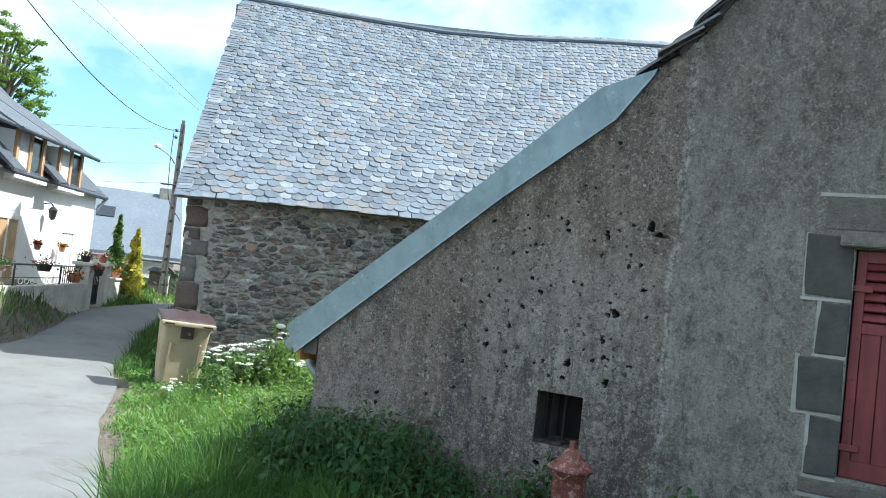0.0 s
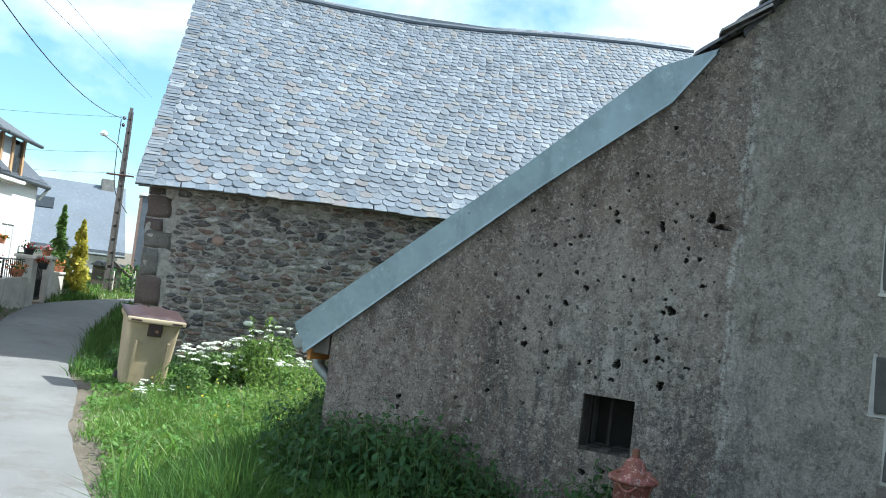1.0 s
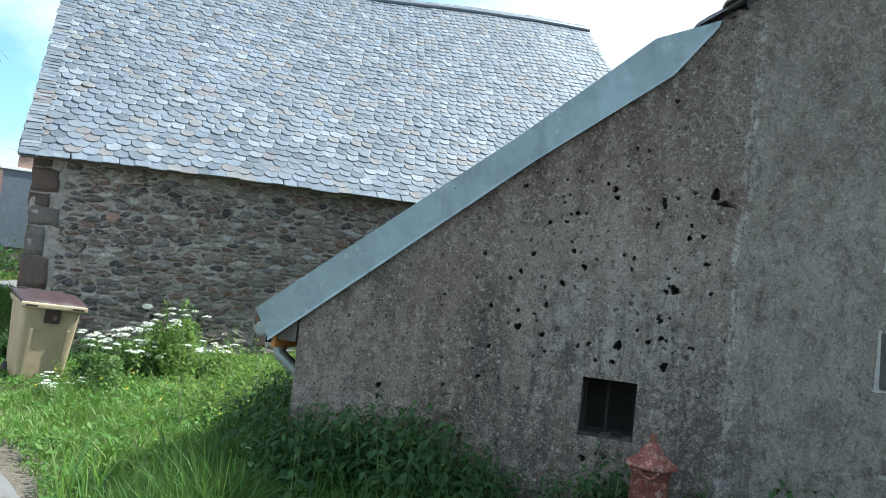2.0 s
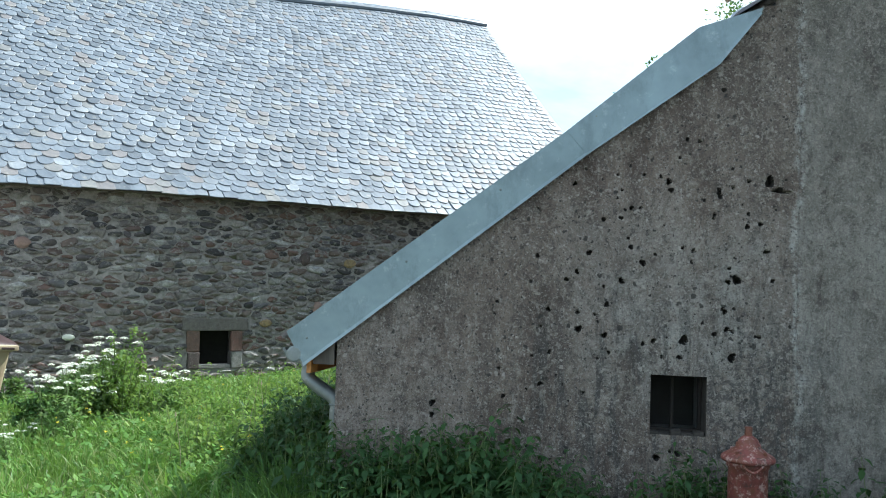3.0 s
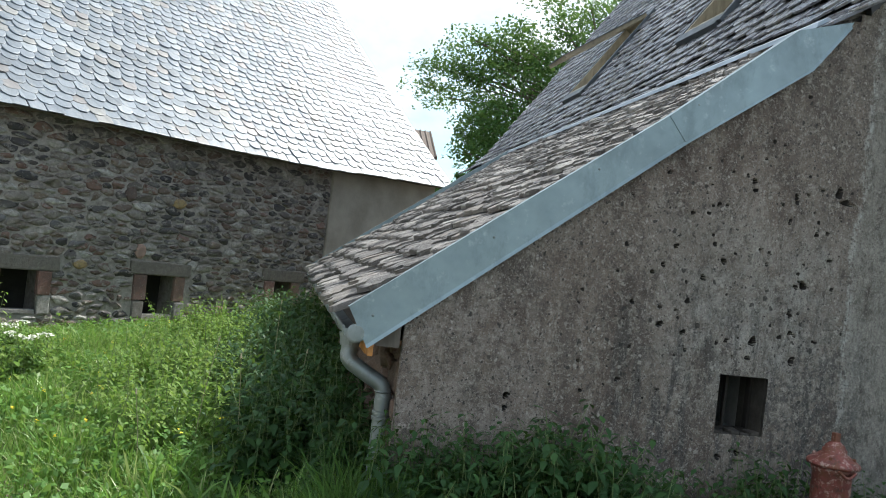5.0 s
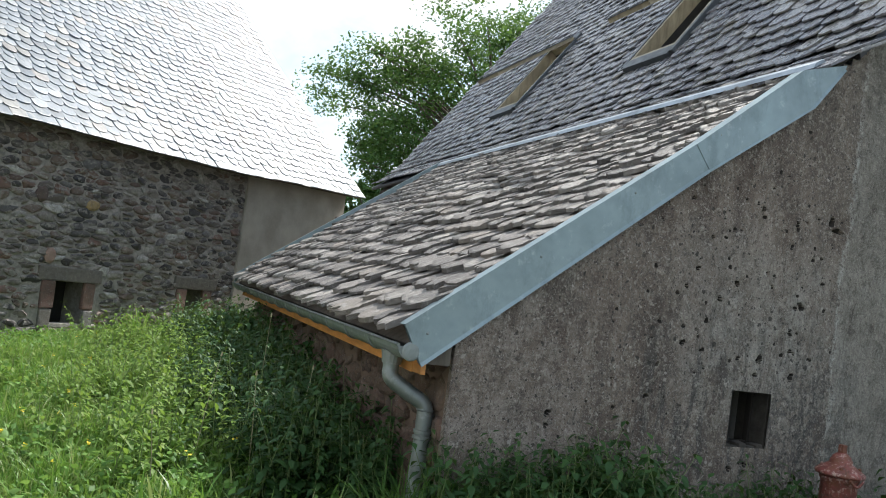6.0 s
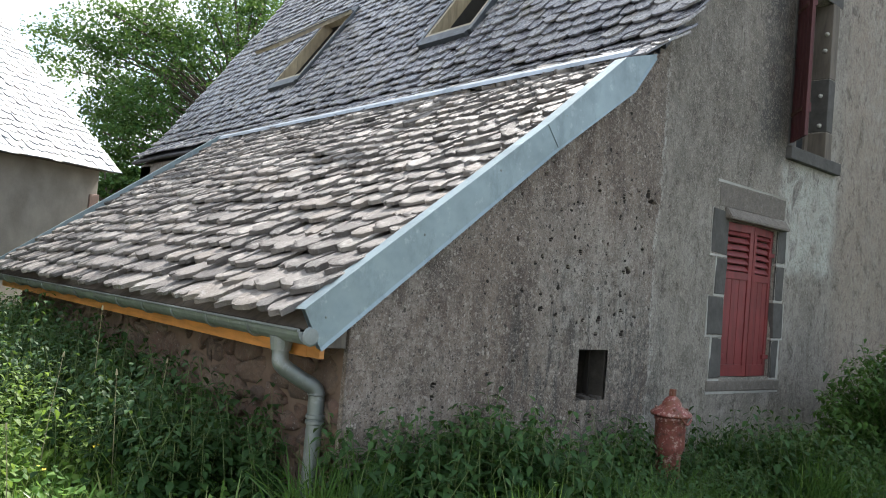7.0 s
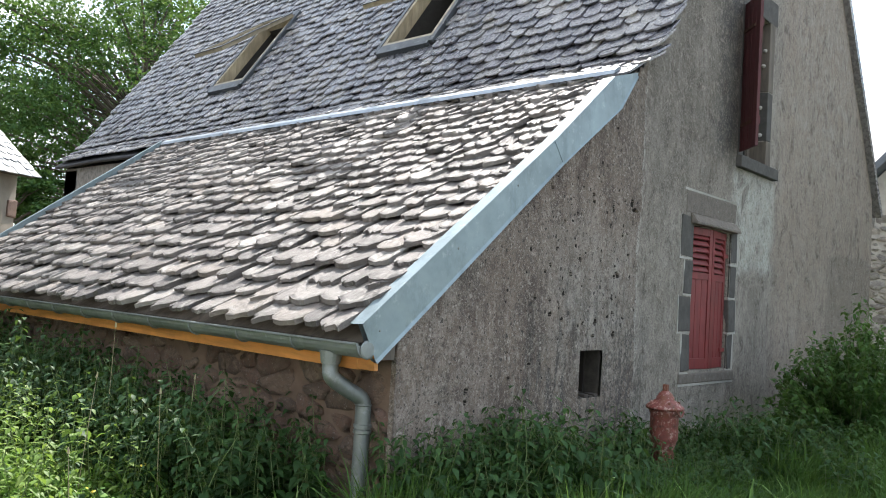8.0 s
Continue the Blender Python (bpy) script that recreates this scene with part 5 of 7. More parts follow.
M["dark_zinc"] = zinc("dark_grey_flashing", (0.12, 0.13, 0.14), 0.5)
build_skylight(*SKY[0], 20)
build_skylight(*SKY[1], 20)


# ---- hydrant and bin ----
def build_hydrant():
    x, y, z = 2.37, -0.44, ground_z(2.37, -0.44) - 0.09
    t = thing("hydrant", (x, y, z), "old cast-iron street hydrant with flaking red paint", "hydrant")
    m = Matrix.Translation((x, y, z)) @ Matrix.Diagonal((0.93, 0.93, 1.0, 1.0))
    body = lathe([(0.15, 0), (0.15, 0.05), (0.105, 0.07), (0.088, 0.12), (0.085, 0.44), (0.094, 0.452), (0.094, 0.47), (0.104, 0.485), (0.106, 0.50), (0.106, 0.66), (0.114, 0.672), (0.118, 0.695)], 32)
    part("body", body, M["hydrant"], t, "", m, True)
    part("cap", lathe([(0.112, 0.695), (0.140, 0.697), (0.146, 0.708), (0.142, 0.720), (0.124, 0.733), (0.098, 0.746), (0.080, 0.760), (0.068, 0.764), (0.066, 0.786), (0.058, 0.791), (0.052, 0.806), (0.034, 0.820), (0.024, 0.826)], 32), M["hydrant"], t, "domed cap of worn red paint", m, True)
    part("spindle", box(-0.018, 0.018, -0.018, 0.018, 0.820, 0.872, 0.003), M["hydrant_rust"], t, "square rusty spindle", m)
    pts = [(-0.055 + 0.11 * k / 10, -0.131 - 0.004 * math.sin(math.pi * k / 10), 0.695 - 0.035 * math.sin(math.pi * k / 10)) for k in range(11)]
    part("lifting_loop", tube(pts, 0.008, 8), M["hydrant"], t, "", m)
    for a in range(4):
        q = m @ pose(0, 0, 0, 0, 0, 45 + 90 * a) @ Matrix.Translation((0.105, 0, 0.735))
        part("bolt", lathe([(0.011, 0), (0.011, 0.016), (0.006, 0.02)], 6), M["hydrant_rust"], t, "", q)


def hydrant_paint(name, colour, rust):
    m = Mat(name, 0.6)
    c = m.mix(m.ramp(m.noise(24, 6, 0.7), (0.42, 0), (0.58, 1)), colour, tuple(1.5 * v for v in colour))
    c = m.mix(m.ramp(m.noise(11, 6, 0.75), (0.48, 0), (0.60, rust)), c, (0.16, 0.06, 0.03))
    c = m.mix(m.ramp(m.noise(30, 6, 0.75), (0.53, 0), (0.60, 0.8)), c, (0.46, 0.31, 0.27))
    c = m.mix(m.ramp(m.noise(17, 6, 0.8), (0.36, 0.8), (0.46, 0)), c, (0.05, 0.03, 0.022))
    m.color(c)
    m.bump(m.noise(60, 5, 0.7), 0.5, 0.004)
    return m.m


M["hydrant"] = hydrant_paint("flaking_red_paint", (0.150, 0.042, 0.034), 0.85)
M["hydrant_rust"] = hydrant_paint("rusty_spindle_paint", (0.14, 0.05, 0.03), 0.9)
build_hydrant()


def plastic(name, colour):
    m = Mat(name, 0.5)
    c = m.mix(m.ramp(m.noise(3, 5), (0.35, 0), (0.7, 1)), tuple(0.82 * v for v in colour), tuple(1.08 * v for v in colour))
    c = m.mix(m.ramp(m.noise(9, 6, 0.75), (0.58, 0), (0.70, 0.45)), c, tuple(0.45 * v for v in colour))
    m.color(c)
    m.bump(m.noise(120, 3), 0.12, 0.002)
    return m.m


M["bin_body"] = plastic("tan_bin_plastic", (0.43, 0.345, 0.225))
M["bin_lid"] = plastic("brown_lid_plastic", (0.055, 0.030, 0.029))
M["rubber"] = simple("black_rubber", (0.025, 0.025, 0.025), 0.8)


def build_bin():
    at = (-4.90, 2.85, -0.22)
    m = Matrix.Translation(at) @ pose(0, 0, 0, 0, 5.0, 0) @ pose(0, 0, 0, 0, 0, 56)
    t = tagged(new("wheelie_bin"), "tan wheeled refuse bin with a brown lid on the verge", "bin")
    place(t, None, m)
    # front is -y; the body widens upward
    bm = bmesh.new()
    lo, hi = (0.25, 0.27), (0.335, 0.36)

    def ring(hx, hy, z, cy=0.0, r=0.05):
        out = []
        for sx, sy in ((1, 1), (-1, 1), (-1, -1), (1, -1)):
            for k in range(4):
                a = math.atan2(sy, sx) - math.pi / 4 + math.pi / 6 * k
                out.append(bm.verts.new((sx * (hx - r) + r * math.cos(a), cy + sy * (hy - r) + r * math.sin(a), z)))
        return out

    rings = [ring(lo[0], lo[1], 0.02), ring(lo[0] + 0.01, lo[1] + 0.01, 0.06), ring(hi[0] - 0.02, hi[1] - 0.02, 0.88), ring(hi[0], hi[1], 0.89), ring(hi[0] + 0.012, hi[1] + 0.012, 0.93), ring(hi[0] + 0.012, hi[1] + 0.012, 0.955)]
    for a, b in zip(rings, rings[1:]):
        for i in range(16):
            j = (i + 1) % 16
            bm.faces.new((a[i], a[j], b[j], b[i]))
    bm.faces.new(rings[0][::-1])
    bm.faces.new(rings[-1])
    body = part("body", bm, M["bin_body"], t, "tan tapered plastic body", m)
    for x in (-0.19, 0.20):
        part("rib", prism([(x - 0.022, -0.255), (x + 0.022, -0.255), (x + 0.016, -0.30), (x - 0.016, -0.30)], "z", 0.06, 0.70, 0.006), M["bin_body"], body, "", m @ pose(0, -0.012, 0, 5.5, 0, 0))
    part("rim", box(-0.36, 0.36, -0.43, -0.345, 0.905, 0.965, 0.018), M["bin_body"], body, "", m)
    for x in (-0.25, 0.25):
        part("grip_hole", box(x - 0.065, x + 0.065, -0.4335, -0.41, 0.922, 0.945, 0.006), M["bin_lid"], body, "dark handle slot", m)
    part("lock_plate", box(-0.085, 0.085, -0.385, -0.352, 0.74, 0.905, 0.01), M["bin_lid"], body, "brown lock plate", m)
    part("lock_knob", lathe([(0.03, 0), (0.03, 0.015), (0.015, 0.02)], 14), M["iron"], body, "", m @ Matrix.Translation((0.02, -0.386, 0.81)) @ pose(0, 0, 0, 90, 0, 0))
    bm = bmesh.new()
    nx, ny = 10, 8
    g = []
    for i in range(nx + 1):
        for j in range(ny + 1):
            u, v = i / nx * 2 - 1, j / ny * 2 - 1
            g.append(bm.verts.new((u * 0.36, v * 0.39 + 0.0, 0.962 + 0.034 * (1 - abs(u) ** 6) * (1 - abs(v) ** 6) + 0.022 * (v + 1) - 0.014 * math.cos(u * 9) * (abs(v) < 0.8))))
    for i in range(nx):
        for j in range(ny):
            k = i * (ny + 1) + j
            bm.faces.new((g[k], g[k + ny + 1], g[k + ny + 2], g[k + 1]))
    geom = bmesh.ops.extrude_face_region(bm, geom=bm.faces[:])
    for v in geom["geom"]:
        if isinstance(v, bmesh.types.BMVert):
            v.co.z -= 0.012
    lid = part("lid", bm, M["bin_lid"], t, "brown domed lid", m, True)
    for x in (-0.2, 0.2):
        part("hinge_knuckle", tube([(x - 0.07, 0.40, 0.98), (x + 0.07, 0.40, 0.98)], 0.025, 10), M["bin_lid"], lid, "", m)
    for x in (-0.27, 0.27):
        w = part("wheel", lathe([(0.02, -0.03), (0.085, -0.03), (0.10, -0.02), (0.10, 0.02), (0.085, 0.03), (0.02, 0.03)], 20), M["rubber"], t, "", m @ Matrix.Translation((x, 0.22, 0.06)) @ pose(0, 0, 0, 0, 90, 0))
    part("axle", tube([(-0.27, 0.22, 0.06), (0.27, 0.22, 0.06)], 0.012, 8), M["iron"], t, "", m)


build_bin()


# ---- pole, wires and the houses beyond ----
M["white_wall"] = simple("white_house_paint", (0.80, 0.78, 0.74), 0.9, 0, 0.06, 2, 0.2, 50)
M["far_slate"] = slate_material("far_slate", [(0.15, 0.175, 0.21), (0.19, 0.215, 0.25), (0.13, 0.155, 0.185), (0.17, 0.195, 0.23)], 0.6, (0.34, 0.35, 0.35), 0.35)
M["dark_far_slate"] = slate_material("dark_village_slate", [(0.095, 0.11, 0.13), (0.13, 0.145, 0.165), (0.08, 0.09, 0.11), (0.11, 0.12, 0.135)], 0.7, (0.30, 0.29, 0.26), 0.5, relief=1.0)
M["concrete"] = simple("old_concrete", (0.56, 0.52, 0.46), 0.92, 0, 0.3, 3, 0.6, 40)
M["pole"] = simple("grey_brown_pole_concrete", (0.13, 0.115, 0.105), 0.9, 0, 0.25, 5, 0.4, 40)
M["black_iron"] = simple("black_painted_iron", (0.02, 0.02, 0.022), 0.5)
M["curtain"] = simple("pale_curtain", (0.55, 0.56, 0.58), 0.8)
M["orange_wood"] = wood("honey_wood", (0.50, 0.30, 0.15), 0.6)
M["terracotta"] = simple("terracotta", (0.42, 0.17, 0.09), 0.85)
M["red_petal"] = leafy("red_geranium", [(0.65, 0.02, 0.03), (0.70, 0.06, 0.05), (0.60, 0.02, 0.06)], 0.6, 0.25)
M["pink_petal"] = leafy("pink_geranium", [(0.70, 0.16, 0.30), (0.62, 0.10, 0.24), (0.75, 0.35, 0.42)], 0.6, 0.25)
M["orange_petal"] = leafy("orange_flower", [(0.80, 0.22, 0.05), (0.75, 0.12, 0.04), (0.85, 0.40, 0.10)], 0.6, 0.25)
M["tile_brown"] = simple("brown_roof_tile", (0.165, 0.128, 0.108), 0.9, 0, 0.3, 8, 0.7, 20)
M["brick"] = simple("dull_chimney_brick", (0.30, 0.20, 0.16), 0.9, 0, 0.3, 12, 0.6, 40)
M["conifer"] = leafy("dark_conifer", [(0.12, 0.21, 0.06), (0.16, 0.26, 0.07), (0.09, 0.17, 0.05)], 0.6, 0.42)
M["gold_conifer"] = leafy("golden_conifer", [(0.62, 0.52, 0.08), (0.70, 0.60, 0.12), (0.48, 0.45, 0.08)], 0.6, 0.42)


def leaf_arrays(centres, normals_spread, size, rng, droop=0.0):
    """Pointed leaves folded along the rib at the centres: four points and two triangles each."""
    n = len(centres)
    yaw = rng.uniform(0, 2 * np.pi, n)
    pit = rng.normal(-droop, normals_spread, n)
    d = np.stack([np.cos(yaw) * np.cos(pit), np.sin(yaw) * np.cos(pit), np.sin(pit)], -1)
    side = np.stack([-np.sin(yaw), np.cos(yaw), np.zeros(n)], -1)
    up = np.cross(d, side)
    roll = rng.normal(0, 0.5, n)[:, None]
    s2 = side * np.cos(roll) + up * np.sin(roll)
    sz = (size * rng.uniform(0.65, 1.3, n))[:, None]
    w = 0.32 * sz
    a = centres - d * sz * 0.5
    b = centres + d * sz * 0.5
    l = centres + s2 * w - up * w * 0.25
    r = centres - s2 * w - up * w * 0.25
    v = np.stack([a, l, b, r], 1).reshape(-1, 3)
    k = np.arange(n)[:, None] * 4
    f = np.stack([k + [0, 1, 2], k + [0, 2, 3]], 1).reshape(-1, 3)
    return v, f


def house_box(name, m, x0, x1, depth, z0, eave, ridge, wall_mat, roof_mat, label, category="house"):
    """A plain gabled house in its own frame: the front along x at y = 0."""
    t = tagged(new(name), label, category)
    place(t, None, m)
    part("wall", prism([(0, z0), (0, eave), (depth / 2, ridge - 0.1), (depth, eave), (depth, z0)], "x", x0, x1), wall_mat, t, "", m)
    for s in (0, 1):
        e = [(-0.16, eave - 0.05), (-0.16, eave + 0.05), (depth / 2, ridge + 0.06), (depth / 2, ridge - 0.06)]
        if s:
            e = [(depth - a, b) for a, b in e]
        part("roof", prism(e, "x", x0 - 0.2, x1 + 0.2), roof_mat, t, "", m)
    return t


WH = Matrix(((0.6, -0.8, 0, -15.5), (-0.8, -0.6, 0, 8.55), (0, 0, 1, 0), (0, 0, 0, 1)))


def flower_pot(name, at, r, h, pot, petal, rng, label, spread=1.25):
    r, h = r * 0.8, h * 0.85
    t = thing(name, at, label, "flower pot")
    m = Matrix.Translation(at)
    part("pot", lathe([(r * 0.7, 0), (r, h), (r * 1.08, h), (r * 1.08, h * 0.9), (r * 0.9, h * 0.88)], 14), pot, t, "", m)
    c = np.array(at) + np.array([0, 0, h * 1.2]) + rng.normal(0, 1, (70, 3)) * np.array([r, r, r * 0.5]) * spread * 0.6
    v, f = leaf_arrays(c, 0.6, 0.07, rng)
    raw("foliage", v, f, M["nettle"], t)
    c = np.array(at) + np.array([0, 0, h * 1.4]) + rng.normal(0, 1, (55, 3)) * np.array([r, r, r * 0.45]) * spread * 0.55
    v, f = leaf_arrays(c, 0.8, 0.06, rng)
    raw("blossom", v, f, petal, t)
    return t


def build_white_house():
    rng = np.random.default_rng(5)
    t = house_box("white_house", WH, -0.2, 14.0, 8.0, -0.6, 2.95, 6.4, M["white_wall"], M["dark_far_slate"], "white rendered house with slate dormers above a terrace")

    def p(name, bm, mat, label="", parent=None):
        return part(name, bm, mat, parent or t, label, WH)

    p("gutter", tube([(-0.35, -0.22, 2.90), (14.2, -0.22, 2.90)], 0.06, 8), M["dark_zinc"])
    p("gutter_end", tube([(-0.3, -0.22, 2.86), (-0.25, -0.14, 2.70), (-0.2, -0.06, 2.55)], 0.045, 8), M["zinc_pipe"])
    # dormers with timber posts, windows and small slate hoods
    for a, b in ((1.6, 3.1), (3.95, 5.4), (6.6, 8.1)):
        d = p("dormer", prism([(-0.12, 2.75), (-0.12, 3.75), (1.9, 3.85), (1.9, 2.75)], "x", a, b), M["white_wall"], "gabled roof dormer with pale timber posts")
        p("sill", box(a - 0.1, b + 0.1, -0.26, -0.121, 2.78, 2.90, 0.01), M["white_wall"], "", d)
        for x in (a, (a + b) / 2 - 0.05, b - 0.12):
            p("post", box(x, x + 0.12, -0.19, -0.122, 2.9, 3.78, 0.005), M["orange_wood"], "honey-coloured timber post", d)
        p("pane", box(a + 0.12, (a + b) / 2 - 0.05, -0.145, -0.123, 2.92, 3.74), M["glass"], "", d)
        p("curtain", box((a + b) / 2 + 0.07, b - 0.12, -0.15, -0.123, 2.92, 3.74), M["curtain"], "", d)
        p("dormer_roof", prism([(-0.38, 3.71), (-0.38, 3.79), (2.6, 5.42), (2.6, 5.30)], "x", a - 0.35, b + 0.35), M["dark_far_slate"], "", d)
        p("gutter", tube([(a - 0.4, -0.41, 3.75), (b + 0.4, -0.41, 3.75)], 0.045, 8), M["dark_zinc"], "", d)
        p("roof_cheek", prism([(-0.5, 2.86), (-0.5, 2.93), (0.3, 3.65), (0.3, 3.5)], "x", b + 0.12, b + 0.72), M["dark_far_slate"], "", d)
    # openings of the ground floor
    for a, b, z1, mat, nm in ((1.25, 2.05, 1.82, "curtain", "door"), (4.5, 5.5, 1.95, "orange_wood", "door"), (7.0, 8.2, 1.9, "orange_wood", "window")):
        q = p(nm, box(a, b, -0.03, -0.002, -0.1, z1), M[mat], "pale glazed door" if mat == "curtain" else "honey-coloured wooden door")
        p("frame", box(a - 0.09, a - 0.002, -0.06, 0.0, -0.1, z1 + 0.09, 0.006), M["white_wall"], "", q)
        p("frame", box(b + 0.002, b + 0.09, -0.06, 0.0, -0.1, z1 + 0.09, 0.006), M["white_wall"], "", q)
        p("frame", box(a, b, -0.06, 0.0, z1 + 0.002, z1 + 0.09, 0.006), M["white_wall"], "", q)
        p("mid_rail", box((a + b) / 2 - 0.03, (a + b) / 2 + 0.03, -0.045, -0.031, -0.1, z1), M["white_wall"], "", q)
    lamp = p("wall_lantern", lathe([(0.02, -0.12), (0.07, -0.08), (0.10, 0.10), (0.12, 0.11), (0.05, 0.18), (0.01, 0.2)], 8, at=(3.2, -0.22, 2.18)), M["black_iron"], "black wall lantern")
    p("bracket", tube([(3.2, -0.0, 2.42), (3.2, -0.15, 2.45), (3.2, -0.22, 2.38)], 0.015, 6), M["black_iron"], "", lamp)
    p("mailbox", box(0.35, 0.62, -0.12, -0.002, 1.0, 1.2, 0.03), M["nettle"], "small green wall box")
    # terrace wall, pillars, gate
    tw = tagged(new("terrace_wall"), "low stained concrete garden wall with pillars", "garden wall")
    place(tw, None, WH)

    def w(name, bm, mat, label=""):
        return part(name, bm, mat, tw, label, WH)

    w("wall", box(3.38, 4.62, -1.2, -1.0, -0.3, 0.72, 0.02), M["concrete"])
    w("wall", box(4.622, 14, -1.17, -0.98, -0.6, 0.70, 0.02), M["concrete"])
    w("wall", box(0.42, 1.80, -1.2, -1.0, -0.3, 0.78, 0.02), M["concrete"])
    w("coping", box(0.42, 1.80, -1.24, -0.96, 0.782, 0.84, 0.01), M["concrete"])
    for x in (3.2, 1.98, 0.25):
        pil = w("pillar", box(x - 0.17, x + 0.17, -1.25, -0.91, -0.3, 1.13, 0.015), M["concrete"])
        part("pillar_cap", prism([(x - 0.22, 1.131), (x + 0.22, 1.131), (x + 0.2, 1.20), (x - 0.2, 1.20)], "y", -1.31, -0.85, 0.01), M["concrete"], pil, "", WH)
    gate = tagged(new("garden_gate"), "narrow black iron garden gate", "gate")
    place(gate, None, WH)
    for x in np.linspace(2.2, 2.98, 8):
        part("bar", tube([(x, -1.10, 0.2), (x, -1.10, 1.12)], 0.016, 6), M["black_iron"], gate, "", WH)
    for z in (0.22, 0.66, 1.04):
        part("rail", box(2.17, 3.01, -1.115, -1.085, z, z + 0.04), M["black_iron"], gate, "", WH)
    part("panel", box(2.2, 2.98, -1.092, -1.086, 0.24, 0.68), M["black_iron"], gate, "", WH)
    rail = tagged(new("terrace_railing"), "thin dark iron terrace railing", "railing")
    place(rail, None, WH)
    part("top_rail", tube([(4.65, -1.1, 1.09), (14, -1.1, 1.13)], 0.02, 6), M["black_iron"], rail, "", WH)
    part("mid_rail", tube([(4.65, -1.1, 0.84), (14, -1.1, 0.86)], 0.010, 6), M["black_iron"], rail, "", WH)
    for x in (4.68, 6.95, 9.2, 11.5):
        part("post", tube([(x, -1.1, 0.69), (x, -1.1, 1.10)], 0.02, 6), M["black_iron"], rail, "", WH)
    for x in np.arange(3.5, 4.6, 0.12):
        part("bar", tube([(x, -1.08, 0.72), (x, -1.08, 1.09)], 0.009, 5), M["black_iron"], rail, "", WH)
    part("top_rail", tube([(3.38, -1.08, 1.09), (4.65, -1.08, 1.09)], 0.014, 6), M["black_iron"], rail, "", WH)
    for x in np.arange(4.95, 6.9, 0.28):
        part("scroll", tube([(x + 0.10 * math.cos(a), -1.1, 0.78 + 0.055 * math.sin(a)) for a in np.linspace(0, 6.283, 13)], 0.009, 5), M["white_wall"], rail, "white painted scrollwork", WH)

    def wp(x, y, z):
        return tuple(WH @ Vector((x, y, z)))

    flower_pot("flower_pot", wp(3.2, -1.08, 1.202), 0.15, 0.16, M["black_iron"], M["red_petal"], rng, "dark pot of red geraniums on a pillar")
    flower_pot("flower_pot", wp(1.98, -1.08, 1.202), 0.13, 0.14, M["terracotta"], M["pink_petal"], rng, "terracotta pot of pale pink flowers on a pillar")
    flower_pot("flower_pot", wp(0.25, -1.08, 1.202), 0.14, 0.15, M["concrete"], M["nettle"], rng, "stone pot of green leaves on a pillar")
    flower_pot("flower_pot", wp(3.2, -1.40, 0.92), 0.14, 0.16, M["black_iron"], M["red_petal"], rng, "hanging box of red geraniums")
    flower_pot("flower_pot", wp(3.85, -1.1, 0.74), 0.2, 0.18, M["terracotta"], M["orange_petal"], rng, "trough of orange and pink flowers on the wall")
    flower_pot("flower_pot", wp(1.02, -1.1, 0.842), 0.2, 0.16, M["terracotta"], M["orange_petal"], rng, "trough of red and orange flowers by the gate")
    flower_pot("flower_pot", wp(5.75, -1.16, 0.98), 0.2, 0.16, M["black_iron"], M["pink_petal"], rng, "dark trough of pink geraniums on the railing")
    flower_pot("flower_pot", wp(7.7, -1.16, 0.98), 0.2, 0.13, M["brick"], M["nettle"], rng, "brown trough of foliage on the railing")
    flower_pot("hanging_pot", wp(3.75, -0.2, 1.36), 0.1, 0.14, M["terracotta"], M["red_petal"], rng, "terracotta wall pot with red flowers")
    flower_pot("hanging_pot", wp(2.3, -0.2, 1.36), 0.1, 0.14, M["terracotta"], M["orange_petal"], rng, "terracotta wall pot with orange flowers")


build_white_house()


def build_far_house():
    m = Matrix(((0.60, -0.80, 0, -21.3), (0.80, 0.60, 0, 10.6), (0, 0, 1, 0), (0, 0, 0, 1)))
    t = house_box("far_house", m, -2.5, 4.4, 7.0, -0.5, 1.42, 3.75, M["white_wall"], M["far_slate"], "low white house under a wide grey slate roof")
    part("chimney", box(3.75, 4.2, 3.2, 3.8, 3.3, 4.05, 0.02), M["mortar"], t, "stubby grey chimney", m)
    part("gutter", tube([(-2.7, -0.33, 1.32), (4.6, -0.33, 1.32)], 0.05, 8), M["zinc_pipe"], t, "", m)
    sl = math.atan2(3.75 - 1.42, 3.5)
    for x, y in ((-0.6, 2.0), (2.0, 2.0), (-0.1, 0.75)):
        z = 1.42 + (3.75 - 1.42) / 3.5 * y + 0.09
        part("roof_window", box(-0.3, 0.3, -0.35, 0.35, 0.0, 0.05, 0.01), M["glass"], t, "", m @ Matrix.Translation((x, y, z)) @ pose(0, 0, 0, math.degrees(sl), 0, 0))
    part("door", box(3.2, 3.9, -0.03, -0.002, -0.1, 0.7), M["old_frame"], t, "", m)


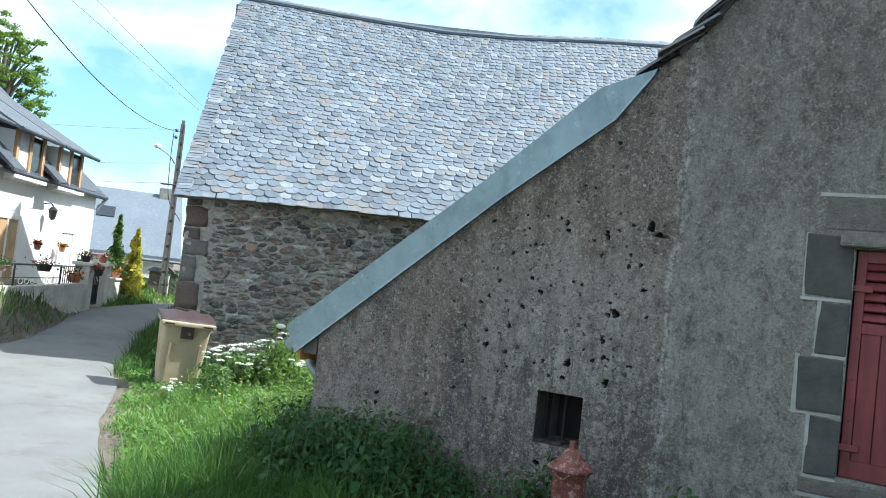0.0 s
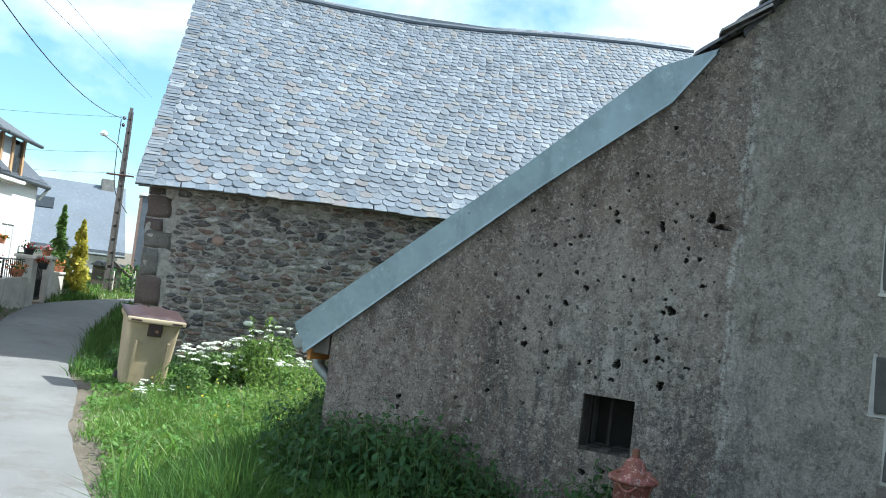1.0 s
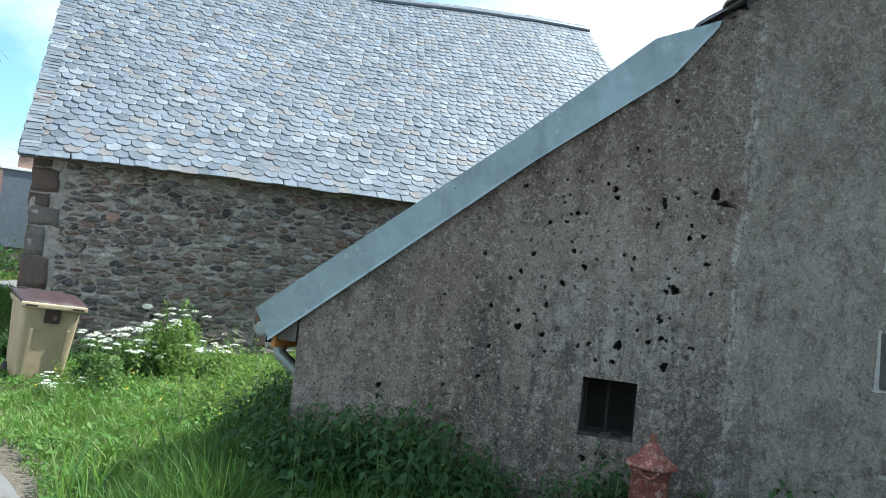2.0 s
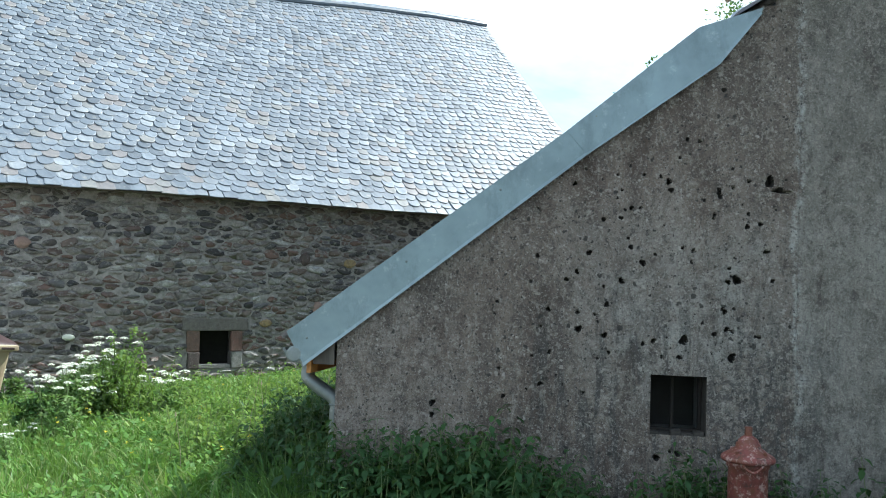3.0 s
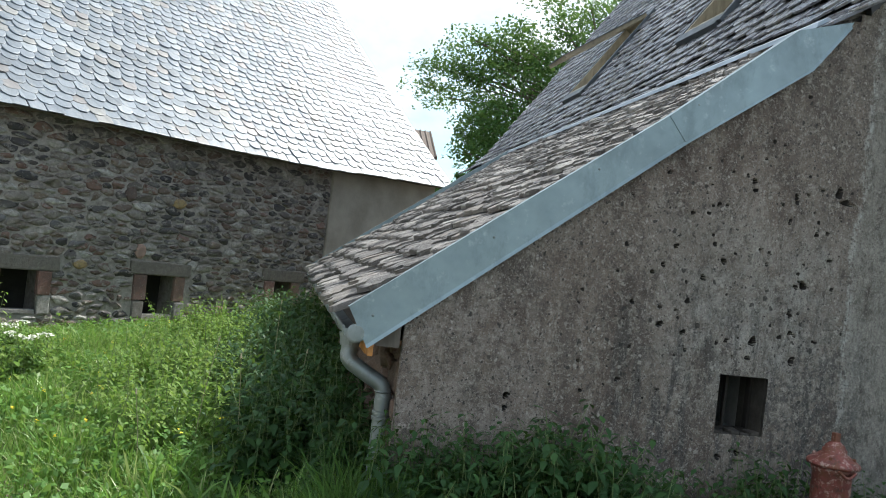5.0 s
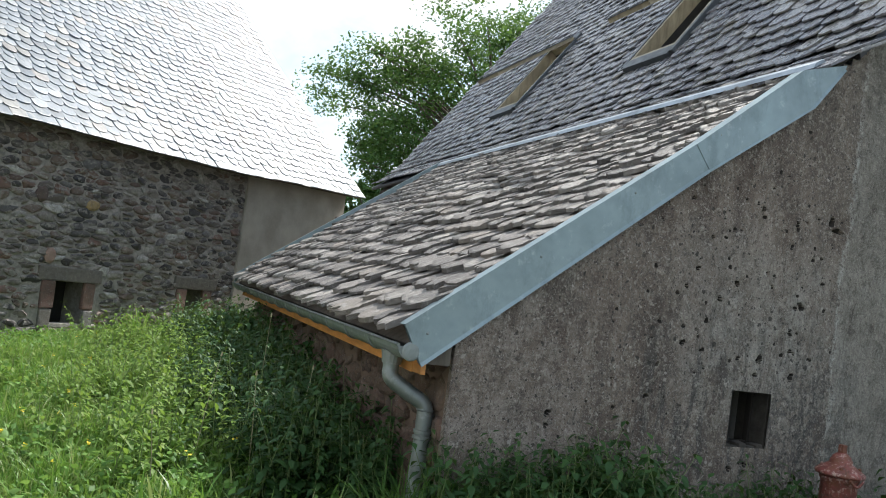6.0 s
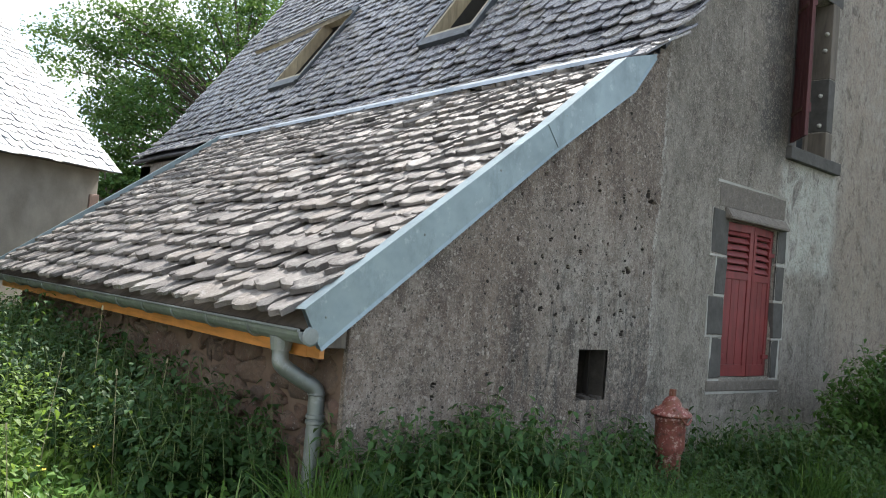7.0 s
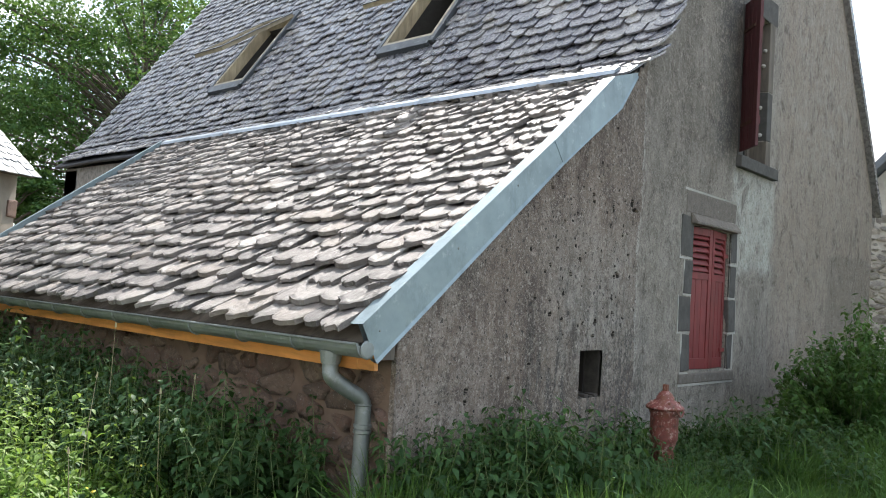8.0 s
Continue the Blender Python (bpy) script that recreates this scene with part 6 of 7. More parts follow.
def build_slate_gable():
    m = Matrix(((0.66, -0.75, 0, -16.35), (0.75, 0.66, 0, 12.75), (0, 0, 1, 0), (0, 0, 0, 1)))
    t = tagged(new("slate_hung_house"), "small house end hung with grey slates under a chimney", "house")
    place(t, None, m)
    part("wall", box(0, 2.6, 0, 1.2, 1.1, 3.25), M["far_slate"], t, "", m)
    part("plinth", box(0.03, 2.6, 0.03, 1.2, -0.4, 1.1), M["old_frame"], t, "", m)
    part("edge_board", box(-0.07, -0.002, -0.03, 1.2, 0.9, 3.2), M["brick"], t, "", m)
    part("coping", box(-0.1, 2.7, -0.05, 1.25, 3.252, 3.33, 0.01), M["white_wall"], t, "", m)
    ch = part("chimney", box(0.35, 0.72, 0.1, 0.5, 3.332, 3.75, 0.01), M["brick"], t, "", m)
    part("chimney_cap", prism([(0.28, 3.8), (0.52, 3.95), (0.79, 3.8)], "y", 0.03, 0.57), M["black_iron"], ch, "", m)
    part("chimney_lip", box(0.30, 0.77, 0.05, 0.55, 3.752, 3.79), M["white_wall"], ch, "", m)
    f = tagged(new("garden_fence"), "short grey fence posts with a climbing vine", "fence")
    place(f, None, m)
    for x in (-0.5, 0.05, 0.7, 1.3):
        part("post", tube([(x, -1.5, 0.2), (x, -1.5, 1.0)], 0.035, 6), M["concrete"], f, "", m)
    part("wire", tube([(-0.6, -1.5, 0.85), (1.6, -1.5, 0.85)], 0.008, 5), M["iron"], f, "", m)
    sh = tagged(new("garden_shed"), "small dark shed beside the pole", "shed")
    place(sh, None, m)
    part("body", box(-1.1, -0.3, -0.4, 0.6, 0.0, 1.02), M["old_frame"], sh, "", m)
    part("roof", prism([(-1.2, 1.022), (-0.2, 1.022), (-0.25, 1.10), (-1.0, 1.16)], "y", -0.5, 0.7), M["dark_zinc"], sh, "", m)
    rng = np.random.default_rng(8)
    o = np.array(m @ Vector((0.3, -1.5, 0.75)))
    c = o + rng.normal(0, 1, (500, 3)) * np.array([0.5, 0.5, 0.2])
    v, fc = leaf_arrays(c, 0.6, 0.13, rng)
    tagged(raw("garden_vine", v, fc, M["nettle"]), "leafy vine tangled on the fence", "vine", kind="stuff")


def build_pole():
    b, tp = Vector((-15.6, 11.25, 0.2)), Vector((-15.6, 11.2, 5.45))
    t = thing("utility_pole", b, "tapered concrete pole with ladder-like openings and a street lamp", "utility pole")
    d = (Vector((4, -5, 0)) - b).normalized()
    m = Matrix.Translation(b) @ pose(0, 0, 0, 0, 0, math.degrees(math.atan2(d.y, d.x)) + 90)
    h = tp.z - b.z
    for s in (-1, 1):
        part("flange", prism([(s * 0.085 - 0.025, 0), (s * 0.085 + 0.025, 0), (s * 0.045 + 0.022, h), (s * 0.045 - 0.022, h)], "y", -0.08, 0.08), M["pole"], t, "", m)
    for z in np.arange(0.12, h, 0.38):
        k = 0.085 + (0.045 - 0.085) * z / h
        part("rung", box(-k, k, -0.07, 0.07, z, z + 0.31), M["pole"], t, "", m)
    part("web", prism([(-0.07, 0), (0.07, 0), (0.035, h), (-0.035, h)], "y", -0.02, 0.02), M["pole"], t, "", m)
    part("cross_arm", tube([(-0.42, -0.1, 3.42), (0.3, -0.1, 3.44)], 0.025, 6), M["iron"], t, "", m)
    arm = part("lamp_arm", tube(curve([(-0.1, -0.1, 4.05), (-0.25, -0.2, 4.25), (-0.58, -0.35, 4.42)], 5), 0.022, 6), M["zinc_pipe"], t, "", m)
    part("lamp_head", lathe([(0.02, -0.02), (0.09, 0.0), (0.11, 0.06), (0.06, 0.12), (0.02, 0.14)], 12, at=(-0.62, -0.37, 4.42)), M["white_wall"], arm, "white street-lamp head", m)
    part("strut", tube([(0.1, 0.05, 1.0), (0.9, 0.4, 0.35)], 0.04, 6), M["old_frame"], t, "", m)
    for k, z in enumerate((0.2, 0.0)):
        part("insulator", lathe([(0.03, 0), (0.05, 0.05), (0.03, 0.09), (0.01, 0.1)], 8, at=(-0.16, -0.05, h - 0.25 - z)), M["black_iron"], t, "", m)
    top = tp - Vector((0, 0, 0.22))
    for start, end, sag, r in ((top, (0.74, -7.45, 7.05), 1.4, 0.009), (Vector((-20, 15.5, 7.0)), (-3.83, -4.52, 5.98), 0.06, 0.0045), (Vector((-20, 15.8, 7.1)), (-2.44, -5.28, 6.08), 0.06, 0.0045)):
        e = Vector(end)
        pts = [start.lerp(e, i / 24) - Vector((0, 0, sag * 4 * (i / 24) * (1 - i / 24))) for i in range(25)]
        tagged(part("overhead_wire", tube(pts, r, 5), M["black_iron"]), "thin black overhead wire slung from the pole", "wire", "overhead wires")
    for e, z in (((-24, 3.0, 5.0), 5.3), ((-26, 6.0, 4.3), 4.3), ((-25, 4.5, 3.7), 3.7), ((-14.5, 14.8, 4.6), 3.75)):
        s = Vector((-15.6, 11.2, z))
        pts = [s.lerp(Vector(e), i / 16) - Vector((0, 0, 0.35 * 4 * (i / 16) * (1 - i / 16))) for i in range(17)]
        tagged(part("overhead_wire", tube(pts, 0.004, 5), M["black_iron"]), "thin black overhead wire slung from the pole", "wire", "overhead wires")
    drop = [(-15.72, 11.05, 5.2), (-15.78, 11.1, 4.2), (-15.7, 11.15, 3.2), (-15.5, 11.5, 2.6)]
    tagged(part("overhead_wire", tube(curve(drop, 6), 0.012, 5), M["black_iron"]), "black service cable hanging beside the pole", "wire", "overhead wires")


def build_right_house():
    m = Matrix()
    t = thing("stone_house", (14, -2, 0), "neighbouring house of pale-jointed rubble stone", "house")
    part("wall", prism([(-6, -0.6), (-6, 3.4), (-2, 6.9), (1.6, 3.3), (1.6, -0.6)], "x", 12.5, 18), M["pale_mortar"], t)
    part("roof", prism([(1.9, 3.05), (1.9, 3.2), (-2, 7.1), (-2, 6.92)], "x", 12.2, 18.2), M["far_slate"], t)
    part("roof", prism([(-6.3, 3.05), (-6.3, 3.2), (-2, 7.1), (-2, 6.92)], "x", 12.2, 18.2), M["far_slate"], t)
    cells = rubble_cells(-4.0, 1.55, 0.9, 3.2, 0.30, 0.16, lambda u, z: 0.4 < u < 0.85 and 2.7 < z < 3.2)
    mm = Matrix(((0, -1, 0, 12.5), (1, 0, 0, 0), (0, 0, 1, 0), (0, 0, 0, 1)))
    rubble(cells, mm, "stone", t, M["pale_stone"], 0.016, 0.025, lambda u, z: u > 0.0, 120, "pale rubble stones")
    part("window", box(12.46, 12.52, 0.42, 0.82, 2.75, 3.12), M["glass"], t)
    part("door", box(12.45, 12.51, -0.6, 0.35, -0.4, 1.5), M["old_frame"], t, "dark plank door")
    part("wire", tube([(8.75, 0.24, 4.5), (10.5, 1.0, 4.75), (12.5, 1.9, 5.3)], 0.012, 6), M["black_iron"], t)


def build_outhouse():
    t = thing("tiled_outhouse", (3.1, 27, 0), "outhouse with a brown tiled roof behind the trees", "outhouse")
    part("wall", box(2.1, 4.1, 25.3, 29, -0.5, 5.05), M["mortar"], t)
    for s, nm in ((1, "front"), (-1, "back")):
        e = [(27 - s * 2.1, 5.05), (27 - s * 2.1, 5.15), (27, 6.35), (27, 6.2)]
        part("roof", prism(e, "x", 1.9, 4.3), M["tile_brown"], t)
    for k in range(13):
        x = 1.92 + k * 0.195
        part("tile_roll", tube([(x, 24.88, 5.15), (x, 27.0, 6.36)], 0.035, 6), M["tile_brown"], t)


build_far_house()
build_slate_gable()
build_pole()
build_right_house()
build_outhouse()


# ---- trees ----
def build_tree(name, base, centre, radii, clusters, per, leaf, seed, label, mat, trunk_r=0.3):
    rng = np.random.default_rng(seed)
    t = thing(name, base, label, "tree")
    base, centre = Vector(base), Vector(centre)
    top = Vector((centre.x, centre.y, centre.z + radii[2] * 0.55))
    spine = curve([base, base.lerp(top, 0.35) + Vector((0.25, 0.1, 0)), base.lerp(top, 0.7) + Vector((-0.2, 0.1, 0)), top], 5)
    part("trunk", tube(spine, [trunk_r * (1 - 0.85 * i / (len(spine) - 1)) for i in range(len(spine))], 10), M["bark"], t)
    cs = []
    while len(cs) < clusters:
        p = rng.normal(0, 1, 3)
        p = p / np.linalg.norm(p) * rng.uniform(0.35, 1.0) ** 0.6
        q = np.array(centre) + p * np.array(radii)
        if q[2] < base.z + 0.6:
            continue
        lump = noise.noise(Vector(p) * 1.7 + Vector((seed, 0, 0)))
        if lump < -0.22:
            continue
        cs.append(np.array(centre) + p * np.array(radii) * (0.9 + 0.35 * lump))
    bm = bmesh.new()
    for c in cs[::3]:
        c = Vector(c)
        k = min(max((c.z - base.z) / max(top.z - base.z, 0.1) * 0.75, 0.18), 0.92)
        s = spine[int(k * (len(spine) - 1))]
        mid = s.lerp(c, 0.55) + Vector((0, 0, 0.25 * radii[2] * 0.3))
        tube([s, mid, c], [trunk_r * 0.22, trunk_r * 0.12, 0.02], 5, bm)
    tagged(part("limb", bm, M["bark"], t), kind="stuff")
    pts = []
    for c in cs:
        s = rng.uniform(0.45, 1.0) * 0.095 * (radii[0] + radii[1]) / 2
        pts.append(c + np.clip(rng.normal(0, 1, (per, 3)), -1.7, 1.7) * np.array([s, s, s * 0.38]))
    v, f = leaf_arrays(np.concatenate(pts), 0.5, leaf, rng, 0.35)
    raw("crown", v, f, mat, t, label="layered green foliage with gaps of sky")


build_tree("tree", (8.2, 20.5, 0.1), (8.7, 20.2, 5.9), (6.9, 4.5, 5.0), 560, 175, 0.12, 3, "broad leafy tree standing behind the house", M["tree_leaf"])
build_tree("tree", (12.5, 24.0, 0.1), (12.5, 24.0, 6.5), (5, 4, 5.5), 260, 150, 0.15, 4, "leafy tree among others behind the roof", M["tree_leaf"])
build_tree("tree", (3.9, 17.0, 0.1), (4.0, 17.0, 2.2), (1.7, 1.5, 1.7), 110, 150, 0.13, 6, "low dark tree between barn and house", M["tree_leaf"], 0.16)
build_tree("tree", (-25.0, 11.0, 1.0), (-25.2, 11.0, 7.0), (1.7, 1.7, 2.9), 170, 110, 0.11, 9, "pale green tree behind the white house", M["sun_herb"])


def conifer(at, h, r, seed, mat, label):
    rng = np.random.default_rng(seed)
    t = thing("conifer", at, label, "shrub")
    part("trunk", tube([at, (at[0], at[1], at[2] + h * 0.9)], [0.05, 0.01], 6), M["bark"], t)
    n = 2600
    z = rng.uniform(0.02, 1, n)
    a = rng.uniform(0, 6.283, n)
    rad = r * (1 - z) ** 0.75 * (0.35 + 0.65 * rng.random(n)) * (0.8 + 0.35 * np.sin(z * 23 + 2 * a)) * (0.85 + 0.3 * np.sin(3 * a + seed))
    c = np.stack([at[0] + rad * np.cos(a), at[1] + rad * np.sin(a), at[2] + 0.05 + z * h], -1)
    v, f = leaf_arrays(c, 0.6, 0.11, rng, -0.5)
    raw("foliage", v, f, mat, t)


conifer((-14.35, 8.62, 0.35), 2.05, 0.35, 1, M["conifer"], "slim dark green conifer beside the garden wall")
conifer((-14.0, 8.95, 0.35), 1.75, 0.42, 2, M["gold_conifer"], "bright golden-yellow conifer beside the garden wall")


# ---- grass, weeds and flowers ----
def ground_np(x, y):
    z = 0.05 * np.clip(x, -7, 0) + 0.03 * np.clip(y, 0, 9)
    z = z + np.where(x < -8, 0.06 * np.minimum(-8 - x, 14), 0)
    off = np.clip((np.interp(x, [p[0] for p in ROAD_L], [p[1] for p in ROAD_L]) - 0.05 - y) / 0.75, 0, 1)
    return z + np.where((x > -13) & (x < -2), 0.88 * off * off * (3 - 2 * off) * np.clip((x + 12.9) / 1.6, 0, 1), 0)


def free_ground(x, y, margin):
    """True where the verge is open soil: off the lane and outside the buildings."""
    r = np.interp(x, [p[0] for p in ROAD_R], [p[1] for p in ROAD_R])
    l = np.interp(x, [p[0] for p in ROAD_L], [p[1] for p in ROAD_L])
    ok = (y > r + margin) | (y < l - margin)
    ok &= ~((x > 0.02) & (x < HX1 + 0.03) & (y > gable_y(x)) & (y < H_LEN) & ((x > 2.5) | (y < L_FAR)))
    u, d = x * B_DIR.x + y * B_DIR.y, x * B_N.x + y * B_N.y
    ok &= ~((u > B_U0 - 0.02) & (u < B_U1 + 0.02) & (d > 7.38) & (d < 16.2))
    q = (x + 15.5) * -0.8 + (y - 8.55) * -0.6
    s = (x + 15.5) * 0.6 + (y - 8.55) * -0.8
    ok &= ~((q > np.where(s > 4.7, -1.2, -1.28)) & (s > -0.3) & (s < 14.5) & (q < 8.2))
    return ok


def blades(x, y, h, w, rng, lean=0.45):
    n = len(x)
    z = ground_np(x, y) - 0.06
    a = rng.uniform(0, 2 * np.pi, n)
    b = rng.uniform(0, 2 * np.pi, n)
    bend = h * np.abs(rng.normal(lean, 0.3, n))
    sx, sy = np.cos(a) * w, np.sin(a) * w
    bx, by = np.cos(b) * bend, np.sin(b) * bend
    v = np.zeros((n, 7, 3))
    for k, (t, ww) in enumerate(((0.0, 1.0), (0.4, 0.85), (0.75, 0.55))):
        for s, i in ((-1, 0), (1, 1)):
            v[:, 2 * k + i, 0] = x + s * sx * ww + bx * t * t
            v[:, 2 * k + i, 1] = y + s * sy * ww + by * t * t
            v[:, 2 * k + i, 2] = z + h * t * (1 - 0.12 * t)
    v[:, 6, 0], v[:, 6, 1], v[:, 6, 2] = x + bx, y + by, z + h * (1 - 0.28 * np.clip(bend / h, 0, 1))
    k = np.arange(n)[:, None] * 7
    f = np.stack([k + [0, 1, 3], k + [0, 3, 2], k + [2, 3, 5], k + [2, 5, 4], k + [4, 5, 6]], 1).reshape(-1, 3)
    return v.reshape(-1, 3), f


def sow(name, box_, count, h_of, w, seed, margin, label, mat="grass"):
    rng = np.random.default_rng(seed)
    x, y = rng.uniform(box_[0], box_[1], count), rng.uniform(box_[2], box_[3], count)
    edge = margin + 0.10 * np.sin(x * 5.1) * np.cos(y * 3.7) + rng.normal(0, 0.05, count)
    ok = free_ground(x, y, edge)
    x, y = x[ok], y[ok]
    clump = np.array([noise.noise((a * 1.6, b * 1.6, 2.0)) for a, b in zip(x, y)])
    h = h_of(x, y) * (1 + 0.75 * clump) * rng.uniform(0.45, 1.25, len(x))
    v, f = blades(x, y, np.maximum(h, 0.03), w * rng.uniform(0.6, 1.3, len(x)), rng)
    tagged(raw(name, v, f, M[mat]), label, "grass", kind="stuff")


def yard_height(x, y):
    r = np.interp(x, [p[0] for p in ROAD_R], [p[1] for p in ROAD_R])
    off = np.clip((y - r) / 1.6, 0.12, 1)
    d = -B_DIR.y * x + B_DIR.x * y
    low = np.clip((7.6 - d) / 2.2, 0.30, 1.0)
    near_bin = np.clip(np.hypot(x + 4.6, y - 2.4) / 1.1, 0.45, 1.0)
    return (0.23 * off + 0.04 * (x < -1)) * low * near_bin


M["herb"] = leafy("meadow_herb_leaf", [(0.11, 0.23, 0.05), (0.15, 0.29, 0.06), (0.09, 0.19, 0.042), (0.19, 0.32, 0.08)], 0.55, 0.42)
# meadow grass again, its colour darkened for the shaded gable strip and bank
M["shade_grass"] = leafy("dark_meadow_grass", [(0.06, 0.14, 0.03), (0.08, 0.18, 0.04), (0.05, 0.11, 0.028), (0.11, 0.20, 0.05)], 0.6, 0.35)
sow("yard_grass", (-6.8, 0.2, -2.2, 8.6), 170000, yard_height, 0.0048, 1, 0.20, "lush sunlit meadow grass in the yard")
sow("wall_grass", (-0.6, 9.0, -5.6, 0.0), 120000, yard_height, 0.0055, 2, 0.13, "long grass along the gable, toned dark for shade", "shade_grass")
sow("gable_grass", (-0.3, 5.5, -2.3, -0.2), 46000, lambda x, y: 0.40 - 0.10 * ((x > 1.3) & (x < 3.0)), 0.0055, 7, 0.13, "tall grass blades before the nettles, toned dark for shade", "shade_grass")
sow("bank_grass", (-15.5, -6.0, -6.0, 9.5), 70000, lambda x, y: 0.26 + 0 * x, 0.008, 3, 0.05, "rough grass bank beyond the lane", "shade_grass")
sow("lane_grass", (-6.0, 14.0, -17.0, -2.0), 45000, lambda x, y: 0.30 + 0 * x, 0.014, 8, 0.05, "rough grass on the far side of the lane")
sow("far_grass", (-24.0, -8.0, 7.0, 24.0), 45000, lambda x, y: 0.17 + 0 * x, 0.018, 4, 0.1, "bright grass beyond the lane's bend")
sow("back_grass", (-1.5, 14.0, -4.5, 13.0), 30000, lambda x, y: 0.32 + 0 * x, 0.012, 5, 0.3, "grass round the back of the house")


def herb_layer(name, box_, count, size, seed, label, mat):
    rng = np.random.default_rng(seed)
    x, y = rng.uniform(box_[0], box_[1], count), rng.uniform(box_[2], box_[3], count)
    ok = free_ground(x, y, 0.16 + 0.10 * np.sin(x * 5.1) * np.cos(y * 3.7))
    x, y = x[ok], y[ok]
    patch = np.array([noise.noise((a * 1.1, b * 1.1, 7.0)) for a, b in zip(x, y)])
    keep = patch + rng.normal(0, 0.12, len(x)) > -0.05
    x, y = x[keep], y[keep]
    c = np.stack([x, y, ground_np(x, y) + yard_height(x, y) * rng.uniform(0.1, 0.85, len(x))], -1)
    v, f = leaf_arrays(c, 0.45, size, rng, 0.15)
    tagged(raw(name, v, f, M[mat]), label, "weed", kind="stuff")


herb_layer("meadow_herb", (-6.6, 0.1, -2.0, 8.4), 42000, 0.055, 14, "broad-leaved herbs and clover among the grass", "herb")
herb_layer("verge_herb", (0.0, 7.0, -5.2, -0.4), 22000, 0.06, 15, "broad-leaved weeds in the long grass", "nettle")


def leaf_shape(size, width, rng):
    """A toothed pointed leaf with a folded rib along +x: twelve points."""
    st = [(0, 0.0), (0.18, 0.55), (0.42, 1.0), (0.70, 0.62), (1.0, 0.0)]
    curl = rng.uniform(0.1, 0.5)
    rib = [(t * size, 0.0, -curl * size * t * t) for t, _ in st]
    left = [(t * size * 0.98, w * width * size / 2, -curl * size * t * t + 0.12 * size * w * width) for t, w in st[1:4]]
    right = [(x, -y, z) for x, y, z in left]
    v = np.array(rib + left + right)
    f = [(0, 1, 5), (1, 2, 6), (1, 6, 5), (2, 3, 7), (2, 7, 6), (3, 4, 7), (0, 8, 1), (1, 9, 2), (1, 8, 9), (2, 10, 3), (2, 9, 10), (3, 10, 4)]
    return v, np.array(f)


def turn_z_y(v, yaw, pitch):
    c, s = math.cos(pitch), math.sin(pitch)
    v = v @ np.array([[c, 0, s], [0, 1, 0], [-s, 0, c]])
    c, s = math.cos(yaw), math.sin(yaw)
    return v @ np.array([[c, s, 0], [-s, c, 0], [0, 0, 1]])


def nettle_clump(stems, height, seed, leaf=0.105, mat="nettle"):
    rng = np.random.default_rng(seed)
    bm = bmesh.new()
    leaves = []
    for _ in range(stems):
        ox, oy = rng.normal(0, 0.17, 2)
        h = height * rng.uniform(0.65, 1.1)
        lx, ly = rng.normal(0, 0.10, 2) * h * 1.3
        pts = [Vector((ox + lx * t * t, oy + ly * t * t, h * t)) for t in (0, 0.35, 0.7, 1.0)]
        tube(pts, [0.005, 0.0045, 0.003, 0.0015], 5, bm, False)
        yaw = rng.uniform(0, 3.14)
        n = int(h / 0.062)
        for k in range(2, n + 1):
            t = k / n
            p = np.array([ox + lx * t * t, oy + ly * t * t, h * t])
            yaw += 1.57 + rng.normal(0, 0.2)
            size = leaf * (1.25 - 0.85 * t) * rng.uniform(0.8, 1.2) * min(1.0, 0.5 + t * 1.5)
            for s in (0, math.pi):
                v, f = leaf_shape(size * 1.2, 0.54, rng)
                v[:, 0] += 0.015
                leaves.append((turn_z_y(v, yaw + s + rng.normal(0, 0.15), rng.normal(-0.15, 0.25)) + p, f))
    t = new("nettle_clump")
    place(t, None, Matrix())
    tagged(part("stem", bm, M["stem"], t), kind="stuff")
    v, f = join(leaves)
    raw("foliage", v, f, M[mat], t)
    return t


def plant(source, spots, label, category, group, rng, sink=0.08):
    first = True
    for x, y, s in spots:
        if on_road(x, y, 0.5):
            continue
        m = pose(x, y, ground_z(x, y) - sink, rng.uniform(-4, 4), rng.uniform(-4, 4), rng.uniform(0, 360))
        if first:
            source.scale = (s, s, s)
            source.matrix_basis = m @ Matrix.Diagonal((s, s, s, 1))
            tagged(source, label, category, group)
            first = False
        else:
            source_scale = source.scale.copy()
            source.scale = (s, s, s)
            copy_thing(source, m)
            source.scale = source_scale


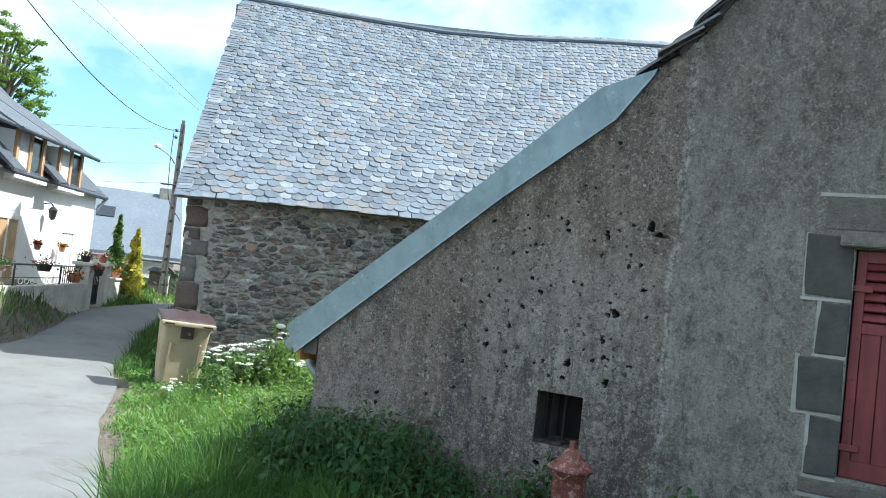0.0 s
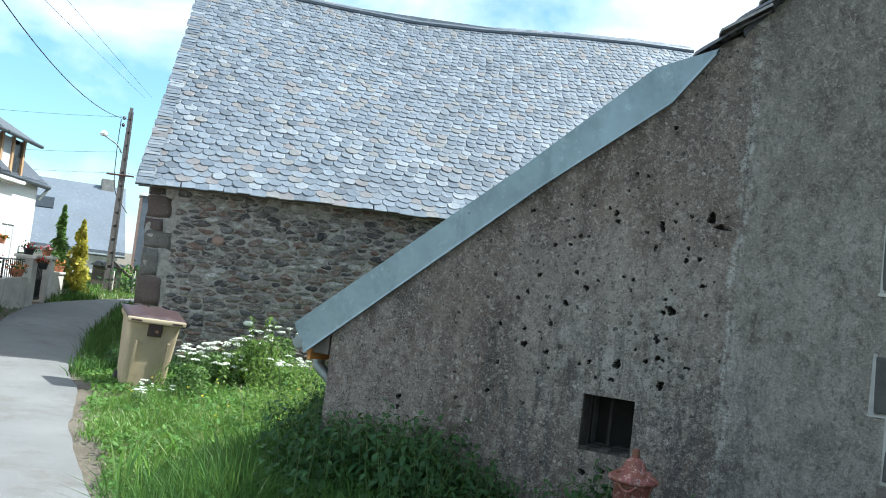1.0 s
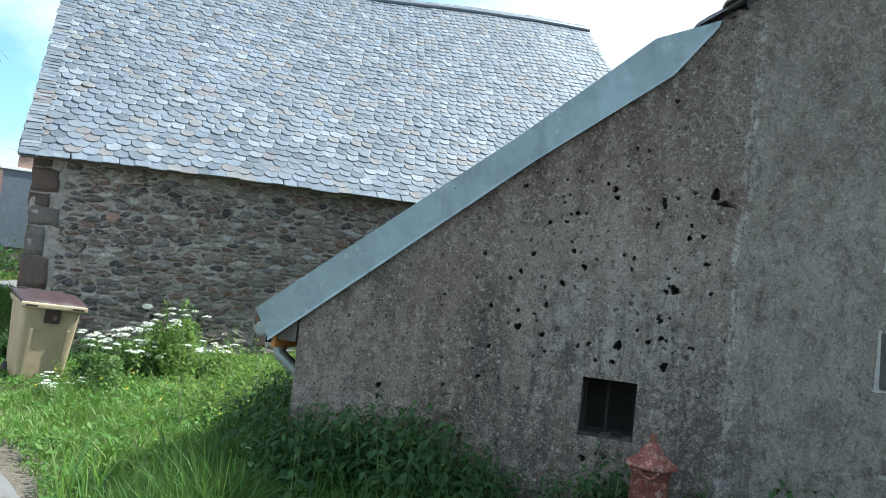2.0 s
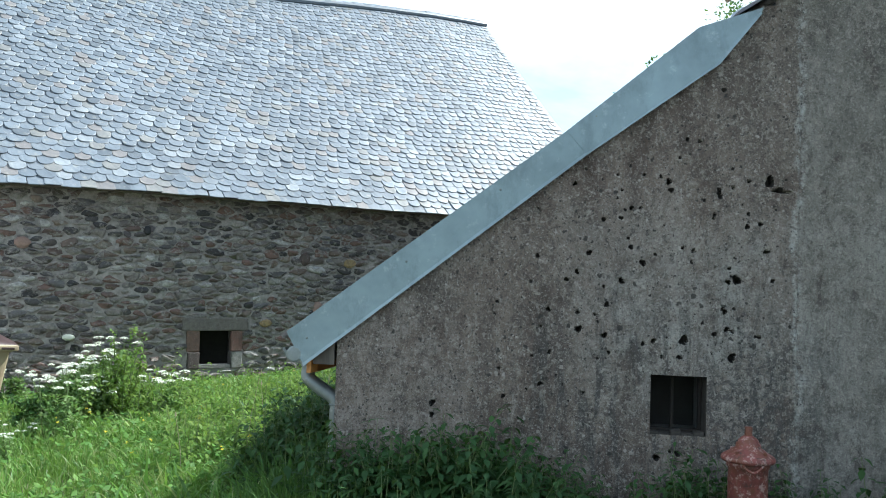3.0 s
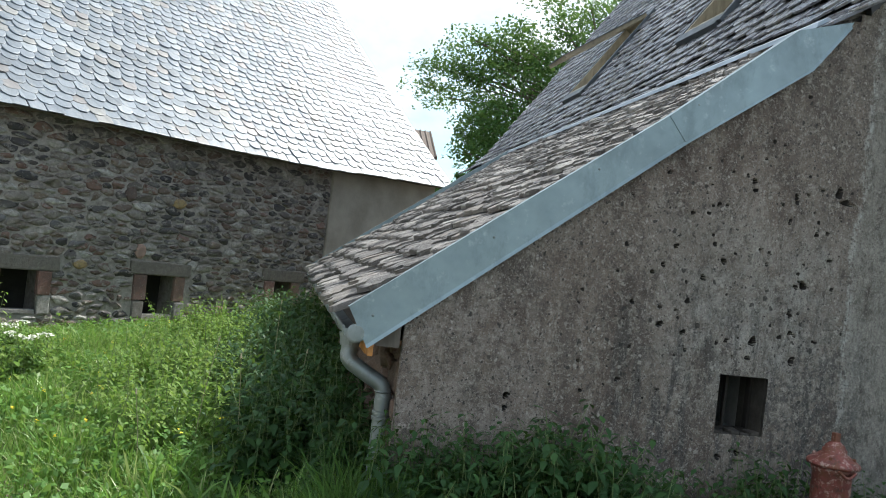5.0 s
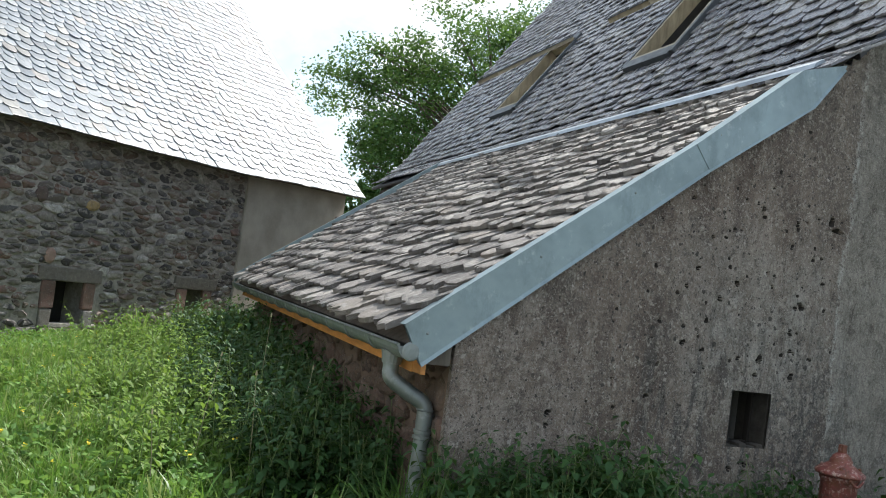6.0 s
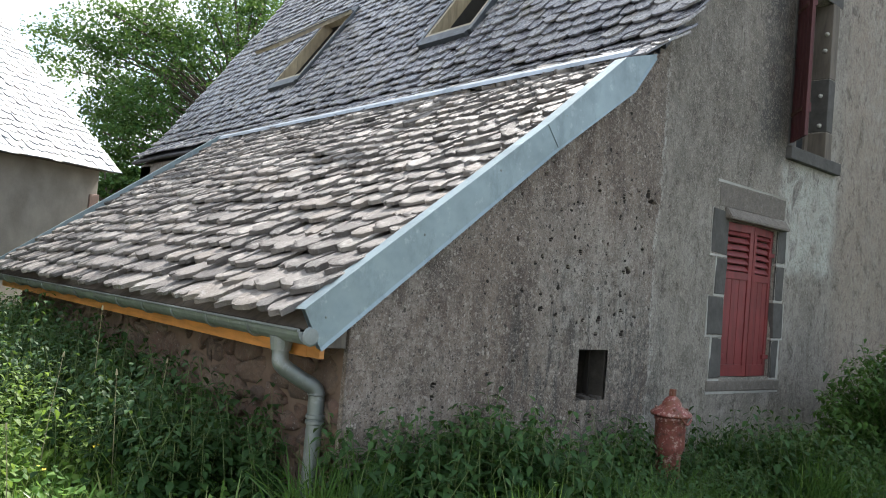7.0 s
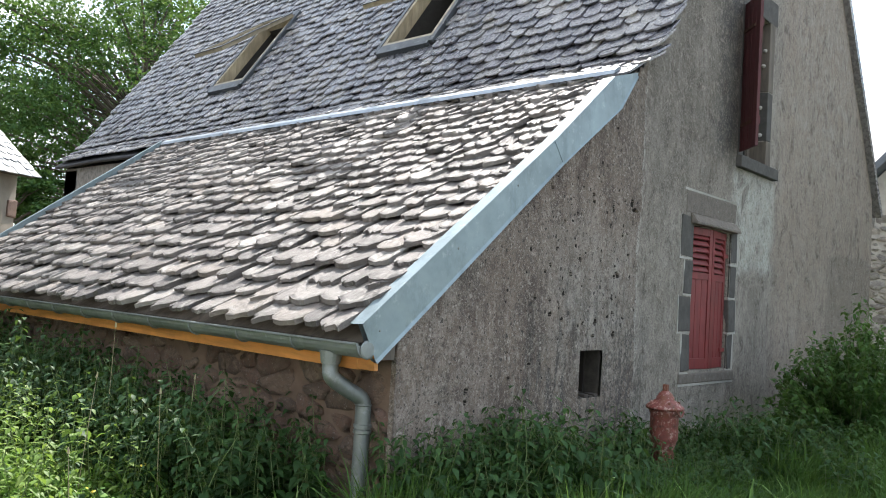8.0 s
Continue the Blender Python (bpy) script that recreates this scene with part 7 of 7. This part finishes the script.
def build_weeds():
    rng = random.Random(11)
    kinds = [nettle_clump(11, 0.85, 20 + k, 0.13) for k in range(4)]
    side, foot, right, sunny = [], [], [], []
    for _ in range(95):
        side.append((-0.12 - 0.75 * rng.random() ** 1.2, rng.uniform(0.4, 7.4), rng.uniform(0.6, 0.85)))
    for _ in range(30):
        side.append((rng.uniform(-0.55, -0.15), rng.uniform(0.6, 5.5), rng.uniform(0.8, 1.0)))
    for _ in range(105):
        x = rng.uniform(0.1, 3.4)
        s = rng.uniform(0.72, 0.98) * (0.88 if x > 1.1 else 1.0)
        y = -0.12 - 0.75 * rng.random()
        if x < 0.9:
            y = max(y, -0.2 - 0.35 * rng.random())
            s *= 0.9
        if 1.3 < x < 3.1:
            s *= 0.9
            if y < -0.3:
                s *= 0.72
        foot.append((x, y, s))
    for _ in range(34):
        foot.append((rng.uniform(2.9, 4.9), -0.2 - 1.3 * rng.random(), rng.uniform(0.4, 0.68)))
    for _ in range(14):
        right.append((rng.uniform(-6.2, -5.3), rng.uniform(3.3, 4.2), rng.uniform(0.4, 0.7)))
    spots = side + foot + right
    for k, src in enumerate(kinds):
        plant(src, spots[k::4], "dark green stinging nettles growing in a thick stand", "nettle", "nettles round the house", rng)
    # the same clumps beside the stand, sunlight put into a paler leaf colour
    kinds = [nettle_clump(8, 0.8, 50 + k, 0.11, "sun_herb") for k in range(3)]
    for _ in range(55):
        sunny.append((rng.uniform(-1.9, -0.75), rng.uniform(0.6, 6.5), rng.uniform(0.5, 0.85)))
    for _ in range(26):
        sunny.append((rng.uniform(-4.4, -0.9), rng.uniform(2.0, 6.8), rng.uniform(0.28, 0.5)))
    for _ in range(12):
        sunny.append((rng.gauss(-3.4, 0.5), rng.gauss(3.2, 0.6), rng.uniform(0.6, 0.95)))
    sunny = [(x, y, s) for x, y, s in sunny if -B_DIR.y * x + B_DIR.x * y < 7.1]
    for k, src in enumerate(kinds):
        plant(src, sunny[k::3], "leafy clump in the yard, leaves toned yellow-green for sun", "weed", "sunlit herbs in the yard", rng)


def parsley(seed, height):
    rng = np.random.default_rng(seed)
    t = new("cow_parsley")
    place(t, None, Matrix())
    bm = bmesh.new()
    heads, leaves = [], []
    for _ in range(3):
        ox, oy = rng.normal(0, 0.1, 2)
        h = height * rng.uniform(0.75, 1.1)
        lean = rng.normal(0, 0.14, 2)
        top = Vector((ox + lean[0], oy + lean[1], h))
        base = Vector((ox, oy, 0))
        tube([base, base.lerp(top, 0.5), top], [0.008, 0.006, 0.004], 5, bm, False)
        forks = [top] + [base.lerp(top, k) + Vector((*rng.normal(0, 0.12, 2), 0.18)) for k in (0.7,)]
        for j, p in enumerate(forks):
            if j:
                tube([base.lerp(top, 0.7), p], [0.004, 0.003], 4, bm, False)
            r = rng.uniform(0.04, 0.075)
            n = 75
            a, q = rng.uniform(0, 6.28, n), np.sqrt(rng.random(n))
            c = np.stack([p.x + r * q * np.cos(a), p.y + r * q * np.sin(a), p.z + 0.02 - 0.3 * r * q * q + rng.normal(0, 0.004, n)], -1)
            heads.append(leaf_arrays(c, 0.35, 0.026, rng))
        n = 330
        z = rng.uniform(0.03, 0.82, n) * h
        a = rng.uniform(0, 6.28, n)
        rr = rng.uniform(0.02, 0.30, n) * (1.15 - z / h)
        c = np.stack([ox + rr * np.cos(a), oy + rr * np.sin(a), z], -1)
        leaves.append(leaf_arrays(c, 0.5, 0.055, rng, 0.2))
    tagged(part("stem", bm, M["stem"], t), kind="stuff")
    tagged(raw("umbel", *join(heads), M["umbel"], t, label="flat white flower heads"), kind="stuff")
    raw("foliage", *join(leaves), M["fern"], t)
    return t


M["fern"] = leafy("ferny_leaf", [(0.15, 0.26, 0.075), (0.19, 0.31, 0.10), (0.24, 0.33, 0.14)])


def build_flowers():
    rng = random.Random(21)
    kinds = [parsley(60 + k, 0.85) for k in range(3)]
    spots = []
    for _ in range(10):
        spots.append((rng.gauss(-3.3, 0.45), rng.gauss(2.75, 0.7), rng.uniform(0.6, 0.9)))
    for _ in range(7):
        spots.append((rng.gauss(-3.9, 0.35), rng.gauss(1.45, 0.25), rng.uniform(0.28, 0.42)))
    for _ in range(6):
        spots.append((rng.gauss(-4.6, 0.3), rng.gauss(4.3, 0.4), rng.uniform(0.7, 0.95)))
    u_ok = [(x, y, s) for x, y, s in spots if -B_DIR.y * x + B_DIR.x * y < 7.1]
    for k, src in enumerate(kinds):
        plant(src, u_ok[k::3], "cow parsley in white flower among the grass", "wild flower", "cow parsley by the barn", rng)
    # yellow flowers dotted in the meadow
    r = np.random.default_rng(31)
    x, y = r.uniform(-4, -0.8, 40), r.uniform(-0.6, 6, 40)
    ok = free_ground(x, y, 0.5)
    x, y = x[ok], y[ok]
    c = np.stack([x, y, ground_np(x, y) + r.uniform(0.16, 0.34, len(x))], -1)
    c = np.repeat(c, 5, 0) + r.normal(0, 0.008, (len(c) * 5, 3))
    v, f = leaf_arrays(c, 0.3, 0.022, r)
    tagged(raw("yellow_flowers", v, f, M["yellow"]), "small yellow meadow flowers in the grass", "wild flower", kind="stuff")
    # dry seed stalks
    for x, y, h in ((-1.05, 1.25, 0.75), (-0.75, 0.9, 0.7), (-0.6, 1.9, 0.95), (-1.3, 0.7, 0.5), (-0.45, 1.2, 0.7)):
        t = thing("dry_stalk", (x, y, ground_z(x, y)), "thin dry straw stalk rising from the nettles", "grass stalk", "dry stalks")
        z = ground_z(x, y)
        lean = rng.uniform(-0.12, 0.12)
        part("stem", tube([(x, y, z), (x + lean * 0.4, y, z + h * 0.55), (x + lean, y + lean * 0.5, z + h)], [0.0032, 0.0028, 0.0015], 5), M["dry_stem"], t)
        part("seed_head", tube([(x + lean, y + lean * 0.5, z + h), (x + lean * 1.04, y + lean * 0.5, z + h + 0.03)], [0.007, 0.003], 6), M["dry_stem"], t)


M["yellow"] = leafy("yellow_petal", [(0.75, 0.58, 0.04), (0.80, 0.66, 0.08)], 0.6, 0.3)


def bush(name, at, radii, sprays, seed, mat, label, leaf=0.09, tall=()):
    """A shrub of many shoots that carry paired leaflets."""
    rng = np.random.default_rng(seed)
    t = thing(name, at, label, "shrub")
    bm = bmesh.new()
    leaves = []
    tips = []
    for _ in range(sprays):
        p = rng.normal(0, 1, 3)
        p = p / np.linalg.norm(p) * rng.uniform(0.5, 1.0)
        tips.append((p[0] * radii[0], p[1] * radii[1], abs(p[2]) * radii[2] + 0.08))
    tips += list(tall)
    for tip in tips:
        a = Vector((at[0] + tip[0] * 0.25 + rng.normal(0, 0.06), at[1] + tip[1] * 0.25 + rng.normal(0, 0.06), at[2]))
        b = Vector((at[0] + tip[0], at[1] + tip[1], at[2] + tip[2]))
        mid = a.lerp(b, 0.6) + Vector((0, 0, 0.12 * tip[2]))
        tube([a, mid, b], [0.010, 0.006, 0.002], 4, bm, False)
        d = (b - a).normalized()
        yaw0 = math.atan2(d.y, d.x)
        for k in range(11):
            q = mid.lerp(b, k / 10.0) if k > 2 else a.lerp(mid, 0.5 + k * 0.17)
            for s in (0.9, -0.9, 2.4, -2.4):
                v, f = leaf_shape(leaf * rng.uniform(0.7, 1.35), 0.5, rng)
                leaves.append((turn_z_y(v, yaw0 + s + rng.normal(0, 0.5), rng.normal(-0.05, 0.4)) + np.array(q) + rng.normal(0, 0.02, 3), f))
    tagged(part("stem", bm, M["stem"], t), kind="stuff")
    raw("foliage", *join(leaves), mat, t)


build_weeds()
build_flowers()
M["elder"] = leafy("elder_leaf", [(0.045, 0.110, 0.030), (0.060, 0.135, 0.035), (0.080, 0.168, 0.042), (0.105, 0.205, 0.052)], 0.6, 0.36)
bush("elder_bush", (5.2, -0.85, -0.05), (1.6, 0.75, 1.3), 640, 41, M["elder"], "bushy young elder against the wall", leaf=0.062, tall=((0.1, 0.0, 1.6), (0.25, 0.05, 1.5), (-0.05, 0.1, 1.45), (0.35, -0.1, 1.35), (0.0, -0.1, 1.5)))
bush("elder_bush", (7.3, -0.9, -0.05), (1.1, 0.8, 1.0), 230, 42, M["elder"], "low leafy bush beyond the elder", leaf=0.065)
bush("elder_bush", (9.6, -0.6, -0.05), (1.2, 1.0, 0.95), 90, 43, M["elder"], "tangle of shrubs at the house corner")
bush("leafy_herb", (-3.1, 2.95, -0.05), (0.42, 0.45, 0.72), 70, 45, M["sun_herb"], "tall pale green leafy herb among the cow parsley", 0.05, tall=((0.05, 0.1, 1.0), (0.2, 0.0, 0.9), (-0.1, -0.05, 0.95)))
bush("leafy_herb", (-3.6, 2.6, -0.05), (0.5, 0.45, 0.42), 60, 46, M["elder"], "low leafy herb at the foot of the cow parsley", 0.055)
bush("verge_bush", (-6.0, 3.75, -0.25), (0.35, 0.35, 0.55), 34, 44, M["elder"], "small leafy bush at the barn corner", 0.06)

# ---- small pieces last ----
slate_field("slate", barn_roof, barn_slope, 12.03, 6.3, 0.180, 0.130, 0.011, 0.003, M["barn_slate"], lambda a, b: b < 1.0 and a < 7.0, 0.030, grade=0.4, cut_eave=True, stuff_label="upper courses of grey rounded slates", loose=0.5, even=True)
slate_field("slate", lean_roof, lean_slope, L_FAR, L_LEN - 0.12, 0.190, 0.165, 0.025, 0.009, M["lauze"], lambda a, b: a > 4.0, 0.080, wild=0.16, stuff_label="far courses of thick stone tiles", square=0.0, grade=0.5, loose=1.25, inset=0.07)
slate_field("slate", main_roof, main_slope, H_LEN + 0.235, M_LEN, 0.178, 0.146, 0.014, 0.005, M["house_slate"], lambda a, b: a > 7.5 and b < 1.5, 0.048, stuff_label="upper courses of dark slates", skip=sky_hole, loose=1.25, even=True)


def barn_verge():
    """Narrow slates laid across the barn's gable edge, one over the other."""
    shapes = []
    for _ in range(4):
        bm = box(-0.15, 0.075, -0.095, 0.03, 0.0, 0.012, 0.0, wobble=0.012)
        me = bpy.data.meshes.new("verge_slate")
        bm.to_mesh(me)
        bm.free()
        me.materials.append(M["barn_slate"])
        shapes.append(me)
    b = 0.02
    while b < 6.25:
        p = barn_slope(0.12, b)
        up = (barn_slope(0.12, b + 0.05) - barn_slope(0.12, b - 0.05)).normalized()
        along = (barn_slope(0.17, b) - barn_slope(0.07, b)).normalized()
        nn = along.cross(up).normalized()
        up = (up - nn * 0.12).normalized()
        nn = along.cross(up).normalized()
        o = p + nn * 0.034 + along * random.uniform(-0.02, 0.02)
        m = Matrix(((along.x, up.x, nn.x, o.x), (along.y, up.y, nn.y, o.y), (along.z, up.z, nn.z, o.z), (0, 0, 0, 1)))
        place(new("verge_slate", random.choice(shapes)), barn_roof, m)
        b += random.uniform(0.065, 0.10)


barn_verge()


def barn_masonry():
    cells = rubble_cells(B_U0 + 0.42, 6.68, -0.3, 3.0, 0.25, 0.108, lambda u, z: z > lerp_path(B_EAVE, u) + 0.08 or any(a - 0.22 < u < b + 0.2 and c - 0.1 < z < d + 0.2 for a, b, c, d in B_WINDOWS))
    rubble(cells, BARN_M, "stone", barn_wall, M["rubble"], 0.009, 0.021, lambda u, z: 0.5 < u < 4.6 and z > 0.1, 300, "dark rubble stones")
    z = -0.3
    k = 0
    while z < 2.5:
        h = random.choice((0.20, 0.27, 0.34, 0.44))
        w = (0.44 if k % 2 else 0.27) * random.uniform(0.85, 1.15)
        top = min(z + h, 2.66) - random.uniform(0.015, 0.035)
        bm = box(B_U0 + random.uniform(0, 0.02), B_U0 + w - 0.03, -0.5, random.uniform(0.005, 0.03), z, top, 0.0)
        bmesh.ops.subdivide_edges(bm, edges=bm.edges[:], cuts=3, use_grid_fill=True)
        for v in bm.verts:
            n = Vector((noise.noise(v.co * 7), noise.noise(v.co * 7 + Vector((9, 0, 0))), noise.noise(v.co * 7 + Vector((0, 9, 0)))))
            v.co += n * 0.035
        part("quoin", bm, M["quoin"], barn_wall, "large red-brown corner stone", BARN_M, True)
        z += h
        k += 1
    # the first one is a black blob that stands for a dark hole
    for u, zz, w, h, mat in ((0.55, 2.12, 0.09, 0.11, "black_iron"), (3.72, 1.80, 0.19, 0.12, "ochre"), (2.95, 1.83, 0.15, 0.16, "quoin"), (-1.02, 1.86, 0.17, 0.12, "brick"), (-0.4, 0.62, 0.13, 0.07, "umbel"), (2.35, 0.83, 0.16, 0.10, "ochre"), (3.2, 1.07, 0.14, 0.16, "brick")):
        bm = lathe([(1.0, -0.01), (0.95, 0.6), (0.6, 0.95), (0.2, 1.0)], 9)
        for v in bm.verts:
            v.co = Vector((v.co.x * w * random.uniform(0.8, 1.0) * 0.7, v.co.y * h * random.uniform(0.8, 1.05) * 0.7, v.co.z * 0.05))
        part("stone", bm, M[mat], barn_wall, "", BARN_M @ Matrix.Translation((u, 0.0, zz)) @ pose(0, 0, 0, -90, 0, 0))


M["ochre"] = rubble_material("ochre_stone", [(0.42, 0.30, 0.14), (0.36, 0.27, 0.15)])
barn_masonry()
_sm = Matrix(((0, -1, 0, HX0 + 0.02), (1, 0, 0, 0), (0, 0, 1, 0), (0, 0, 0, 1)))
rubble(rubble_cells(-0.03, L_FAR - 0.15, -0.2, 1.0, 0.30, 0.17, lambda u, z: False), _sm, "stone", lean_wall, M["red_rubble"], 0.008, 0.024, lambda u, z: True, 160, "reddish rubble stones")
